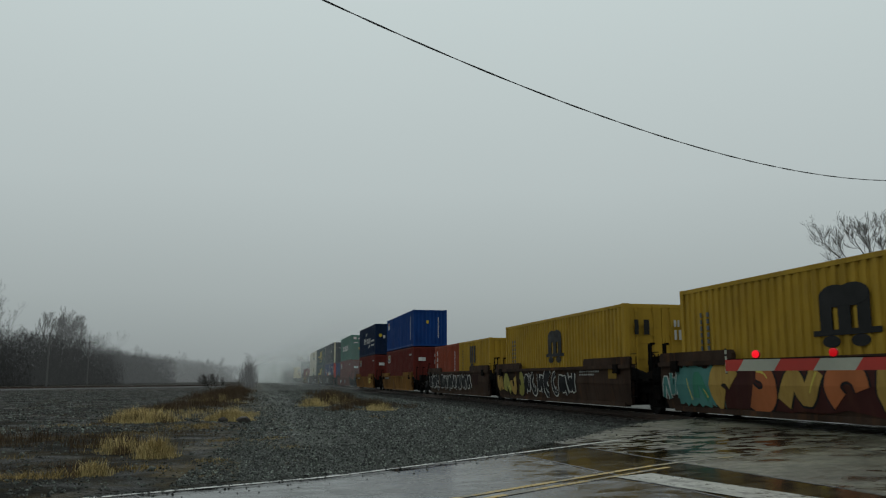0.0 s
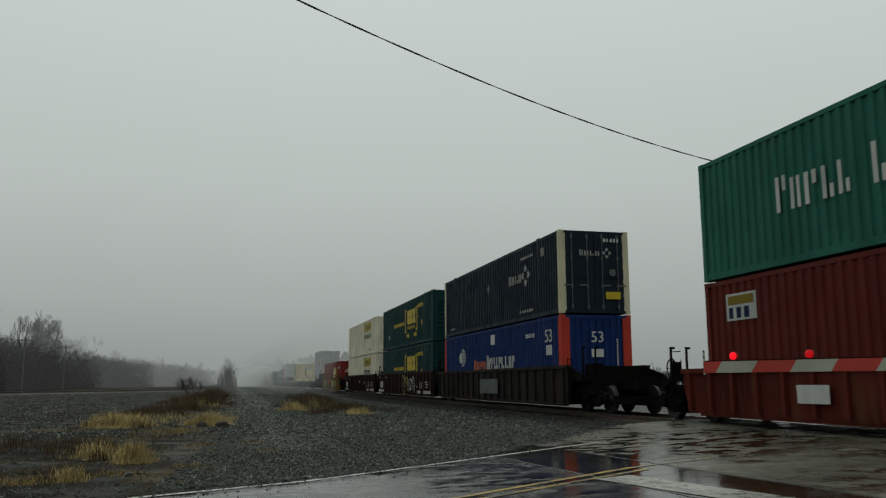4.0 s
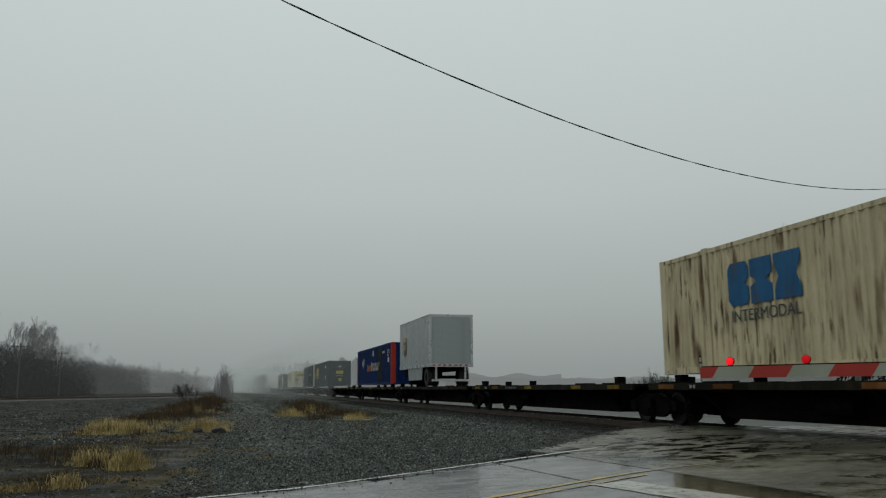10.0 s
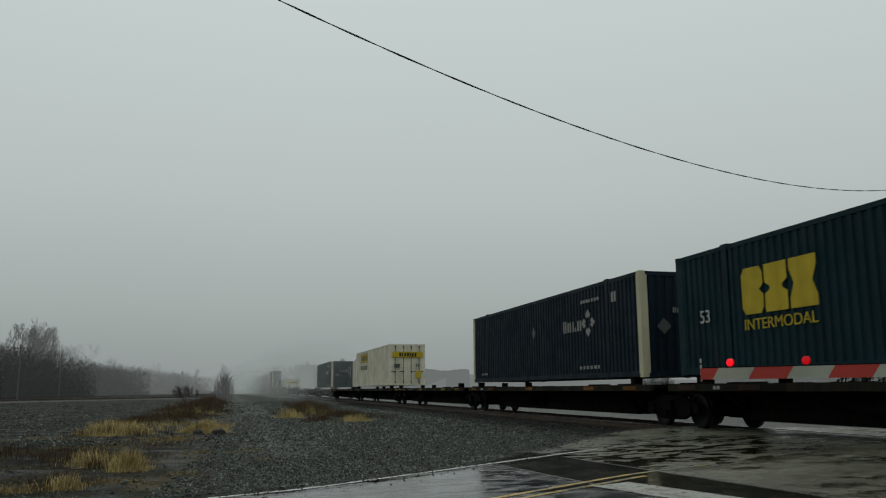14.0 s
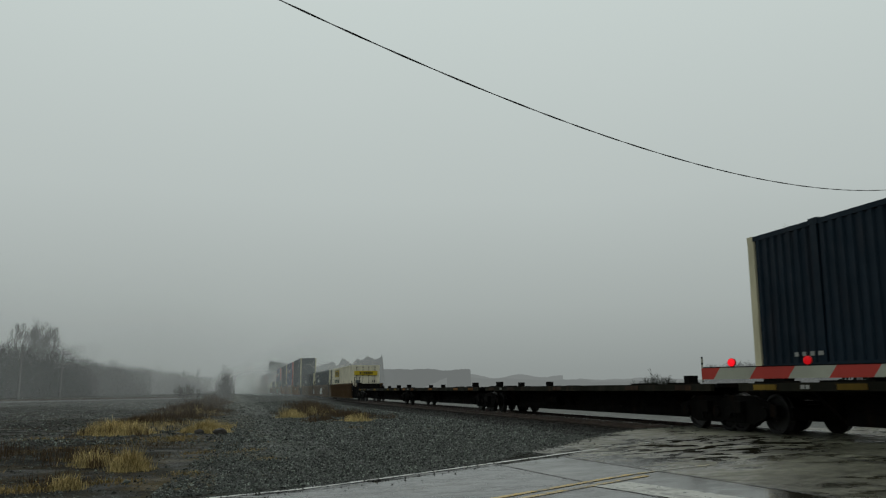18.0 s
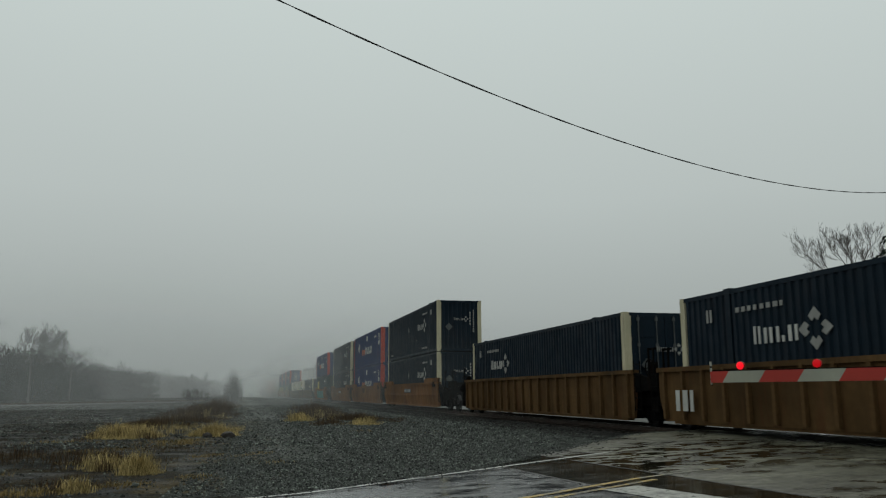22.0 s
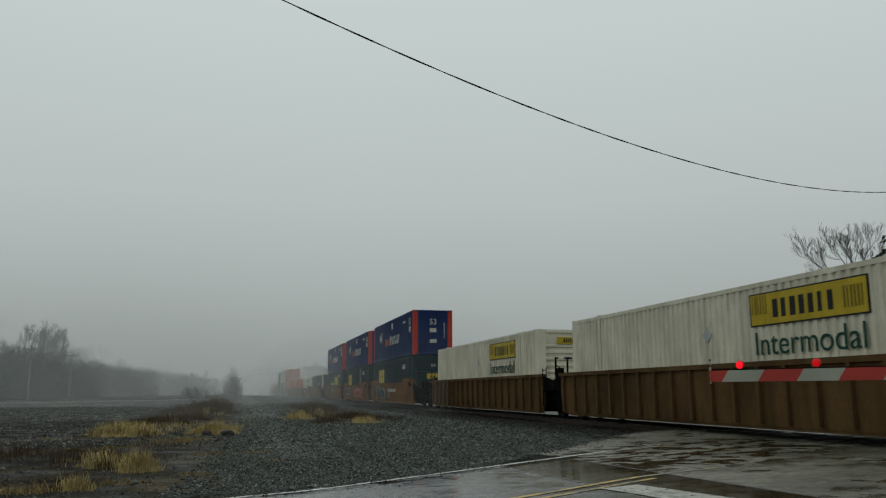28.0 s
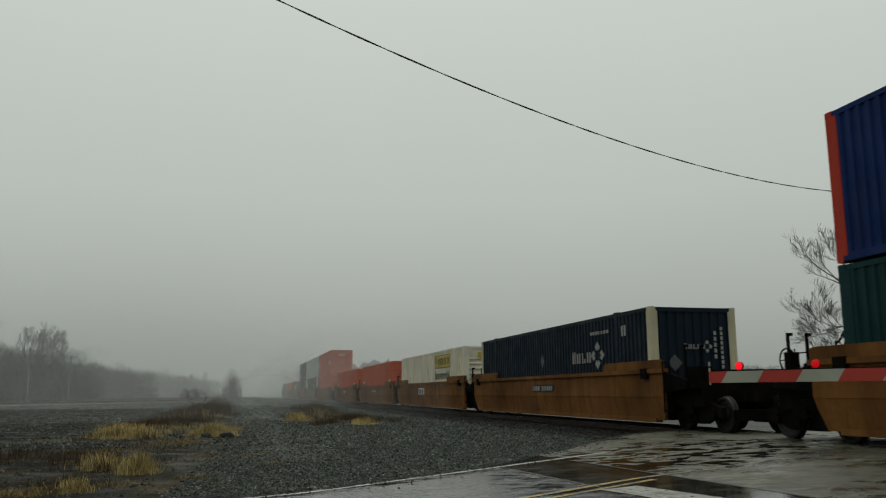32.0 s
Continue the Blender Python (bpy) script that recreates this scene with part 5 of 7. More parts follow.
    for x in (-0.75, 0.75):
        part("landing_leg", shape("landing_leg", leg), STEEL, t, at=(x, gear, 0))
        for d in (-0.7, 0.7):
            part("leg_brace", shape(("leg_brace", d), lambda bm: tube(bm, (0, 0, 1.3), (0, d, z0 - 0.1), 0.03, 0.03, 6)), STEEL, t, at=(x, gear, 0))
        part("cross_brace", shape(("cross_brace", x), lambda bm: tube(bm, (-x, 0, 1.5), (x, 0, 1.9), 0.03, 0.03, 6)), STEEL, t, at=(0, gear, 0))
    y = hl - shield_at
    disc(t, "side", -hw - 0.03, y, 3.62, 0.52, 0.70, GOLD_P, "shield_rim", shield=True)
    disc(t, "side", -hw - 0.036, y, 3.57, 0.44, 0.60, SHIELD_P, "shield", shield=True)
    disc(t, "side", -hw - 0.042, y, 3.98, 0.36, 0.13, GOLD_P, "shield_top")
    bars(t, "side", -hw - 0.045, y + 0.36, y - 0.34, 3.38, 3.72, GOLD_P, 3, "logo_shape")
    return on_train(t, (u_near + u_far) / 2, 0)


trailer(201.6, 209.8, False, 6.9)
trailer(277.5, 286.0, True, 1.75)

# ---- ground, road and tracks ----
ROAD_D, ROAD_N = Vector((0.885, 0.465, 0)).normalized(), Vector((-0.465, 0.885, 0)).normalized()


def lot_height(x, y):
    k = min(max((x - 1) / 9.0, 0), 1)
    side = -0.33 + 0.13 * k * k * (3 - 2 * k)
    if x > 13.5:
        side -= 0.15 * min((x - 13.5) / 6, 1)
    if -0.465 * x + 0.885 * y < 9.7 and x < 12:
        side -= 0.12
    return side + 0.035 * noise.noise((x * 0.35, y * 0.35, 1.7)) + 0.012 * noise.noise((x * 1.3, y * 1.3, 5.1))


def road_height(x):
    if x < 10.2:
        return -0.33 + 0.33 * min(max((x - 1) / 9.2, 0), 1)
    return 0.0 if x < 13.8 else -0.02 * (x - 13.8)


def road_point(d, n, lift=0.0):
    p = ROAD_D * d + ROAD_N * n
    return (p.x, p.y, road_height(p.x) + lift)


def ground_material():
    """Wet gravel: dark stones, a worn cart track of finer grit, brown earth with matted grass, pale grit beyond the rails."""
    m = bpy.data.materials.new("wet_gravel_ground")
    m.use_nodes = True
    n, l = m.node_tree.nodes, m.node_tree.links
    b = n["Principled BSDF"]
    tc = n.new("ShaderNodeTexCoord")

    def tex(kind, scale, detail=None, stretch=None):
        t = n.new(kind)
        t.inputs["Scale"].default_value = scale
        if detail is not None:
            t.inputs["Detail"].default_value = detail
        if stretch:
            mp = n.new("ShaderNodeMapping")
            mp.inputs["Scale"].default_value = stretch
            l.new(tc.outputs["Object"], mp.inputs[0])
            l.new(mp.outputs[0], t.inputs["Vector"])
        else:
            l.new(tc.outputs["Object"], t.inputs["Vector"])
        return t

    def ramp(fac, stops):
        r = n.new("ShaderNodeValToRGB")
        e = r.color_ramp.elements
        e[0].position, e[0].color = stops[0][0], rgb(stops[0][1])
        e[1].position, e[1].color = stops[-1][0], rgb(stops[-1][1])
        for p, c in stops[1:-1]:
            e.new(p).color = rgb(c)
        l.new(fac, r.inputs[0])
        return r.outputs[0]

    def mixed(mode, f, a, c):
        x = n.new("ShaderNodeMix")
        x.data_type, x.blend_type = "RGBA", mode
        for val, i in ((f, 0), (a, 6), (c, 7)):
            if hasattr(val, "is_linked"):
                l.new(val, x.inputs[i])
            else:
                x.inputs[i].default_value = val if i == 0 else rgb(val)
        return x.outputs[2]

    def calc(op, a, c, d=None):
        x = n.new("ShaderNodeMath")
        x.operation = op
        for i, val in enumerate((a, c, d)):
            if val is None:
                continue
            if hasattr(val, "is_linked"):
                l.new(val, x.inputs[i])
            else:
                x.inputs[i].default_value = val
        return x.outputs[0]

    def between(v, lo, hi, a=0.0, c=1.0):
        r = n.new("ShaderNodeMapRange")
        r.interpolation_type = "SMOOTHSTEP"
        r.inputs["From Min"].default_value, r.inputs["From Max"].default_value = lo, hi
        r.inputs["To Min"].default_value, r.inputs["To Max"].default_value = a, c
        l.new(v, r.inputs["Value"])
        return r.outputs[0]
    big, mid = tex("ShaderNodeTexNoise", 0.22, 5).outputs["Fac"], tex("ShaderNodeTexNoise", 1.3, 8).outputs["Fac"]
    stones, grit = tex("ShaderNodeTexVoronoi", 20.0), tex("ShaderNodeTexVoronoi", 46.0)
    sep = n.new("ShaderNodeSeparateXYZ")
    l.new(tc.outputs["Object"], sep.inputs[0])
    x, y = sep.outputs["X"], sep.outputs["Y"]
    # gravel: every stone its own shade, dark gaps between
    col = ramp(big, [(0.36, (0.030, 0.032, 0.027)), (0.5, (0.048, 0.053, 0.047)), (0.66, (0.066, 0.069, 0.059))])
    col = mixed("MULTIPLY", 1.0, col, ramp(mid, [(0.3, (0.5, 0.5, 0.5)), (0.75, (1.5, 1.5, 1.5))]))
    shade = ramp(stones.outputs["Color"], [(0.1, (0.45, 0.45, 0.45)), (0.6, (1.0, 1.02, 0.98)), (0.95, (2.1, 2.15, 2.05))])
    col = mixed("MULTIPLY", 0.9, col, shade)
    col = mixed("MULTIPLY", 0.8, col, ramp(stones.outputs["Distance"], [(0.25, (1.25, 1.25, 1.25)), (0.6, (0.25, 0.25, 0.25))]))
    # the cart track towards the distance: fine grey grit with two wheel ruts and thin wet streaks, their sky sheen
    # painted pale
    wob = calc("MULTIPLY_ADD", tex("ShaderNodeTexNoise", 0.12, 3).outputs["Fac"], 1.6, x)
    wob = calc("MULTIPLY_ADD", mid, 0.7, wob)
    off = calc("SUBTRACT", wob, 2.35)
    lane = calc("MULTIPLY", between(calc("ABSOLUTE", off, 0.0), 0.6, 1.5, 1.0, 0.0), between(y, 13.0, 19.0))
    grey = mixed("MULTIPLY", 0.7, ramp(mid, [(0.35, (0.066, 0.071, 0.064)), (0.65, (0.122, 0.130, 0.117))]), ramp(grit.outputs["Color"], [(0.1, (0.5, 0.5, 0.5)), (0.9, (1.5, 1.5, 1.5))]))
    rut = between(calc("ABSOLUTE", calc("SUBTRACT", calc("ABSOLUTE", off, 0.0), 0.55), 0.0), 0.08, 0.26, 0.75, 0.0)
    grey = mixed("MIX", rut, grey, (0.030, 0.032, 0.028))
    col = mixed("MIX", calc("MULTIPLY", lane, 0.6), col, grey)
    # wet streaks take a pale colour in place of the sky they reflect
    wet = between(tex("ShaderNodeTexNoise", 1.0, 5, (0.55, 1.9, 1)).outputs["Fac"], 0.60, 0.68)
    wet = calc("MULTIPLY", wet, calc("MULTIPLY", between(calc("ABSOLUTE", calc("SUBTRACT", x, 2.2), 0.0), 1.0, 2.6, 1.0, 0.0), between(y, 14.0, 17.0)))
    wet = calc("MULTIPLY", wet, between(y, 24.0, 30.0, 1.0, 0.0))
    col = mixed("MIX", calc("MULTIPLY", wet, 0.7), col, (0.16, 0.17, 0.155))
    # brown earth on the grassy side, with mats of old grass
    earthy = between(calc("MULTIPLY_ADD", mid, 4.0, x), 0.6, 3.0, 1.0, 0.0)
    earth = ramp(tex("ShaderNodeTexNoise", 2.6, 9).outputs["Fac"], [(0.36, (0.007, 0.006, 0.004)), (0.52, (0.021, 0.016, 0.009)), (0.66, (0.060, 0.043, 0.018))])
    earth = mixed("MULTIPLY", 0.6, earth, ramp(grit.outputs["Color"], [(0.1, (0.4, 0.4, 0.4)), (0.9, (1.6, 1.6, 1.6))]))
    col = mixed("MIX", calc("MULTIPLY", earthy, between(big, 0.34, 0.56, 0.95, 0.55)), col, earth)
    mats = calc("MULTIPLY", between(tex("ShaderNodeTexNoise", 0.55, 6).outputs["Fac"], 0.52, 0.62), between(x, 0.2, 1.6, 0.55, 0.0))
    col = mixed("MIX", mats, col, ramp(tex("ShaderNodeTexNoise", 30.0, 3).outputs["Fac"], [(0.3, (0.05, 0.036, 0.014)), (0.7, (0.15, 0.11, 0.045))]))
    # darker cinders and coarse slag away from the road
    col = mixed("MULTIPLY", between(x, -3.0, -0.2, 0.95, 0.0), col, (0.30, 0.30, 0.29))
    # pale wet grit on the far side of the rails
    col = mixed("MIX", between(x, 15.2, 16.2), col, ramp(mid, [(0.3, (0.07, 0.073, 0.068)), (0.7, (0.13, 0.135, 0.126))]))
    l.new(col, b.inputs["Base Color"])
    l.new(between(mid, 0.35, 0.65, 0.45, 0.9), b.inputs["Roughness"])
    b.inputs["Specular IOR Level"].default_value = 0.05
    bp = n.new("ShaderNodeBump")
    bp.inputs["Strength"].default_value, bp.inputs["Distance"].default_value = 0.8, 0.03
    l.new(stones.outputs["Distance"], bp.inputs["Height"])
    l.new(bp.outputs[0], b.inputs["Normal"])
    return m


def ground_sheet():
    xs = [-2500, -1200, -600, -300, -160, -100, -70] + [-50 + 2.5 * i for i in range(16)] + [-10 + 0.5 * i for i in range(52)] + [16.5, 18, 20, 24, 30, 40, 60, 90, 150, 300, 600, 1200, 2500]
    ys = [-600, -200, -60, -20, -8, 0, 4] + [7 + 0.5 * i for i in range(80)] + [47 + 2 * i for i in range(20)] + [90, 110, 140, 180, 240, 320, 450, 700, 1200, 2500]
    verts = [(x, y, lot_height(x, y) if y < 300 and abs(x) < 200 else -0.4) for y in ys for x in xs]
    w = len(xs)
    faces = [(j * w + i, j * w + i + 1, (j + 1) * w + i + 1, (j + 1) * w + i) for j in range(len(ys) - 1) for i in range(w - 1)]
    me = bpy.data.meshes.new("ground")
    me.from_pydata(verts, [], faces)
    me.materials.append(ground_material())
    for p in me.polygons:
        p.use_smooth = True
    return tagged(new("ground", me), "wet dark gravel and earth lot beside the railway", "ground", kind="structure")


ground_sheet()


def pebbles(name, count, seed, region, sizes, mat, label, lift=0.0, level=None):
    """Loose stones, one mesh: squashed octahedra set on the ground."""
    rng = np.random.default_rng(seed)
    verts, faces = [], []
    base = np.array([(1, 0, 0), (-1, 0, 0), (0, 1, 0), (0, -1, 0), (0, 0, 1), (0, 0, -1)], float)
    tri = [(0, 2, 4), (2, 1, 4), (1, 3, 4), (3, 0, 4), (2, 0, 5), (1, 2, 5), (3, 1, 5), (0, 3, 5)]
    for _ in range(count):
        x, y = region(rng)
        s = sizes[0] + (sizes[1] - sizes[0]) * rng.random() ** 2
        a = rng.random() * 6.28
        p = base * (s * (0.7 + 0.6 * rng.random(3))) * (1, 1, 0.7) + rng.normal(0, s * 0.18, (6, 3))
        c, d = math.cos(a), math.sin(a)
        k = len(verts)
        z = (level(x) if level else lot_height(x, y)) + s * 0.2 + lift
        verts += [(x + c * q[0] - d * q[1], y + d * q[0] + c * q[1], z + q[2]) for q in p]
        faces += [(k + i, k + j, k + m) for i, j, m in tri]
    me = bpy.data.meshes.new(name)
    me.from_pydata(verts, [], faces)
    me.materials.append(mat)
    return tagged(new(name, me), label, "gravel", kind="stuff")


STONE = material("wet_stone", (0.047, 0.053, 0.046), 0.5, 0, 0.5, 3, 30, 0.2, island=0.9, spec=0.15)
PALE_STONE = material("pale_wet_stone", (0.17, 0.195, 0.165), 0.5, 0, 0.6, 3, 30, 0.2, island=0.6, spec=0.10)
BALLAST = material("wet_ballast", (0.036, 0.036, 0.033), 0.6, 0, 0.5, 3, 30, 0.2, island=0.8, spec=0.08)


def lot_region(rng):
    while True:
        y = 9.5 + 34 * rng.random() ** 2.2
        x = -6 - y * 0.15 + (15.5 + y * 0.15) * rng.random()
        if -0.465 * x + 0.885 * y > 9.9 and x < 9.6:
            # few stones in the grass, fewer on the worn cart track
            if x - y * 0.05 < -1.5:
                keep = 0.035
            else:
                keep = 0.3 if y > 17 and abs(x - 1.2) < 0.9 else 0.45 if x < -0.2 else 1.0
            if rng.random() < keep:
                return x, y


pebbles("gravel", 70000, 3, lot_region, (0.011, 0.036), STONE, "loose wet dark gravel strewn over the lot")
pebbles("pale_gravel", 21000, 13, lot_region, (0.009, 0.028), PALE_STONE, "paler wet grey stones strewn over the lot")


def far_lot_region(rng):
    while True:
        y = 22 + 75 * rng.random() ** 1.5
        x = -9 - y * 0.16 + (17.5 + y * 0.16) * rng.random()
        if rng.random() < (0.3 if abs(x - 1.0 - 0.004 * y) < 1.1 else 0.25 if x < 0 else 1.0):
            return x, y


pebbles("far_gravel", 26000, 14, far_lot_region, (0.02, 0.06), STONE, "coarse dark gravel over the far side of the lot")
pebbles("pale_far_gravel", 9000, 15, far_lot_region, (0.02, 0.05), PALE_STONE, "paler stones over the far side of the lot")


def road_edge_region(rng):
    """Grit spilled over the edge of the road and the apron."""
    d = -2 + 20 * rng.random()
    far = float(np.interp(d, [-60, 7.98, 9.76, 11.0, 12.55, 14.34, 15.9, 17.28], [9.85, 9.85, 9.9, 10.5, 11.1, 11.85, 12.3, 12.0]))
    p = ROAD_D * (d + 0.42 * (far - 9.8)) + ROAD_N * (far - 0.02 - abs(rng.normal(0, 0.10 if rng.random() < 0.8 else 0.4)))
    return p.x, p.y


pebbles("road_grit", 3600, 16, road_edge_region, (0.005, 0.022), STONE, "grit and small stones spilled on the road's edge", 0.002, road_height)


def shoulder_region(rng):
    while True:
        y = 12 + 60 * rng.random() ** 1.6
        x = 8.6 + 2.6 * rng.random()
        if y > 18.6 + (x - 10) * 0.3:
            return x, y


pebbles("ballast", 14000, 4, shoulder_region, (0.02, 0.05), BALLAST, "dark wet ballast along the main track", 0.0)


def ballast_bed():
    bm = bmesh.new()
    prism(bm, [(8.9, -0.5), (10.0, -0.20), (14.0, -0.20), (15.3, -0.6)], "y", -80, 900)
    return tagged(part("ballast_bed", bm, material("ballast_bed", (0.032, 0.030, 0.028), 0.8, 0, 0.5, 1.5, 40, 0.9, spec=0.1), None), "dark ballast bed under the main track", "ballast", kind="structure")


ballast_bed()


def rail_profile(bm, x, y0, y1):
    prism(bm, [(x - 0.07, -0.17), (x + 0.07, -0.17), (x + 0.07, -0.155), (x + 0.012, -0.13), (x + 0.012, -0.05), (x + 0.036, -0.04), (x + 0.036, -0.004), (x - 0.036, -0.004), (x - 0.036, -0.04), (x - 0.012, -0.05), (x - 0.012, -0.13), (x - 0.07, -0.155)], "y", y0, y1)


TIE = material("creosoted_tie", (0.045, 0.035, 0.028), 0.8, 0, 0.6, 3, 20, 0.4)


def main_track():
    tr = thing("main_track", pose(0, 0, 0), "steel railway track on dark ballast, bright rail heads", "railway track", kind="structure")
    for x in (TRACK_X - 0.755, TRACK_X + 0.755):
        bm = bmesh.new()
        rail_profile(bm, x, -80, 900)
        part("rail", bm, RAIL, tr)
        bm = bmesh.new()
        box(bm, x - 0.034, x + 0.034, -80, 900, -0.006, 0.0)
        part("rail_head", bm, RAILTOP, tr)
    tie = shape("tie", lambda bm: box(bm, TRACK_X - 1.3, TRACK_X + 1.3, -0.11, 0.11, -0.32, -0.165))
    for i in range(130):
        y = 18.8 + i * 0.53
        part("tie", tie, TIE, tr, at=(0, y, 0.004 * math.sin(i * 2.3)))
    bm = bmesh.new()
    for i in range(380):
        box(bm, TRACK_X - 1.3, TRACK_X + 1.3, 87.7 + i * 0.53 - 0.11, 87.7 + i * 0.53 + 0.11, -0.32, -0.165)
    tagged(part("far_ties", bm, TIE, tr), kind="stuff")
    return tr


main_track()


def side_track():
    """The second line beyond the lot."""
    a, b = Vector((-28, 110, 0)), Vector((-8, 147, 0))
    w = (b - a).normalized()
    m = Matrix.Translation(a) @ Matrix.Rotation(math.atan2(-w.x, w.y), 4, "Z")
    tr = thing("side_track", m, "second railway track on a low bank beyond the lot", "railway track", kind="structure")
    bm = bmesh.new()
    prism(bm, [(-3.2, -0.55), (-1.8, -0.2), (1.8, -0.2), (3.2, -0.55)], "y", -90, 45)
    part("bank", bm, material("bank_ballast", (0.06, 0.06, 0.06), 0.8, 0, 0.6, 0.5, 20, 0.6), tr)
    for x in (-0.75, 0.75):
        bm = bmesh.new()
        rail_profile(bm, x, -90, 45)
        part("rail", bm, RAIL, tr)
        bm = bmesh.new()
        box(bm, x - 0.034, x + 0.034, -90, 45, -0.006, 0.0)
        part("rail_head", bm, RAILTOP, tr)
    bm = bmesh.new()
    for i in range(249):
        box(bm, -1.3, 1.3, -90 + i * 0.54, -89.78 + i * 0.54, -0.3, -0.165)
    tagged(part("ties", bm, TIE, tr), kind="stuff")


side_track()


def road_material(name, shades, blotch, rough, tint, spec=0.45, ripple=0.12, pool=None):
    """Wet paving: cloudy shades, fine grain, dark damp blotches with frayed edges."""
    m = bpy.data.materials.new(name)
    m.use_nodes = True
    n, l = m.node_tree.nodes, m.node_tree.links
    b = n["Principled BSDF"]
    tc = n.new("ShaderNodeTexCoord")

    def nz(scale, stretch=(1, 1, 1), detail=6, warp=0.0):
        mp = n.new("ShaderNodeMapping")
        mp.inputs["Rotation"].default_value = (0, 0, -0.484)
        mp.inputs["Scale"].default_value = stretch
        l.new(tc.outputs["Object"], mp.inputs[0])
        t = n.new("ShaderNodeTexNoise")
        t.inputs["Scale"].default_value, t.inputs["Detail"].default_value = scale, detail
        t.inputs["Distortion"].default_value = warp
        l.new(mp.outputs[0], t.inputs["Vector"])
        return t.outputs["Fac"]

    def ramp(fac, stops):
        r = n.new("ShaderNodeValToRGB")
        e = r.color_ramp.elements
        e[0].position, e[0].color = stops[0][0], rgb(stops[0][1])
        e[1].position, e[1].color = stops[-1][0], rgb(stops[-1][1])
        for p, c in stops[1:-1]:
            e.new(p).color = rgb(c)
        l.new(fac, r.inputs[0])
        return r.outputs[0]

    def mixed(mode, f, a, c):
        x = n.new("ShaderNodeMix")
        x.data_type, x.blend_type = "RGBA", mode
        if hasattr(f, "is_linked"):
            l.new(f, x.inputs[0])
        else:
            x.inputs[0].default_value = f
        l.new(a, x.inputs[6])
        l.new(c, x.inputs[7])
        return x.outputs[2]

    def grey(v):
        return (v, v, v)
    col = ramp(nz(0.6, (0.8, 1.1, 1), 8), [(0.38, shades[0]), (0.52, shades[1]), (0.68, shades[2])])
    col = mixed("MULTIPLY", 0.8, col, ramp(nz(40, detail=4), [(0.3, grey(0.62)), (0.7, grey(1.2))]))
    col = mixed("MULTIPLY", 0.85, col, ramp(nz(7, detail=9), [(0.38, grey(0.58)), (0.6, grey(1.15))]))
    # damp blotches gather in some places and leave others dry
    where = ramp(nz(0.42, detail=3), [(0.42, grey(0.15)), (0.52, grey(1.0))])
    spots = ramp(nz(2.7, (0.7, 1.15, 1), 14, 0.5), [(blotch - 0.05, grey(1.0)), (blotch, grey(0.25)), (blotch + 0.05, grey(0.0))])
    if pool:
        # the low spot of the apron, where most of the water lies
        mp, gr = n.new("ShaderNodeMapping"), n.new("ShaderNodeTexGradient")
        mp.vector_type = "TEXTURE"
        mp.inputs["Location"].default_value = (*(ROAD_D * pool[0] + ROAD_N * pool[1]).xy, 0)
        mp.inputs["Rotation"].default_value = (0, 0, 0.484)
        mp.inputs["Scale"].default_value = (pool[2], pool[3], 4)
        gr.gradient_type = "SPHERICAL"
        l.new(tc.outputs["Object"], mp.inputs[0])
        l.new(mp.outputs[0], gr.inputs[0])
        low = ramp(gr.outputs["Fac"], [(0.0, grey(0.0)), (0.45, grey(1.0))])
        where = mixed("LIGHTEN", 1.0, mixed("MULTIPLY", 1.0, where, ramp(nz(0.9), [(0.45, grey(0.1)), (0.6, grey(0.8))])), low)
    damp = mixed("MULTIPLY", 1.0, where, spots)
    dark = mixed("MULTIPLY", 1.0, col, ramp(nz(3.0), [(0.3, tint), (0.7, tuple(v * 1.25 for v in tint))]))
    l.new(mixed("MIX", damp, col, dark), b.inputs["Base Color"])
    dry = ramp(nz(2.6, (1, 1.6, 1), 9), [(0.36, grey(rough[0])), (0.60, grey(rough[1]))])
    l.new(mixed("MIX", damp, dry, ramp(nz(5.0), [(0.3, grey(0.05)), (0.7, grey(0.12))])), b.inputs["Roughness"])
    # where water stands the surface is glossy, where it has drained it is dull
    l.new(ramp(damp, [(0.0, grey(spec)), (1.0, grey(0.34))]), b.inputs["Specular IOR Level"])
    bp = n.new("ShaderNodeBump")
    bp.inputs["Strength"].default_value, bp.inputs["Distance"].default_value = ripple, 0.008
    l.new(nz(28, detail=6), bp.inputs["Height"])
    l.new(bp.outputs[0], b.inputs["Normal"])
    return m


# the joints lie slantwise across the road, nearly along the rails
SLANT, JOINT_NEAR, JOINT_FAR = 0.42, 9.8, 11.3
FAR_EDGE = [(-60, 9.85), (7.98, 9.85), (9.76, 9.9), (11.0, 10.5), (12.55, 11.1), (14.34, 11.85), (15.9, 12.3), (17.28, 12.0)]


def paved(name, cuts, mat, label):
    """A stretch of the road between slanting joints, rising to the crossing; its far edge flares at the rails."""
    bm = bmesh.new()
    rows = []
    for c in cuts:
        far = float(np.interp(c, [e[0] for e in FAR_EDGE], [e[1] for e in FAR_EDGE]))
        ns = [-6, 0, 2, 3.9, 5.3, 6.8, 8.2, 9.3, far]
        rows.append([bm.verts.new(road_point(c + SLANT * (v - 9.8), v)) for v in ns] + [bm.verts.new((*road_point(c + SLANT * (far - 9.75), far + 0.05)[:2], -0.7))])
    for a, b in zip(rows, rows[1:]):
        for i in range(len(a) - 1):
            f = bm.faces.new((a[i], b[i], b[i + 1], a[i + 1]))
            f.smooth = i < len(a) - 2
    return tagged(part(name, bm, mat, None), label, "road", kind="structure")


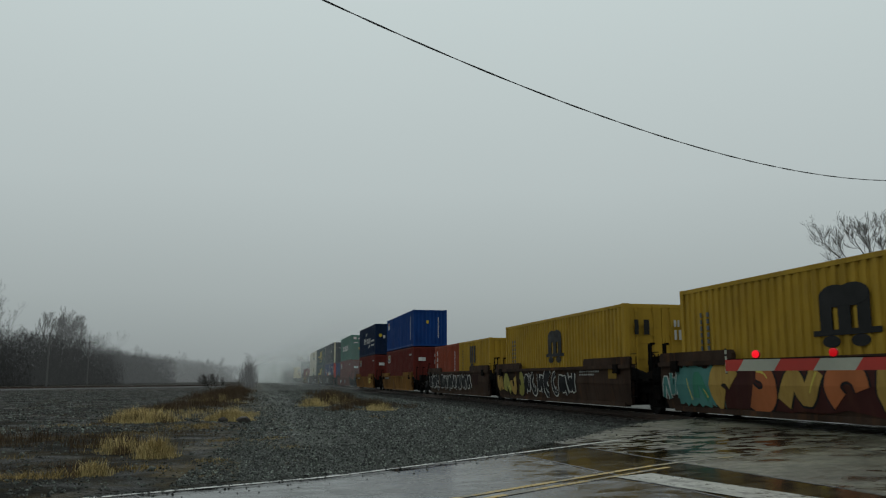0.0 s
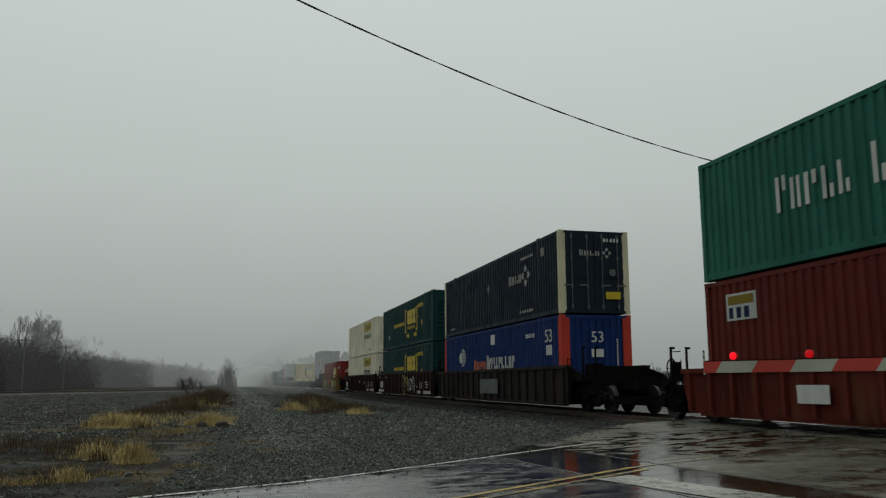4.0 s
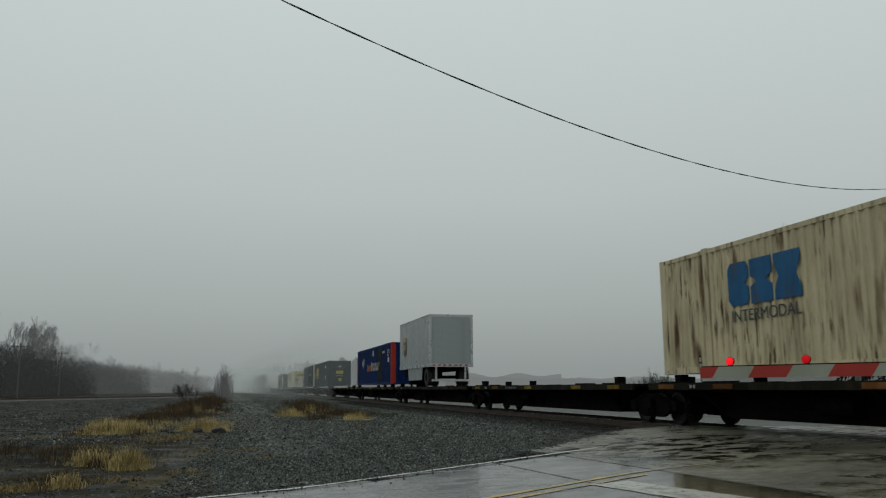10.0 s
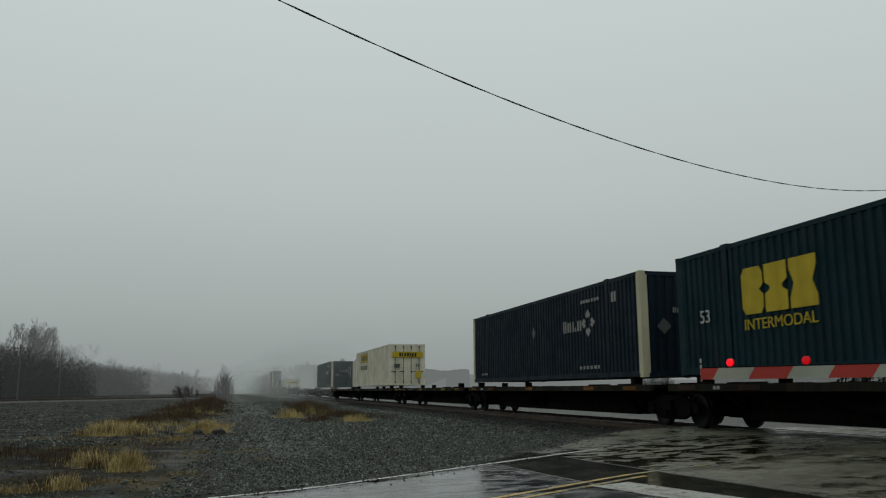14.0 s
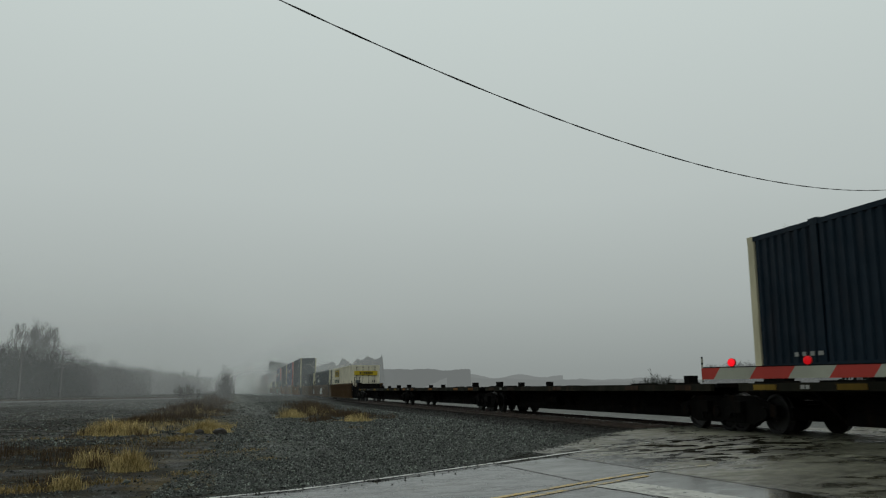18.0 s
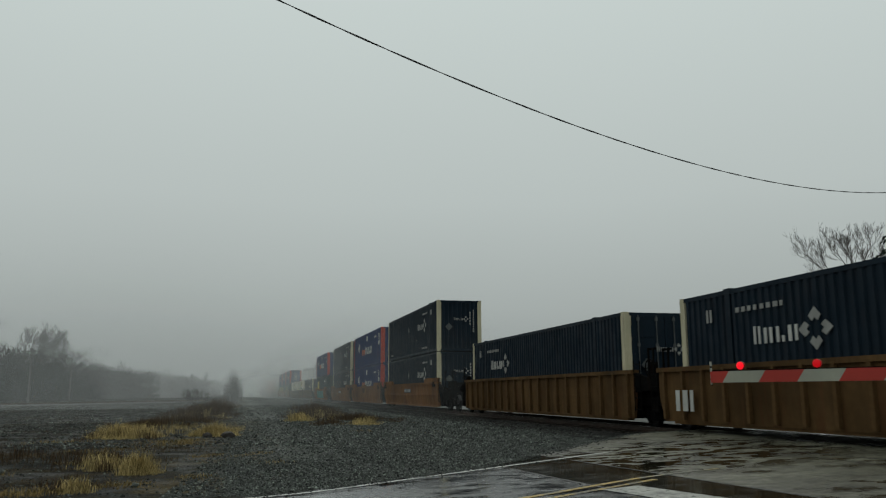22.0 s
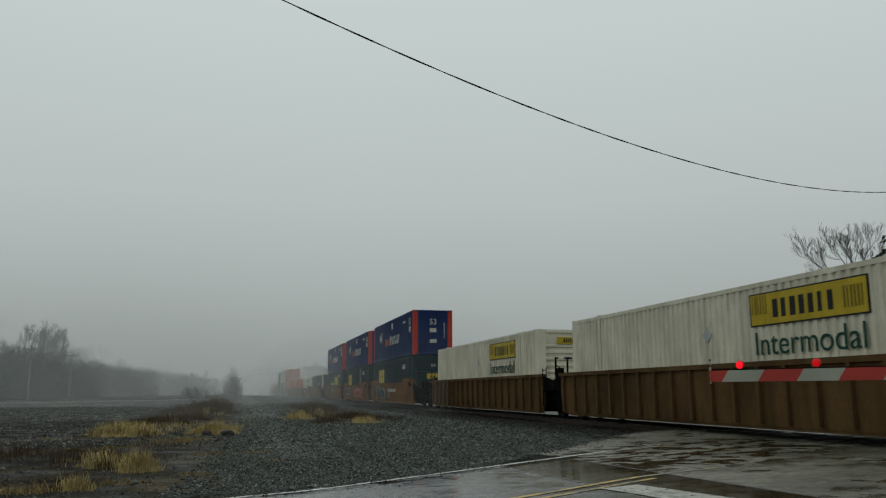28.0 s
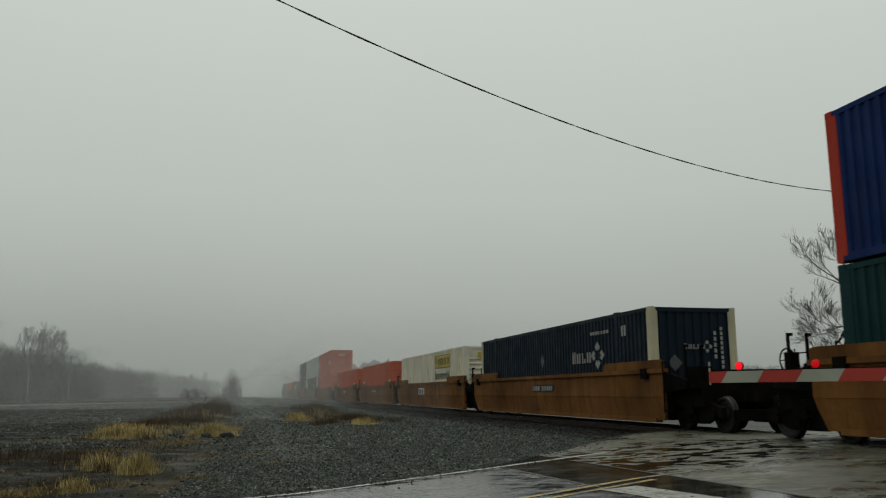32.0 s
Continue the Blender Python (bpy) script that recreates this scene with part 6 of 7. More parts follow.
ROADMAT = road_material("wet_apron_concrete", ((0.084, 0.082, 0.059), (0.136, 0.133, 0.097), (0.188, 0.184, 0.136)), 0.53, (0.40, 0.65), (0.16, 0.14, 0.09), 0.16, 0.2, (12.9, 8.2, 5.0, 3.0))
paved("road", [-60, -20, -8, -3, 0, 2, 4, 5, 6, 7, 8, 9, JOINT_NEAR], road_material("wet_road_asphalt", ((0.034, 0.034, 0.034), (0.050, 0.050, 0.049), (0.075, 0.074, 0.071)), 0.46, (0.13, 0.30), (0.5, 0.48, 0.44), 0.42, 0.12), "wet grey asphalt road leading to a level crossing")
paved("asphalt_strip", [JOINT_NEAR, 10.3, 10.8, JOINT_FAR], road_material("smooth_wet_asphalt", ((0.020, 0.018, 0.011), (0.028, 0.025, 0.016), (0.042, 0.038, 0.025)), 0.48, (0.06, 0.17), (0.6, 0.6, 0.55), 0.22, 0.06), "smooth dark brown wet asphalt patch across the road")
paved("crossing_apron", [JOINT_FAR, 11.9, 12.55, 13.4, 14.34, 15.2, 15.9, 16.6, 17.28, 18.6], ROADMAT, "stained pale concrete apron at the level crossing")
MATS["road"] = ROADMAT


def crossing():
    """Concrete panels between and beside the rails, and the road beyond."""
    c = thing("level_crossing", pose(0, 0, 0), "concrete crossing panels between the rails, wet and worn", "level crossing", kind="structure")
    for x0, x1 in ((10.0, 11.17), (11.34, 12.66), (12.84, 14.0)):
        for j in range(7):
            bm = bmesh.new()
            y0 = 1.0 + j * 2.5
            box(bm, x0, x1, y0 + 0.01, y0 + 2.49, -0.3, -0.012 + 0.004 * (j % 2))
            part("crossing_panel", bm, ROADMAT, c)
    bm = bmesh.new()
    rows = []
    for x in (14.0, 16, 20, 26, 36, 60, 120):
        mid = (x - 4.0) * 0.465 / 0.885 + 7.2
        rows.append([bm.verts.new((x, mid + o, road_height(x) if x < 25 else -0.24)) for o in (-4.5, 0, 5.2)])
    for a, b in zip(rows, rows[1:]):
        for i in range(2):
            bm.faces.new((a[i], b[i], b[i + 1], a[i + 1]))
    bmesh.ops.recalc_face_normals(bm, faces=bm.faces[:])
    part("road_beyond", bm, ROADMAT, c)


crossing()


def marking(name, pts, width, mat, label):
    """A painted line on the road along (d, n) points."""
    bm = bmesh.new()
    rows = []
    for i, (d, n) in enumerate(pts):
        a, b = pts[max(i - 1, 0)], pts[min(i + 1, len(pts) - 1)]
        t = Vector((b[0] - a[0], b[1] - a[1])).normalized()
        q = Vector((-t.y, t.x)) * width / 2
        rows.append((bm.verts.new(road_point(d + q.x, n + q.y, 0.006)), bm.verts.new(road_point(d - q.x, n - q.y, 0.006))))
    for a, b in zip(rows, rows[1:]):
        bm.faces.new((a[0], a[1], b[1], b[0]))
    return tagged(part(name, bm, mat, None), label, "road marking", kind="structure")




def worn_line(name, color, under, wear):
    """Road paint rubbed through to the paving in frayed spots."""
    m = material(name, color, 0.35, 0, 0.7, 4, 40, 0.1, spec=0.3)
    n, l = m.node_tree.nodes, m.node_tree.links
    b = n["Principled BSDF"]
    tc, nz, ed, mx = n.new("ShaderNodeTexCoord"), n.new("ShaderNodeTexNoise"), n.new("ShaderNodeMapRange"), n.new("ShaderNodeMix")
    nz.inputs["Scale"].default_value, nz.inputs["Detail"].default_value, nz.inputs["Roughness"].default_value = 3.2, 10, 0.72
    l.new(tc.outputs["Object"], nz.inputs["Vector"])
    ed.inputs["From Min"].default_value, ed.inputs["From Max"].default_value = wear - 0.03, wear + 0.03
    ed.inputs["To Min"].default_value, ed.inputs["To Max"].default_value = 1.0, 0.0
    l.new(nz.outputs["Fac"], ed.inputs["Value"])
    mx.data_type = "RGBA"
    l.new(ed.outputs[0], mx.inputs[0])
    l.new(b.inputs["Base Color"].links[0].from_socket, mx.inputs[6])
    mx.inputs[7].default_value = rgb(under)
    l.new(mx.outputs[2], b.inputs["Base Color"])
    return m


LINEW = worn_line("worn_white_line", (0.50, 0.50, 0.47), (0.07, 0.07, 0.068), 0.43)
LINEY = worn_line("worn_yellow_line", (0.42, 0.27, 0.03), (0.075, 0.065, 0.035), 0.47)
steps = [i * 0.5 for i in range(-20, 35)]
marking("edge_line", [(d, 9.66) for d in steps if d < 12.6], 0.11, LINEW, "worn white edge line along the wet road")
marking("edge_line_worn", [(d, 9.62) for d in steps if 12.7 < d < 15.5], 0.07, worn_line("faint_white_line", (0.34, 0.33, 0.30), (0.15, 0.145, 0.115), 0.52), "faint worn white edge line near the crossing")
for off in (6.57, 6.84):
    marking("centre_line", [(d, off - 0.02 * max(0, d - 9)) for d in steps if d < 9.6], 0.10, LINEY, "worn double yellow centre line on the wet road")
marking("centre_line_faded", [(9.5, 6.83), (10.0, 6.76), (10.5, 6.66), (11.0, 6.5)], 0.09, worn_line("faded_yellow_line", (0.32, 0.25, 0.09), (0.15, 0.145, 0.11), 0.56), "faded end of the yellow centre line at the crossing")
marking("stop_line", [(8.58 - 0.068 * k, 6.45 - 0.25 * k) for k in range(13)], 0.56, worn_line("worn_stop_line", (0.36, 0.36, 0.32), (0.10, 0.10, 0.085), 0.47), "broad worn white stop line across the lane")


def cracks():
    """Tar-filled joints and cracks of the slabs."""
    bm = bmesh.new()
    rnd = random.Random(12)
    def slanted(c, n0, n1):
        return (c + SLANT * (n0 - 9.8), n0, c + SLANT * (n1 - 9.8), n1)
    for d0, n0, d1, n1 in (slanted(JOINT_NEAR, 9.8, 1.0), slanted(JOINT_FAR, 9.4, 1.0), (15.6, 11.2, 14.6, 9.2), (13.6, 7.1, 12.0, 3.9), slanted(15.1, 10.6, 4.0), (3.6, 9.6, 2.2, 2.5), (10.9, 7.3, 14.9, 7.9), (12.2, 10.2, 13.4, 8.2)):
        k = 26
        prev = None
        off = 0.0
        for i in range(k + 1):
            t = i / k
            off += (rnd.random() - 0.5) * 0.08
            d, n = d0 + (d1 - d0) * t + off * (1 if abs(d1 - d0) < 2 else 0.2), n0 + (n1 - n0) * t + off * (0 if abs(d1 - d0) < 2 else 0.8)
            w = 0.012 + 0.022 * rnd.random()
            cur = (bm.verts.new(road_point(d - w, n - w * 0.5, 0.004)), bm.verts.new(road_point(d + w, n + w * 0.5, 0.004)))
            if prev:
                bm.faces.new((prev[0], prev[1], cur[1], cur[0]))
            prev = cur
    bmesh.ops.recalc_face_normals(bm, faces=bm.faces[:])
    tagged(part("road_cracks", bm, material("tar_crack", (0.02, 0.02, 0.02), 0.5, 0, 0.7, 5, 30, 0.1), None), "dark cracks and tarred joints in the road", "road marking", kind="structure")


cracks()

def haze_glow_material(name, color, haze_glow):
    """Twigs of the distance: their own dull colour, plus pale mist painted on as a glow."""
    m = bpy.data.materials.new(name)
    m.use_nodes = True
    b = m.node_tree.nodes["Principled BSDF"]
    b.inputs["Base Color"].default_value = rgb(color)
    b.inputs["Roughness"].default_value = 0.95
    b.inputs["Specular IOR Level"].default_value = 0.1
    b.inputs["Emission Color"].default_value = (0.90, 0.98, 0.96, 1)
    b.inputs["Emission Strength"].default_value = haze_glow
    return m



# ---- dry grass, weeds, bushes, stones ----
STRAW = material("dry_straw", (0.57, 0.44, 0.195), 0.9, 0, 0.45, 1.6, 30, 0, island=0.65, spec=0.1)
WEED = material("brown_weed", (0.090, 0.060, 0.035), 0.9, 0, 0.6, 1.2, 30, 0, island=0.5, spec=0.1)
TWIG = material("dark_twig", (0.045, 0.038, 0.033), 0.85, 0, 0.7, 1.5, 30, 0)


def blades(name, patches, mat, label, seed, width=0.008, lean=0.35, head=0.0, tall=0.08):
    """Thin bent blades in tufts: (x, y, rx, ry, height, count). Tufts differ in height and thin out to a patch's rim."""
    rng = np.random.default_rng(seed)
    verts, faces = [], []
    for x0, y0, rx, ry, h0, count in patches:
        tufts = []
        for _ in range(max(3, count // 26)):
            e, a = rng.random() ** 0.75 * 1.5, rng.random() * 6.28
            tufts.append((e * math.cos(a), e * math.sin(a), max(0.22, 1.12 - 0.46 * e * e) * (0.45 + 0.65 * rng.random()), rng.normal(0, 0.25), rng.normal(0, 0.25)))
        for _ in range(count):
            t = tufts[rng.integers(len(tufts))]
            x, y = x0 + rx * t[0] + rng.normal(0, 0.07 + 0.06 * rx), y0 + ry * t[1] + rng.normal(0, 0.07 + 0.06 * ry)
            h = h0 * max(0.12, t[2]) * (0.35 + 0.65 * rng.random())
            if rng.random() < tall:
                h *= 1.3
            a, l = rng.random() * 6.28, lean * h * (0.15 + 0.85 * rng.random())
            dx, dy = math.cos(a) * l + t[3] * h * lean, math.sin(a) * l + t[4] * h * lean
            wx, wy = math.cos(a + 1.57) * width, math.sin(a + 1.57) * width
            z = lot_height(x, y) - 0.02
            mx, my, tx, ty = x + dx * 0.35, y + dy * 0.35, x + dx, y + dy
            k = len(verts)
            hw = 0.8 + head
            verts += [(x - wx, y - wy, z), (x + wx, y + wy, z), (mx + wx * hw, my + wy * hw, z + h * 0.62), (mx - wx * hw, my - wy * hw, z + h * 0.62), (tx, ty, z + h)]
            faces += [(k, k + 1, k + 2, k + 3), (k + 3, k + 2, k + 4)]
    me = bpy.data.meshes.new(name)
    me.from_pydata(verts, [], faces)
    me.materials.append(mat)
    return tagged(new(name, me), label, "grass", kind="stuff")


blades("dry_grass", [(-3.35, 27.2, 0.80, 0.8, 0.50, 7000), (-3.9, 29.0, 0.8, 1.6, 0.45, 800), (-2.9, 29.5, 0.8, 2, 0.42, 500), (-0.80, 27.2, 0.52, 0.5, 0.46, 4600), (-0.6, 30.0, 0.6, 2, 0.42, 500),
                     (-1.62, 15.1, 0.20, 0.32, 0.42, 2600), (-2.3, 16.6, 0.40, 0.6, 0.32, 1300), (-2.7, 17.4, 0.5, 0.5, 0.30, 300), (-2.12, 12.4, 0.13, 0.18, 0.25, 900),
                     (2.65, 40.5, 0.5, 1.4, 0.62, 1000), (3.1, 42, 0.5, 2, 0.5, 350), (4.0, 44, 1.0, 4, 0.6, 420), (-2.4, 47, 1.4, 5, 0.6, 420), (-2.6, 33, 1.2, 2.5, 0.4, 420), (4.8, 33.6, 0.5, 0.8, 0.42, 1000), (5.3, 36, 0.6, 2, 0.38, 250)],
       STRAW, "tufts of dry straw-coloured grass on wet ground", 21, 0.0032, 0.6, 0.5, 0.06)
blades("low_grass", [(-1.6, 23.6, 0.8, 1.4, 0.20, 1300), (-0.5, 18.2, 0.7, 0.7, 0.10, 900), (-0.65, 14.1, 0.35, 0.5, 0.09, 800), (-2.7, 12.3, 0.55, 0.25, 0.15, 900), (-1.6, 12.9, 0.4, 0.3, 0.13, 600), (-3.4, 12.1, 0.5, 0.3, 0.12, 500),
                     (-3.0, 20.6, 1.3, 1.2, 0.13, 600), (-4.4, 15.5, 0.9, 0.8, 0.13, 500), (0.5, 19.0, 0.6, 0.5, 0.08, 400), (-0.2, 22.0, 0.9, 1.2, 0.10, 500), (0.7, 16.6, 0.5, 0.5, 0.07, 300), (3.9, 28.0, 1.0, 1.2, 0.12, 300), (-4.6, 24.8, 1.4, 1.0, 0.16, 500), (6.3, 26.0, 0.8, 1.5, 0.10, 160)],
       material("matted_straw", (0.30, 0.215, 0.085), 0.9, 0, 0.5, 1.6, 30, 0, island=0.6, spec=0.1), "low matted straw-coloured grass on wet earth", 24, 0.0045, 1.1)
blades("brown_weeds", [(-3.6, 36, 1.4, 3, 0.42, 1300), (-2.7, 42, 1.7, 5, 0.45, 3000), (-2.2, 50, 1.7, 6, 0.65, 3600), (-2.7, 61, 1.7, 9, 0.85, 3000), (-2.1, 75, 1.4, 10, 1.0, 2600), (-2.1, 92, 1.5, 10, 1.2, 1800), (4.1, 46, 1.3, 5, 0.65, 3800), (5.2, 38, 1.2, 3.5, 0.45, 2400), (5.0, 60, 1.3, 10, 0.85, 2000), (3.6, 35.0, 1.0, 1.6, 0.35, 700), (6.9, 36.0, 0.6, 2.4, 0.35, 260),
                       (-2.9, 17.6, 1.2, 0.9, 0.42, 620), (-4.2, 18.6, 1.3, 1.2, 0.40, 620), (-2.1, 15.9, 0.5, 0.5, 0.42, 150), (-2.2, 12.7, 0.8, 0.4, 0.30, 110), (-3.2, 26.6, 1.3, 1.0, 0.45, 420), (-5.8, 21, 1.8, 2.0, 0.35, 300)],
       WEED, "dead dark brown weeds standing on the lot", 22, 0.005, 0.35, 0.3)
blades("low_stubble", [(-3.4, 13.2, 2.0, 1.6, 0.08, 2600), (-5.0, 19, 2.6, 3.5, 0.11, 3200), (-2.2, 22, 2.0, 3, 0.11, 1800), (-0.6, 15.5, 1.3, 2.0, 0.06, 700), (-0.2, 20.5, 1.6, 2.5, 0.07, 900)], material("old_stubble", (0.085, 0.055, 0.024), 0.85, 0, 0.6, 1.2, 30, 0, island=0.5), "low matted stubble of last year's grass", 23, 0.006, 0.9)


def limb(out, a, way, length, r, depth, rnd, droop, spread, kids, shrink=(0.55, 0.8)):
    """Grows a bent limb and its twigs into a list of (from, to, radius, radius)."""
    b = a
    n = 3 if depth > 1 else 2
    for i in range(n):
        way = (way + Vector((rnd.uniform(-1, 1), rnd.uniform(-1, 1), rnd.uniform(-0.5, 1) + droop)) * 0.16).normalized()
        c = b + way * length / n
        r2 = r * (1 - 0.28 * (i + 1) / n)
        out.append((b, c, r * (1 - 0.28 * i / n), r2))
        b = c
        if depth > 0 and i >= (1 if depth > 2 else 0):
            for _ in range((kids if i == n - 1 else max(1, kids - 1)) + (1 if depth == 1 else 0)):
                turn = Vector((rnd.uniform(-1, 1), rnd.uniform(-1, 1), rnd.uniform(-0.35, 0.9))).normalized()
                limb(out, b, (way + turn * spread).normalized(), length * rnd.uniform(*shrink), r2 * 0.66, depth - 1, rnd, droop, spread, kids, shrink)


def limbs_mesh(segs, sides, thick=0.0):
    bm = bmesh.new()
    for a, b, r0, r1 in segs:
        tube(bm, a, b, max(r0, thick), max(r1, thick), sides if r0 > 0.03 else 3, False)
    return bm


BARK = material("bare_bark", (0.10, 0.092, 0.082), 0.85, 0, 0.6, 2, 25, 0.3)


def bare_tree(x, y, height, seed, label, lean=(0, 0), thick=0.012, depth=5, spread=0.75, bark=None):
    rnd = random.Random(seed)
    t = thing("bare_tree", pose(x, y, lot_height(x, y) - 0.05), label, "tree")
    trunk, twigs = [], []
    way = Vector((lean[0], lean[1], 1)).normalized()
    a = Vector((0, 0, 0))
    for i in range(5):
        c = a + way * height * 0.085
        trunk.append((a, c, height * 0.021 * (1 - 0.09 * i), height * 0.021 * (1 - 0.09 * (i + 1))))
        a = c
        way = (way + Vector((rnd.uniform(-1, 1), rnd.uniform(-1, 1), 0.5)) * 0.07).normalized()
        if i >= 1:
            for _ in range(2 if i < 4 else 4):
                ang = rnd.uniform(0, math.tau)
                out = Vector((math.cos(ang), math.sin(ang), rnd.uniform(0.1, 0.7)))
                limb(twigs, a, (way * 0.5 + out * 0.8).normalized(), height * rnd.uniform(0.17, 0.25), height * 0.0085, depth - 1, rnd, 0.25, spread, 2)
    part("trunk", limbs_mesh(trunk, 9), bark or BARK, t)
    part("crown", limbs_mesh(twigs, 5, thick), bark or BARK, t, "bare branching twigs")
    return t


def forked_tree(x, y, fork, seed, label):
    """A bare tree with a leaning main limb, an upright crown and long low limbs to the track side."""
    rnd = random.Random(seed)
    t = thing("bare_tree", pose(x, y, lot_height(x, y) - 0.05), label, "tree")
    trunk, crown = [], []
    a = Vector((0, 0, 0))
    for i in range(6):
        c = a + Vector((rnd.uniform(-0.05, 0.05), rnd.uniform(-0.05, 0.05), fork / 6))
        trunk.append((a, c, 0.21 - 0.018 * i, 0.192 - 0.018 * i))
        a = c
    side, deep = Vector((-0.76, 0.65, 0)), Vector((0.65, 0.76, 0))
    for z, reach, away, rise, length, r in ((1.0, 0.80, 0.0, 0.82, 2.0, 0.080), (1.0, 0.35, 0.2, 1.0, 1.9, 0.07), (1.0, 0.05, -0.2, 1.0, 1.75, 0.065), (1.0, -0.5, 0.1, 0.95, 1.5, 0.06), (0.93, 0.2, 0.9, 0.6, 1.5, 0.05), (0.9, -0.9, -0.2, 0.5, 1.4, 0.05),
                                            (0.75, 1.0, 0.1, 0.02, 2.3, 0.060), (0.70, 0.9, -0.4, 0.10, 1.9, 0.05), (0.58, 1.0, 0.2, -0.05, 2.5, 0.060), (0.54, 0.9, -0.2, -0.10, 1.9, 0.045), (0.6, -1.0, 0.3, 0.2, 1.4, 0.04), (0.8, 0.1, -1.0, 0.4, 1.3, 0.04)):
        way = (side * reach + deep * away + Vector((0, 0, rise))).normalized()
        limb(crown, Vector((0, 0, fork * z)), way, length * (0.68 if z > 0.95 else 0.56), r * 0.8, 5, rnd, 0.10, 0.66, 2, (0.58, 0.84))
    part("trunk", limbs_mesh(trunk, 10), BARK, t)
    part("crown", limbs_mesh(crown, 5, 0.0042), BARK, t, "bare branching twigs")
    return t


forked_tree(29.4, 34.05, 6.0, 8, "tall bare winter tree with spreading limbs beyond the crossing")
# the haze over these far trees is a glow mixed into their bark
HAZE_GLOW_BARK = haze_glow_material("haze_glow_bark", (0.045, 0.043, 0.040), 0.062)
bare_tree(-51.0, 219.0, 20.0, 15, "tall bare tree standing above the misty woods", (0.05, 0), 0.020, 5, 0.62, HAZE_GLOW_BARK)
bare_tree(-46.4, 220.5, 17.6, 16, "slender bare tree at the edge of the misty woods", (0.1, 0), 0.020, 5, 0.62, HAZE_GLOW_BARK)


def conifer(x, y, height, seed):
    rnd = random.Random(seed)
    t = thing("spruce_tree", pose(x, y, lot_height(x, y) - 0.05), "dark green spruce with drooping ragged boughs", "tree")
    bm = bmesh.new()
    tube(bm, (0, 0, 0), (0, 0, height), 0.2, 0.02, 8)
    part("trunk", bm, BARK, t)
    bm = bmesh.new()
    for k in range(30):
        for j in range(7):
            # one drooping bough: a spine with hanging twigs on both sides
            a = rnd.uniform(0, math.tau)
            z = height * (0.07 + 0.92 * (k + rnd.uniform(-0.35, 0.35)) / 30)
            r = max(0.2, min(3.0, (height - z) * 0.48 + 0.2)) * rnd.uniform(0.55, 1.12)
            w = Vector((math.cos(a), math.sin(a), 0))
            q = Vector((-w.y, w.x, 0))
            steps = max(4, int(r * 6))
            for s in range(steps):
                f = (s + 0.6) / steps
                p = w * r * f + Vector((0, 0, z + 0.12 * r * math.sin(f * 2.2) - 0.30 * r * f * f))
                for side in (-1, 1, 0):
                    reach = rnd.uniform(0.12, 0.40) * (1.2 - 0.75 * f)
                    tip = p + q * side * reach + w * 0.12 + Vector((0, 0, -rnd.uniform(0.06, 0.30) * (1.4 if side == 0 else 1.0)))
                    bm.faces.new([bm.verts.new(p - w * 0.07), bm.verts.new(p + w * 0.09), bm.verts.new(tip)])
    part("crown", bm, material("spruce_needles", (0.012, 0.019, 0.013), 0.8, 0, 0.6, 2, 20, 0, island=0.4, spec=0.1), t, "dark drooping boughs")
    return t


conifer(28.9, 30.5, 9.8, 3)


def shrub(x, y, height, width, seed, mat, label, count=40, depth=3, spread=0.6, foot=0.25):
    rnd = random.Random(seed)
    t = thing("bare_shrub", pose(x, y, lot_height(x, y) - 0.05), label, "shrub")
    segs = []
    for _ in range(count):
        a = rnd.uniform(0, math.tau)
        base = Vector((math.cos(a), math.sin(a), 0)) * width * foot * rnd.random()
        limb(segs, base, Vector((math.cos(a) * width / height * 0.7, math.sin(a) * width / height * 0.7, 1)).normalized(), height * rnd.uniform(0.35, 0.55), height * 0.012, depth, rnd, 0.1, spread, 2)
    part("crown", limbs_mesh(segs, 4, 0.005 + 0.00006 * y), mat, t)
    return t


shrub(-4.4, 92, 1.9, 3.6, 31, TWIG, "dark bare shrub on the edge of the lot", 9, 3, 0.75, 0.12)


def thicket(x, y, height, width, seed, mat, label, count):
    """Upright wands with short side twigs, close together."""
    rnd = random.Random(seed)
    t = thing("bare_shrub", pose(x, y, lot_height(x, y) - 0.05), label, "shrub")
    segs = []
    for _ in range(count):
        a, q = rnd.uniform(0, math.tau), rnd.random()
        way = Vector((math.cos(a) * q * 0.16, math.sin(a) * q * 0.16, 1)).normalized()
        limb(segs, Vector((math.cos(a), math.sin(a), 0)) * width * 0.5 * q, way, height * (0.9 - 0.45 * q) * rnd.uniform(0.6, 1.0), 0.03, 2, rnd, 0.3, 0.5, 2, (0.16, 0.34))
    part("crown", limbs_mesh(segs, 4, 0.012), mat, t)
    return t


# the mist over this shrub is a glow put into its twigs
thicket(-1.1, 125, 4.4, 2.6, 32, haze_glow_material("bush_twig", (0.05, 0.047, 0.043), 0.05), "upright bare shrub in the mist beside the track", 130)
shrub(22.5, 41.0, 1.75, 1.1, 33, material("shrub_green", (0.035, 0.042, 0.032), 0.85, 0, 0.7, 1.5, 30, 0), "small dense dark shrub beyond the railway", 34, 3)


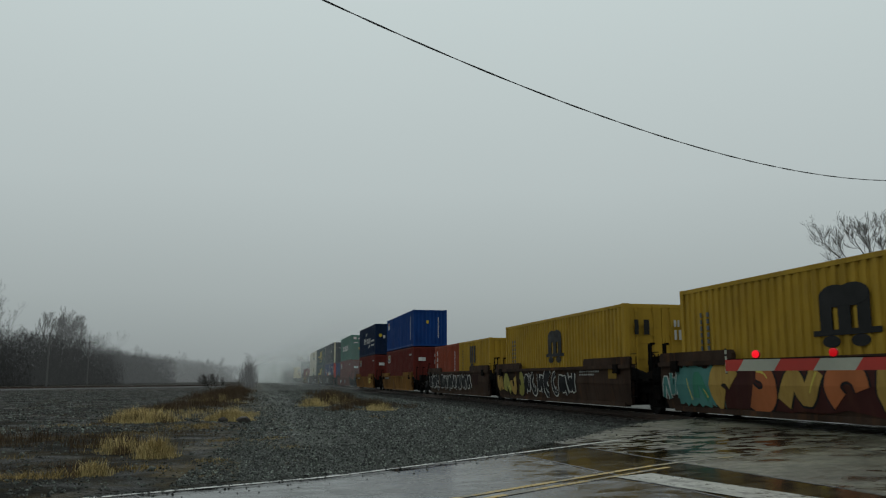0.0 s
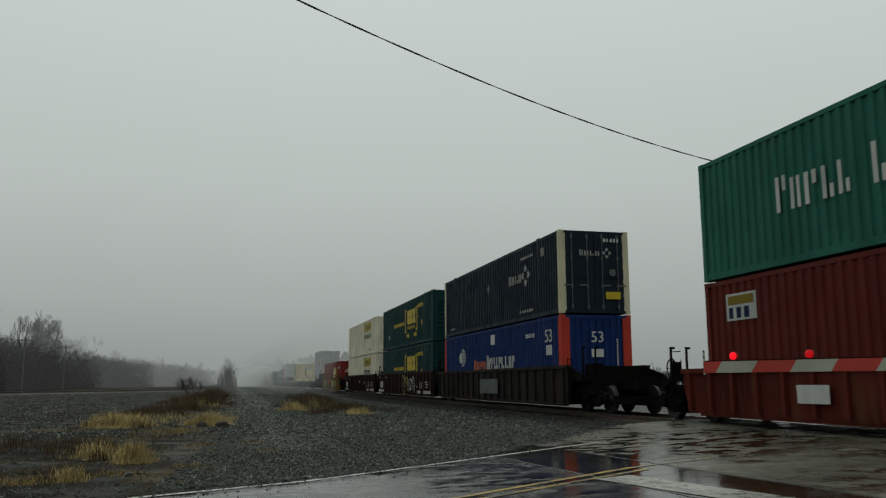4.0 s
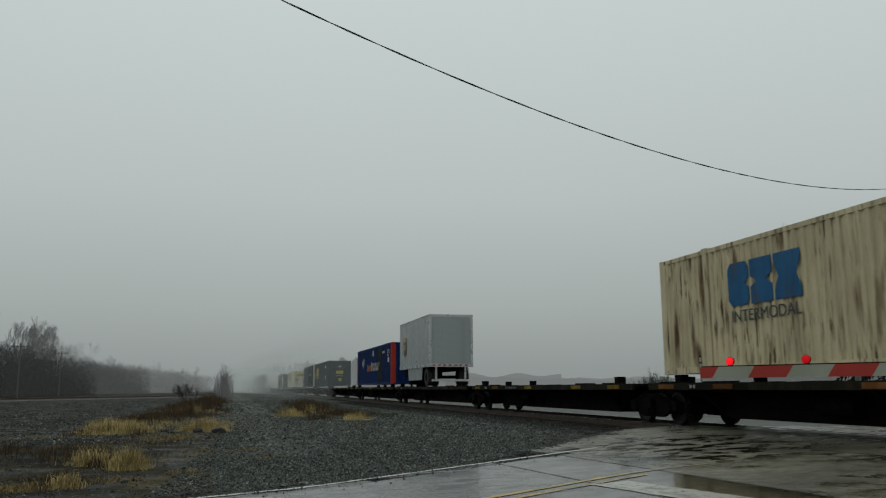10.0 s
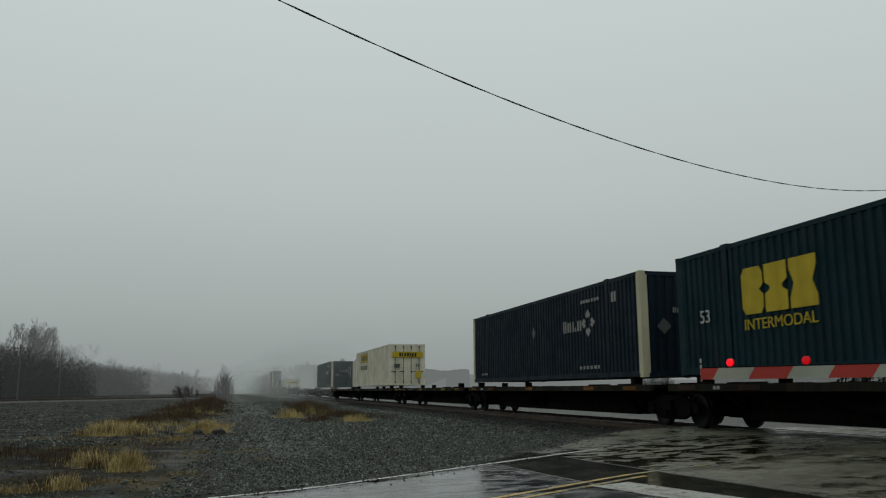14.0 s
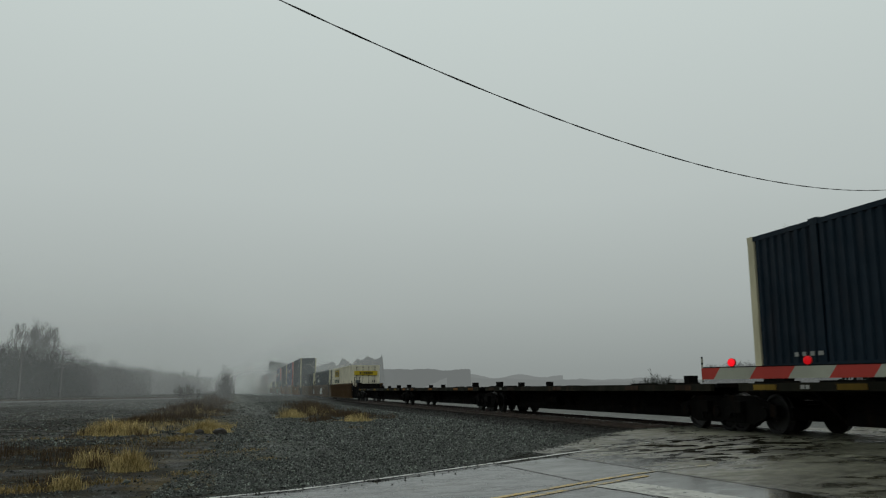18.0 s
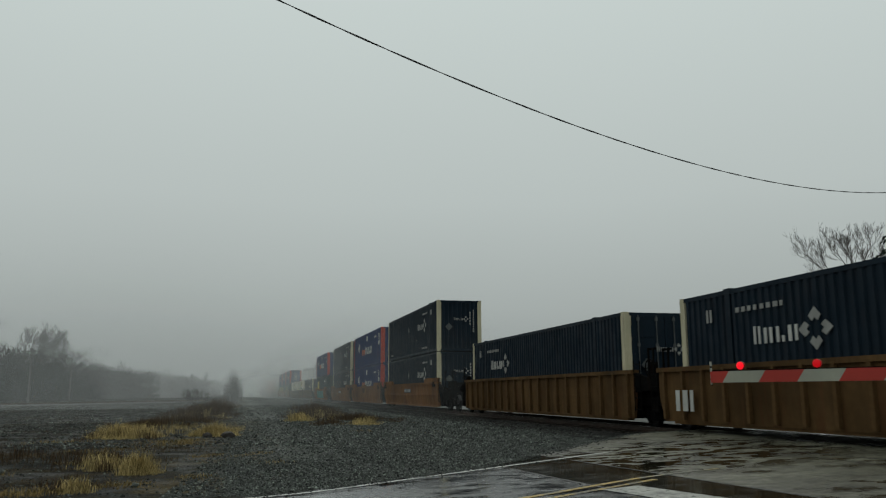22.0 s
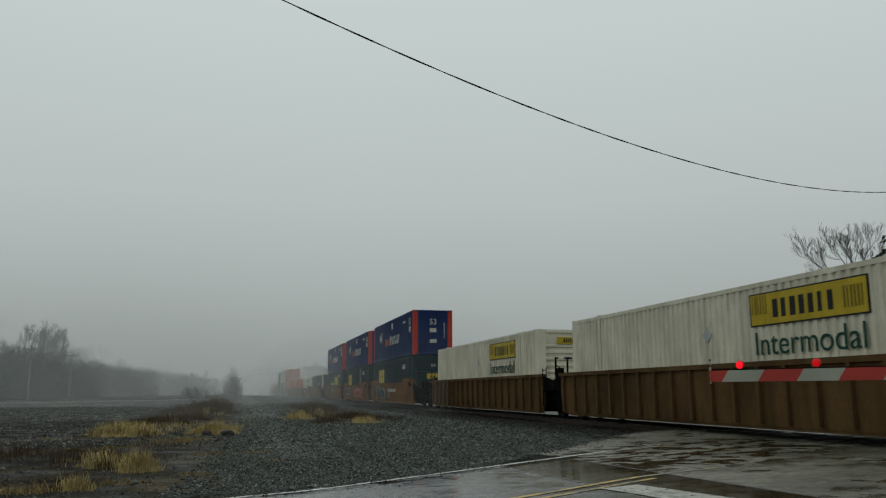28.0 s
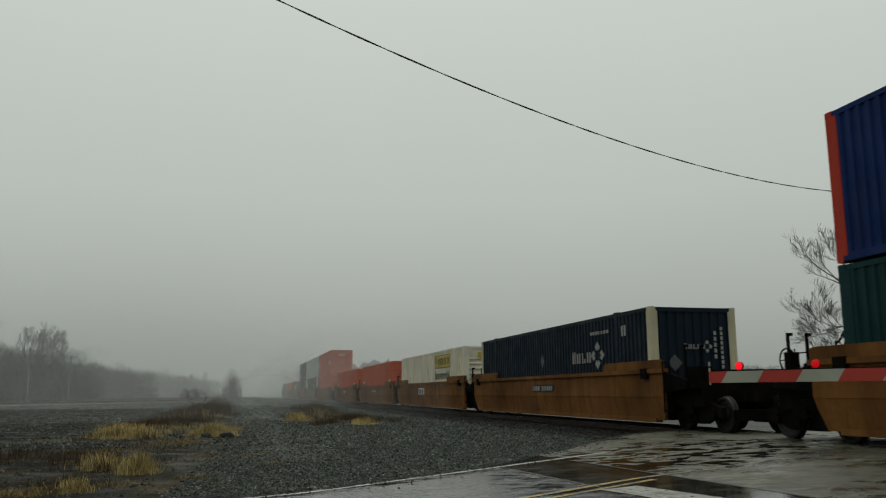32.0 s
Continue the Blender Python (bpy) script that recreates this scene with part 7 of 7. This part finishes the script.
def boulder(x, y, s, seed):
    rnd = random.Random(seed)
    bm = bmesh.new()
    bmesh.ops.create_icosphere(bm, subdivisions=2, radius=1)
    for v in bm.verts:
        v.co = Vector((v.co.x * 1.25, v.co.y * 0.9, v.co.z * 0.75)) * s * (0.85 + 0.3 * noise.noise(v.co * 1.7 + Vector((seed, 0, 0))))
    ob = part("stone", bm, TWIG if seed < 3 else STONE, None)
    ob.matrix_basis = pose(x, y, lot_height(x, y) + s * 0.35, 0, 0, rnd.uniform(0, 180))
    return tagged(ob, "rounded dark stone among dry grass", "stone", "stones on the lot")


boulder(-0.95, 26.4, 0.14, 1)
boulder(-0.33, 26.2, 0.20, 2)
boulder(-1.42, 12.8, 0.06, 4)
boulder(-3.9, 15.8, 0.07, 5)

# ---- woods in the mist: the distance ----


def woods(name, a, b, depth, rise, count, mat, seed, label, trees=0, tree_h=10.0, wide=0.10):
    """Bare woods along a line from a to b: brush of thin strands and taller trees with fine crowns."""
    rng = np.random.default_rng(seed)
    rnd = random.Random(seed)
    a, b = Vector((*a, 0)), Vector((*b, 0))
    w = (b - a).normalized()
    q = Vector((-w.y, w.x, 0))
    verts, faces = [], []

    for _ in range(count):
        # short twigs fill the woods up to an uneven canopy, thicker towards the ground
        t, dep = rng.random(), rng.uniform(0, depth)
        p = a.lerp(b, t) + q * dep
        height = rise[0] + (rise[1] - rise[0]) * t
        top = height * (0.86 + 0.16 * noise.noise((t * 8.0, seed, dep * 0.09)) + 0.13 * noise.noise((t * 27.0, seed + 3, dep * 0.3)) + 0.08 * noise.noise((t * 80.0, seed + 5, dep)))
        p.z = -0.4 + top * rng.random() ** 1.15
        way = Vector((rng.normal(0, 0.55), rng.normal(0, 0.55), 0.55 + 0.6 * rng.random())).normalized()
        size = (0.3 + 0.8 * rng.random()) * height / 12
        side = (w * rng.normal(0, 1) + q * rng.normal(0, 0.4) + Vector((0, 0, rng.normal(0, 0.4)))).normalized() * wide * (0.35 + 0.6 * rng.random()) * (1.9 - 1.3 * (p.z + 0.4) / max(top, 0.5))
        k = len(verts)
        verts.extend([tuple(p - side), tuple(p + side), tuple(p + way * size)])
        faces.append((k, k + 1, k + 2))
    for _ in range(trees):
        t = rng.random()
        p = a.lerp(b, t) + q * rng.uniform(0, depth)
        h = tree_h * (0.7 + 0.45 * rng.random())
        p.z = -0.4
        segs = []
        limb(segs, p, Vector((rng.normal(0, 0.08), rng.normal(0, 0.08), 1)).normalized(), h * 0.42, h * 0.010, 5, rnd, 0.3, 0.62, 2)
        for s0, s1, r0, r1 in segs:
            k = len(verts)
            d = w * max(r0, wide * 0.20)
            verts.extend([tuple(s0 - d), tuple(s0 + d), tuple(s1 + d * 0.6), tuple(s1 - d * 0.6)])
            faces.append((k, k + 1, k + 2, k + 3))
    me = bpy.data.meshes.new(name)
    me.from_pydata(verts, [], faces)
    me.materials.append(mat)
    return tagged(new(name, me), label, "woods", kind="stuff")


# haze put into the twigs as emission that grows with distance
woods("near_woods", (-80, 110), (-41, 172), 20, (15.0, 12.4), 70000, haze_glow_material("near_twigs", (0.013, 0.012, 0.010), 0.009), 41, "dense bare winter woods beyond the side track", 60, 13.5, 0.07)
woods("middle_woods", (-41, 172), (-34, 235), 18, (12.2, 9.6), 70000, haze_glow_material("middle_twigs", (0.013, 0.012, 0.0105), 0.022), 42, "bare winter woods fading into the mist", 30, 10.5, 0.08)
woods("far_woods", (-34, 235), (-27, 305), 18, (9.8, 9.8), 46000, haze_glow_material("far_twigs", (0.018, 0.0175, 0.016), 0.053), 43, "bare woods half lost in the mist", 18, 9.0, 0.11)
woods("last_woods", (-27, 305), (-7, 410), 18, (10.5, 8.5), 36000, haze_glow_material("last_twigs", (0.05, 0.05, 0.047), 0.105), 46, "distant bare woods pale in the mist", 8, 9.0, 0.15)


def tree_ridge(name, a, b, height, seed, mat, label):
    """A far line of bare crowns: a plain strip with a ragged outline, its mist a painted glow."""
    n = 2400
    a, b = Vector((*a, 0)), Vector((*b, 0))
    verts, faces = [], []
    for i in range(n + 1):
        t = i / n
        p = a.lerp(b, t)
        d = (b - a).length * t
        top = height * (0.74 + 0.18 * noise.noise((d * 0.022, seed, 0)) + 0.16 * noise.noise((d * 0.09, seed, 1)) + 0.03 * noise.noise((d * 0.45, seed, 2)) + 0.02 * noise.noise((d * 1.7, seed, 3)) + 0.012 * noise.noise((d * 4.3, seed, 4)))
        top *= min(1.0, 0.15 + 5.0 * t)
        q = Vector((b - a).yx).normalized() * 1.5
        verts += [(p.x, p.y, -1.0), (p.x, p.y, -0.4 + top), (p.x - q[0], p.y + q[1], -1.0)]
        if i:
            k = 3 * i
            faces += [(k - 3, k, k + 1, k - 2), (k - 2, k + 1, k + 2, k - 1)]
    me = bpy.data.meshes.new(name)
    me.from_pydata(verts, [], faces)
    me.materials.append(mat)
    return tagged(new(name, me), label, "woods", kind="stuff")


# each ridge glows by its own amount to imitate the mist before it
for k, (a, b, h, haze_glow) in enumerate((((15, 660), (26, 470), 15.5, 0.185), ((19, 560), (34, 360), 17.5, 0.150), ((26, 440), (46, 262), 16.0, 0.128), ((36, 300), (80, 278), 11.0, 0.150), ((60, 280), (130, 290), 6.4, 0.180), ((50, 300), (130, 316), 8.6, 0.195))):
    tree_ridge("woods_beyond_track", a, b, h, 44 + k, haze_glow_material("haze_glow_twigs", (0.02, 0.021, 0.02), haze_glow), "bare woods behind the railway, pale in the mist")
for k, (y, h, haze_glow) in enumerate(((400, 6.5, 0.178), (425, 7.6, 0.192), (450, 8.6, 0.208))):
    tree_ridge("misty_treeline", (60, y), (440, y - 90), h, 54 + k, haze_glow_material("distant_twigs", (0.02, 0.021, 0.02), haze_glow), "far treeline hardly seen in the mist")


# the grey mist on this brush is emission in its material
woods("crossing_woods", (80, 128), (124, 108), 12, (5.6, 10.5), 46000, haze_glow_material("crossing_twigs", (0.022, 0.021, 0.020), 0.10), 47, "bare brush beyond the crossing, grey in the mist", 0, 7.5, 0.085)


def veil_material(name, density, size=(1, 1, 1)):
    """Droplets hanging in the air: they scatter the light that falls on them, thin out to the edges."""
    m = bpy.data.materials.new(name)
    m.use_nodes = True
    n, l = m.node_tree.nodes, m.node_tree.links
    n.clear()
    out = n.new("ShaderNodeOutputMaterial")
    clear, pale, back = n.new("ShaderNodeBsdfTransparent"), n.new("ShaderNodeBsdfDiffuse"), n.new("ShaderNodeBsdfTranslucent")
    for b in (pale, back):
        b.inputs["Color"].default_value = (0.80, 0.83, 0.82, 1)
    half, mixed = n.new("ShaderNodeMixShader"), n.new("ShaderNodeMixShader")
    l.new(pale.outputs[0], half.inputs[1])
    l.new(back.outputs[0], half.inputs[2])
    tc, ramp, gr = n.new("ShaderNodeTexCoord"), n.new("ShaderNodeMapRange"), n.new("ShaderNodeTexGradient")
    gr.gradient_type = "SPHERICAL"
    fit = n.new("ShaderNodeMapping")
    fit.vector_type = "TEXTURE"
    fit.inputs["Scale"].default_value = size
    l.new(tc.outputs["Object"], fit.inputs[0])
    l.new(fit.outputs[0], gr.inputs["Vector"])
    ramp.interpolation_type = "SMOOTHSTEP"
    ramp.inputs["From Max"].default_value, ramp.inputs["To Max"].default_value = 0.85, density
    l.new(gr.outputs["Fac"], ramp.inputs["Value"])
    l.new(ramp.outputs[0], mixed.inputs[0])
    l.new(clear.outputs[0], mixed.inputs[1])
    l.new(half.outputs[0], mixed.inputs[2])
    l.new(mixed.outputs[0], out.inputs["Surface"])
    return m


for y, rx, rz, density in ((92, 8, 9, 0.16), (122, 9, 9, 0.20), (155, 10, 10, 0.24), (195, 12, 11, 0.28), (250, 16, 12, 0.34), (330, 22, 12, 0.55), (400, 26, 13, 0.75)):
    # a shallow round drift of mist across the track
    bm = bmesh.new()
    ring = [bm.verts.new((math.cos(k * math.tau / 28), 0, math.sin(k * math.tau / 28))) for k in range(28)]
    bm.faces.new(ring)
    v = part("mist_drift", bm, veil_material("hanging_mist", density), None)
    v.matrix_basis = Matrix.Translation((11.5, y, 1.8)) @ Matrix.Diagonal((rx, 1, rz, 1))
    tagged(v, "thin pale drift of mist over the far track", "mist", "mist drifts", "stuff")


# banks of mist that drift in from the fields while the train passes
DRIFTING = []
BANKS = [(80, 40, 12, 0.21, -90, -16, 3.0), (42, 24, 6, 0.08, -46, -4, 0.8), (62, 8, 9, 0.13, -50, 11.5, 1.8)]
for y, rx, rz, density, x0, x1, z in BANKS:
    bm = bmesh.new()
    bm.faces.new([bm.verts.new((math.cos(k * math.tau / 28), 0, math.sin(k * math.tau / 28))) for k in range(28)])
    for v in bm.verts:
        v.co = Vector((v.co.x * rx, 0, v.co.z * rz))
    v = part("mist_bank", bm, veil_material("drifting_mist", density, (rx, 1, rz)), None)
    v.matrix_basis = pose(x0, y, z)
    tagged(v, "thin pale bank of mist drifting over the lot", "mist", "mist drifts", "stuff")
    DRIFTING.append((v, x0, x1, y, z))


# far poles and insulators carry their haze as a painted glow
MATS["haze_glow_pole"] = haze_glow_material("haze_glow_pole", (0.05, 0.048, 0.045), 0.02)


def utility_pole(x, y, top, seed, arm=True, label="wooden utility pole with a crossarm, faint in the mist"):
    p = thing("utility_pole", pose(x, y, -0.35), label, "pole", "utility poles")
    wood = MATS["haze_glow_pole"] if arm else material("grey_pole_wood", (0.11, 0.10, 0.09), 0.85, 0, 0.7, 1, 15, 0.2)
    bm = bmesh.new()
    tube(bm, (0, 0, 0), (0, 0, top + 0.35), 0.13, 0.09, 10)
    part("pole", bm, wood, p)
    if arm:
        bm = bmesh.new()
        box(bm, -1.2, 1.2, -0.06, 0.06, top - 0.2, top - 0.08)
        part("crossarm", bm, wood, p)
        for x2 in (-1.0, -0.5, 0.5, 1.0):
            bm = bmesh.new()
            tube(bm, (x2, 0, top - 0.08), (x2, 0, top + 0.06), 0.04, 0.03, 8)
            part("insulator", bm, MATS["haze_glow_pole"], p)
    return p


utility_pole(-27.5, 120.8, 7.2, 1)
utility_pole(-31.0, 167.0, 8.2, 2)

# ---- overhead wire over the road ----
WIRE_N, WIRE_LOW, WIRE_D0, WIRE_BEND = 11.0, 6.68, 15.9, 0.0057


def wire_at(d):
    p = ROAD_D * d + ROAD_N * WIRE_N
    return Vector((p.x, p.y, WIRE_LOW + WIRE_BEND * (d - WIRE_D0) ** 2))


def wire():
    t = thing("overhead_cable", pose(0, 0, 0), "black twisted overhead cable sagging across the sky", "cable")
    mat = material("cable_black", (0.012, 0.012, 0.012), 0.6, 0, 0.8, 3, 20, 0.05)
    for phase in (0, math.pi):
        bm = bmesh.new()
        prev = None
        for i in range(420):
            d = -14 + 62 * i / 419
            c = wire_at(d)
            a = phase + d * 2.6 + 0.8 * math.sin(d * 0.9)
            c = c + ROAD_N * 0.008 * math.cos(a) + Vector((0, 0, 0.008 * math.sin(a)))
            ring = [bm.verts.new(c + ROAD_N * 0.009 * math.cos(k * 1.2566) + Vector((0, 0, 0.009 * math.sin(k * 1.2566)))) for k in range(5)]
            if prev:
                for k in range(5):
                    bm.faces.new((prev[k], prev[(k + 1) % 5], ring[(k + 1) % 5], ring[k]))
            prev = ring
        part("strand", bm, mat, t)


wire()
for d_pole in (-14, 48):
    q = wire_at(d_pole)
    utility_pole(q.x, q.y + 0.2, q.z + 0.3, 3, False, "wooden pole that carries the overhead cable")

# ---- crossing gate and signals ----
ARM_DIR, ARM_TIP = Vector((0.465, -0.885, 0)).normalized(), Vector((5.55, 9.05, 1.14))
GLOW_RED = glow("lit_red_lamp", (1.0, 0.010, 0.022), 0.9)
PULSE_RED = glow("half_lit_red_lamp", (1.0, 0.010, 0.018), 0.36)
GLOW_AMBER = glow("lit_signal_lens", (1.0, 0.055, 0.016), 1.1)
FAINT_RED = glow("fading_red_lens", (1.0, 0.02, 0.015), 0.22)
GATEW = material("gate_white", (0.38, 0.385, 0.31), 0.45, 0, 0.75, 1.5, 20, 0.05, 0.3)
GATER = material("gate_red", (0.46, 0.032, 0.018), 0.45, 0, 0.75, 1.5, 20, 0.05, 0.2)


def gate():
    turn = Matrix.Translation(ARM_TIP) @ Matrix.Rotation(math.atan2(ARM_DIR.y, ARM_DIR.x), 4, "Z")
    g = thing("crossing_gate", turn, "lowered red and white striped crossing gate with red lamps", "crossing gate")
    # the arm runs along local +x from its tip; stripes lean
    step, h = 0.458, 0.067
    s = 0.0
    cuts = [0.0, 0.20] + [0.20 + step * k for k in range(1, 15)]
    for k, (a, b) in enumerate(zip(cuts, cuts[1:])):
        bm = bmesh.new()
        l0 = 0.0 if k == 0 else 0.045
        prism(bm, [(a - l0, -h), (b - 0.045, -h), (b + 0.045, h), (a + l0, h)], "y", -0.018, 0.018)
        part("stripe", bm, GATER if k % 2 == 0 else GATEW, g)
    bm = bmesh.new()
    box(bm, 0.02, 6.6, -0.012, 0.012, h, h + 0.012)
    part("lamp_cable", bm, STEEL, g)
    bm = bmesh.new()
    for k in range(4):
        box(bm, -0.009, 0.009, -0.009, 0.009, -0.09 + k * 0.075, -0.09 + k * 0.075 + 0.05)
    part("tip_whisker", bm, GATEW, g)
    bm = bmesh.new()
    box(bm, -0.008, 0.008, -0.008, 0.008, -0.10, 0.205)
    part("tip_rod", bm, BLACK, g)
    for x, lens in ((0.394, GLOW_RED), (1.303, PULSE_RED), (2.9, PULSE_RED)):
        bm = bmesh.new()
        tube(bm, (x, -0.014, h + 0.060), (x, 0.014, h + 0.060), 0.050, 0.050, 18)
        lamp = part("lamp_housing", bm, REDP, g)
        for y in (-1, 1):
            bm = bmesh.new()
            bmesh.ops.create_uvsphere(bm, u_segments=16, v_segments=9, radius=0.046)
            for v in bm.verts:
                v.co = Vector((v.co.x + x, (0.015 + abs(v.co.y) * 0.55) * y if v.co.y * y > 0 else 0.015 * y, v.co.z + h + 0.060))
            part("lamp_lens", bm, lens, lamp, "glowing red lens")
        bm = bmesh.new()
        box(bm, x - 0.02, x + 0.02, -0.015, 0.015, h, h + 0.02)
        part("lamp_foot", bm, STEEL, g)
    bm = bmesh.new()
    box(bm, 6.3, 7.4, -0.12, 0.12, -0.1, 0.1)
    part("counterweight_arm", bm, STEEL, g)
    bm = bmesh.new()
    tube(bm, (6.8, 0, -1.45), (6.8, 0, 2.6), 0.06, 0.06, 12)
    part("mast", bm, MATS["trailer_trim"], g)
    bm = bmesh.new()
    box(bm, 6.55, 7.05, -0.3, -0.05, -0.35, 0.3)
    part("gate_mechanism", bm, MATS["trailer_trim"], g)


gate()


def signal():
    """The flashing-light signal on the far side of the track."""
    s = thing("crossing_signal", pose(17.30, 20.05, -0.3, 0, 0, -50), "grey crossing signal mast with crossbuck and two red lights", "crossing signal")
    grey = material("galvanised_mast", (0.17, 0.175, 0.175), 0.5, 0.4, 0.75, 2, 20, 0.08)
    worn = material("weathered_board", (0.135, 0.14, 0.135), 0.6, 0, 0.6, 3, 25, 0.1, 0.5, 0.2)
    bm = bmesh.new()
    tube(bm, (0, 0, 0), (0, 0, 4.75), 0.08, 0.075, 12)
    part("mast", bm, grey, s)
    bm = bmesh.new()
    box(bm, -0.3, 0.3, -0.3, 0.3, 0, 0.25)
    part("mast_base", bm, BLACK, s)
    for a in (-45, 45):
        bm = bmesh.new()
        box(bm, -0.60, 0.60, -0.012, 0.012, -0.072, 0.072)
        board = part("crossbuck_board", bm, worn, s, "weathered pale crossbuck board", at=Matrix.Translation((0, -0.10 - 0.016 * (a > 0), 3.55)) @ Matrix.Rotation(radians(a), 4, "Y"))
    bm = bmesh.new()
    box(bm, 0.04, 0.42, -0.10, -0.08, 2.80, 3.08)
    part("track_plate", bm, grey, s)
    bm = bmesh.new()
    tube(bm, (-0.42, 0, 2.57), (0.42, 0, 2.57), 0.035, 0.035, 8)
    part("cross_arm", bm, STEEL, s)
    for x, lens in ((-0.33, FAINT_RED), (0.33, GLOW_AMBER)):
        bm = bmesh.new()
        tube(bm, (x, -0.09, 2.57), (x, -0.06, 2.57), 0.205, 0.205, 24)
        tube(bm, (x, -0.06, 2.57), (x, 0.12, 2.57), 0.17, 0.09, 16)
        light = part("light_disc", bm, BLACK, s)
        bm = bmesh.new()
        tube(bm, (x, -0.115, 2.57), (x, -0.091, 2.57), 0.05, 0.072, 20)
        part("lens", bm, lens, light, "glowing orange-red lens")
        bm = bmesh.new()
        for k in range(10):
            a0, a1 = math.pi * k / 10, math.pi * (k + 1) / 10
            v = [bm.verts.new((x + 0.15 * math.cos(q), yy, 2.5 + 0.15 * math.sin(q))) for q, yy in ((a0, -0.09), (a1, -0.09), (a1, -0.32), (a0, -0.32))]
            bm.faces.new(v)
        part("hood", bm, BLACK, light)
    bm = bmesh.new()
    tube(bm, (0, 0, 4.75), (0, 0, 4.82), 0.085, 0.05, 14)
    part("bell", bm, grey, s)


signal()

# ---- the things that run ----
RUN_TIMES = (0, 1, 2, 3, 4, 5, 6, 8, 10, 13, 16, 20, 24, 28, 32)


def motions():
    for ob, u, z in RUNNING:
        walk(ob, [(t, pose(TRACK_X, u - travelled(t), z)) for t in RUN_TIMES])
    for ob, x0, x1, y, z in DRIFTING:
        walk(ob, [(0, pose(x0, y, z)), (15.5, pose(x0, y, z)), (17, pose(x0 * 0.7 + x1 * 0.3, y, z)), (19, pose(x1, y, z)), (32, pose(x1 + 3, y, z))])


motions()
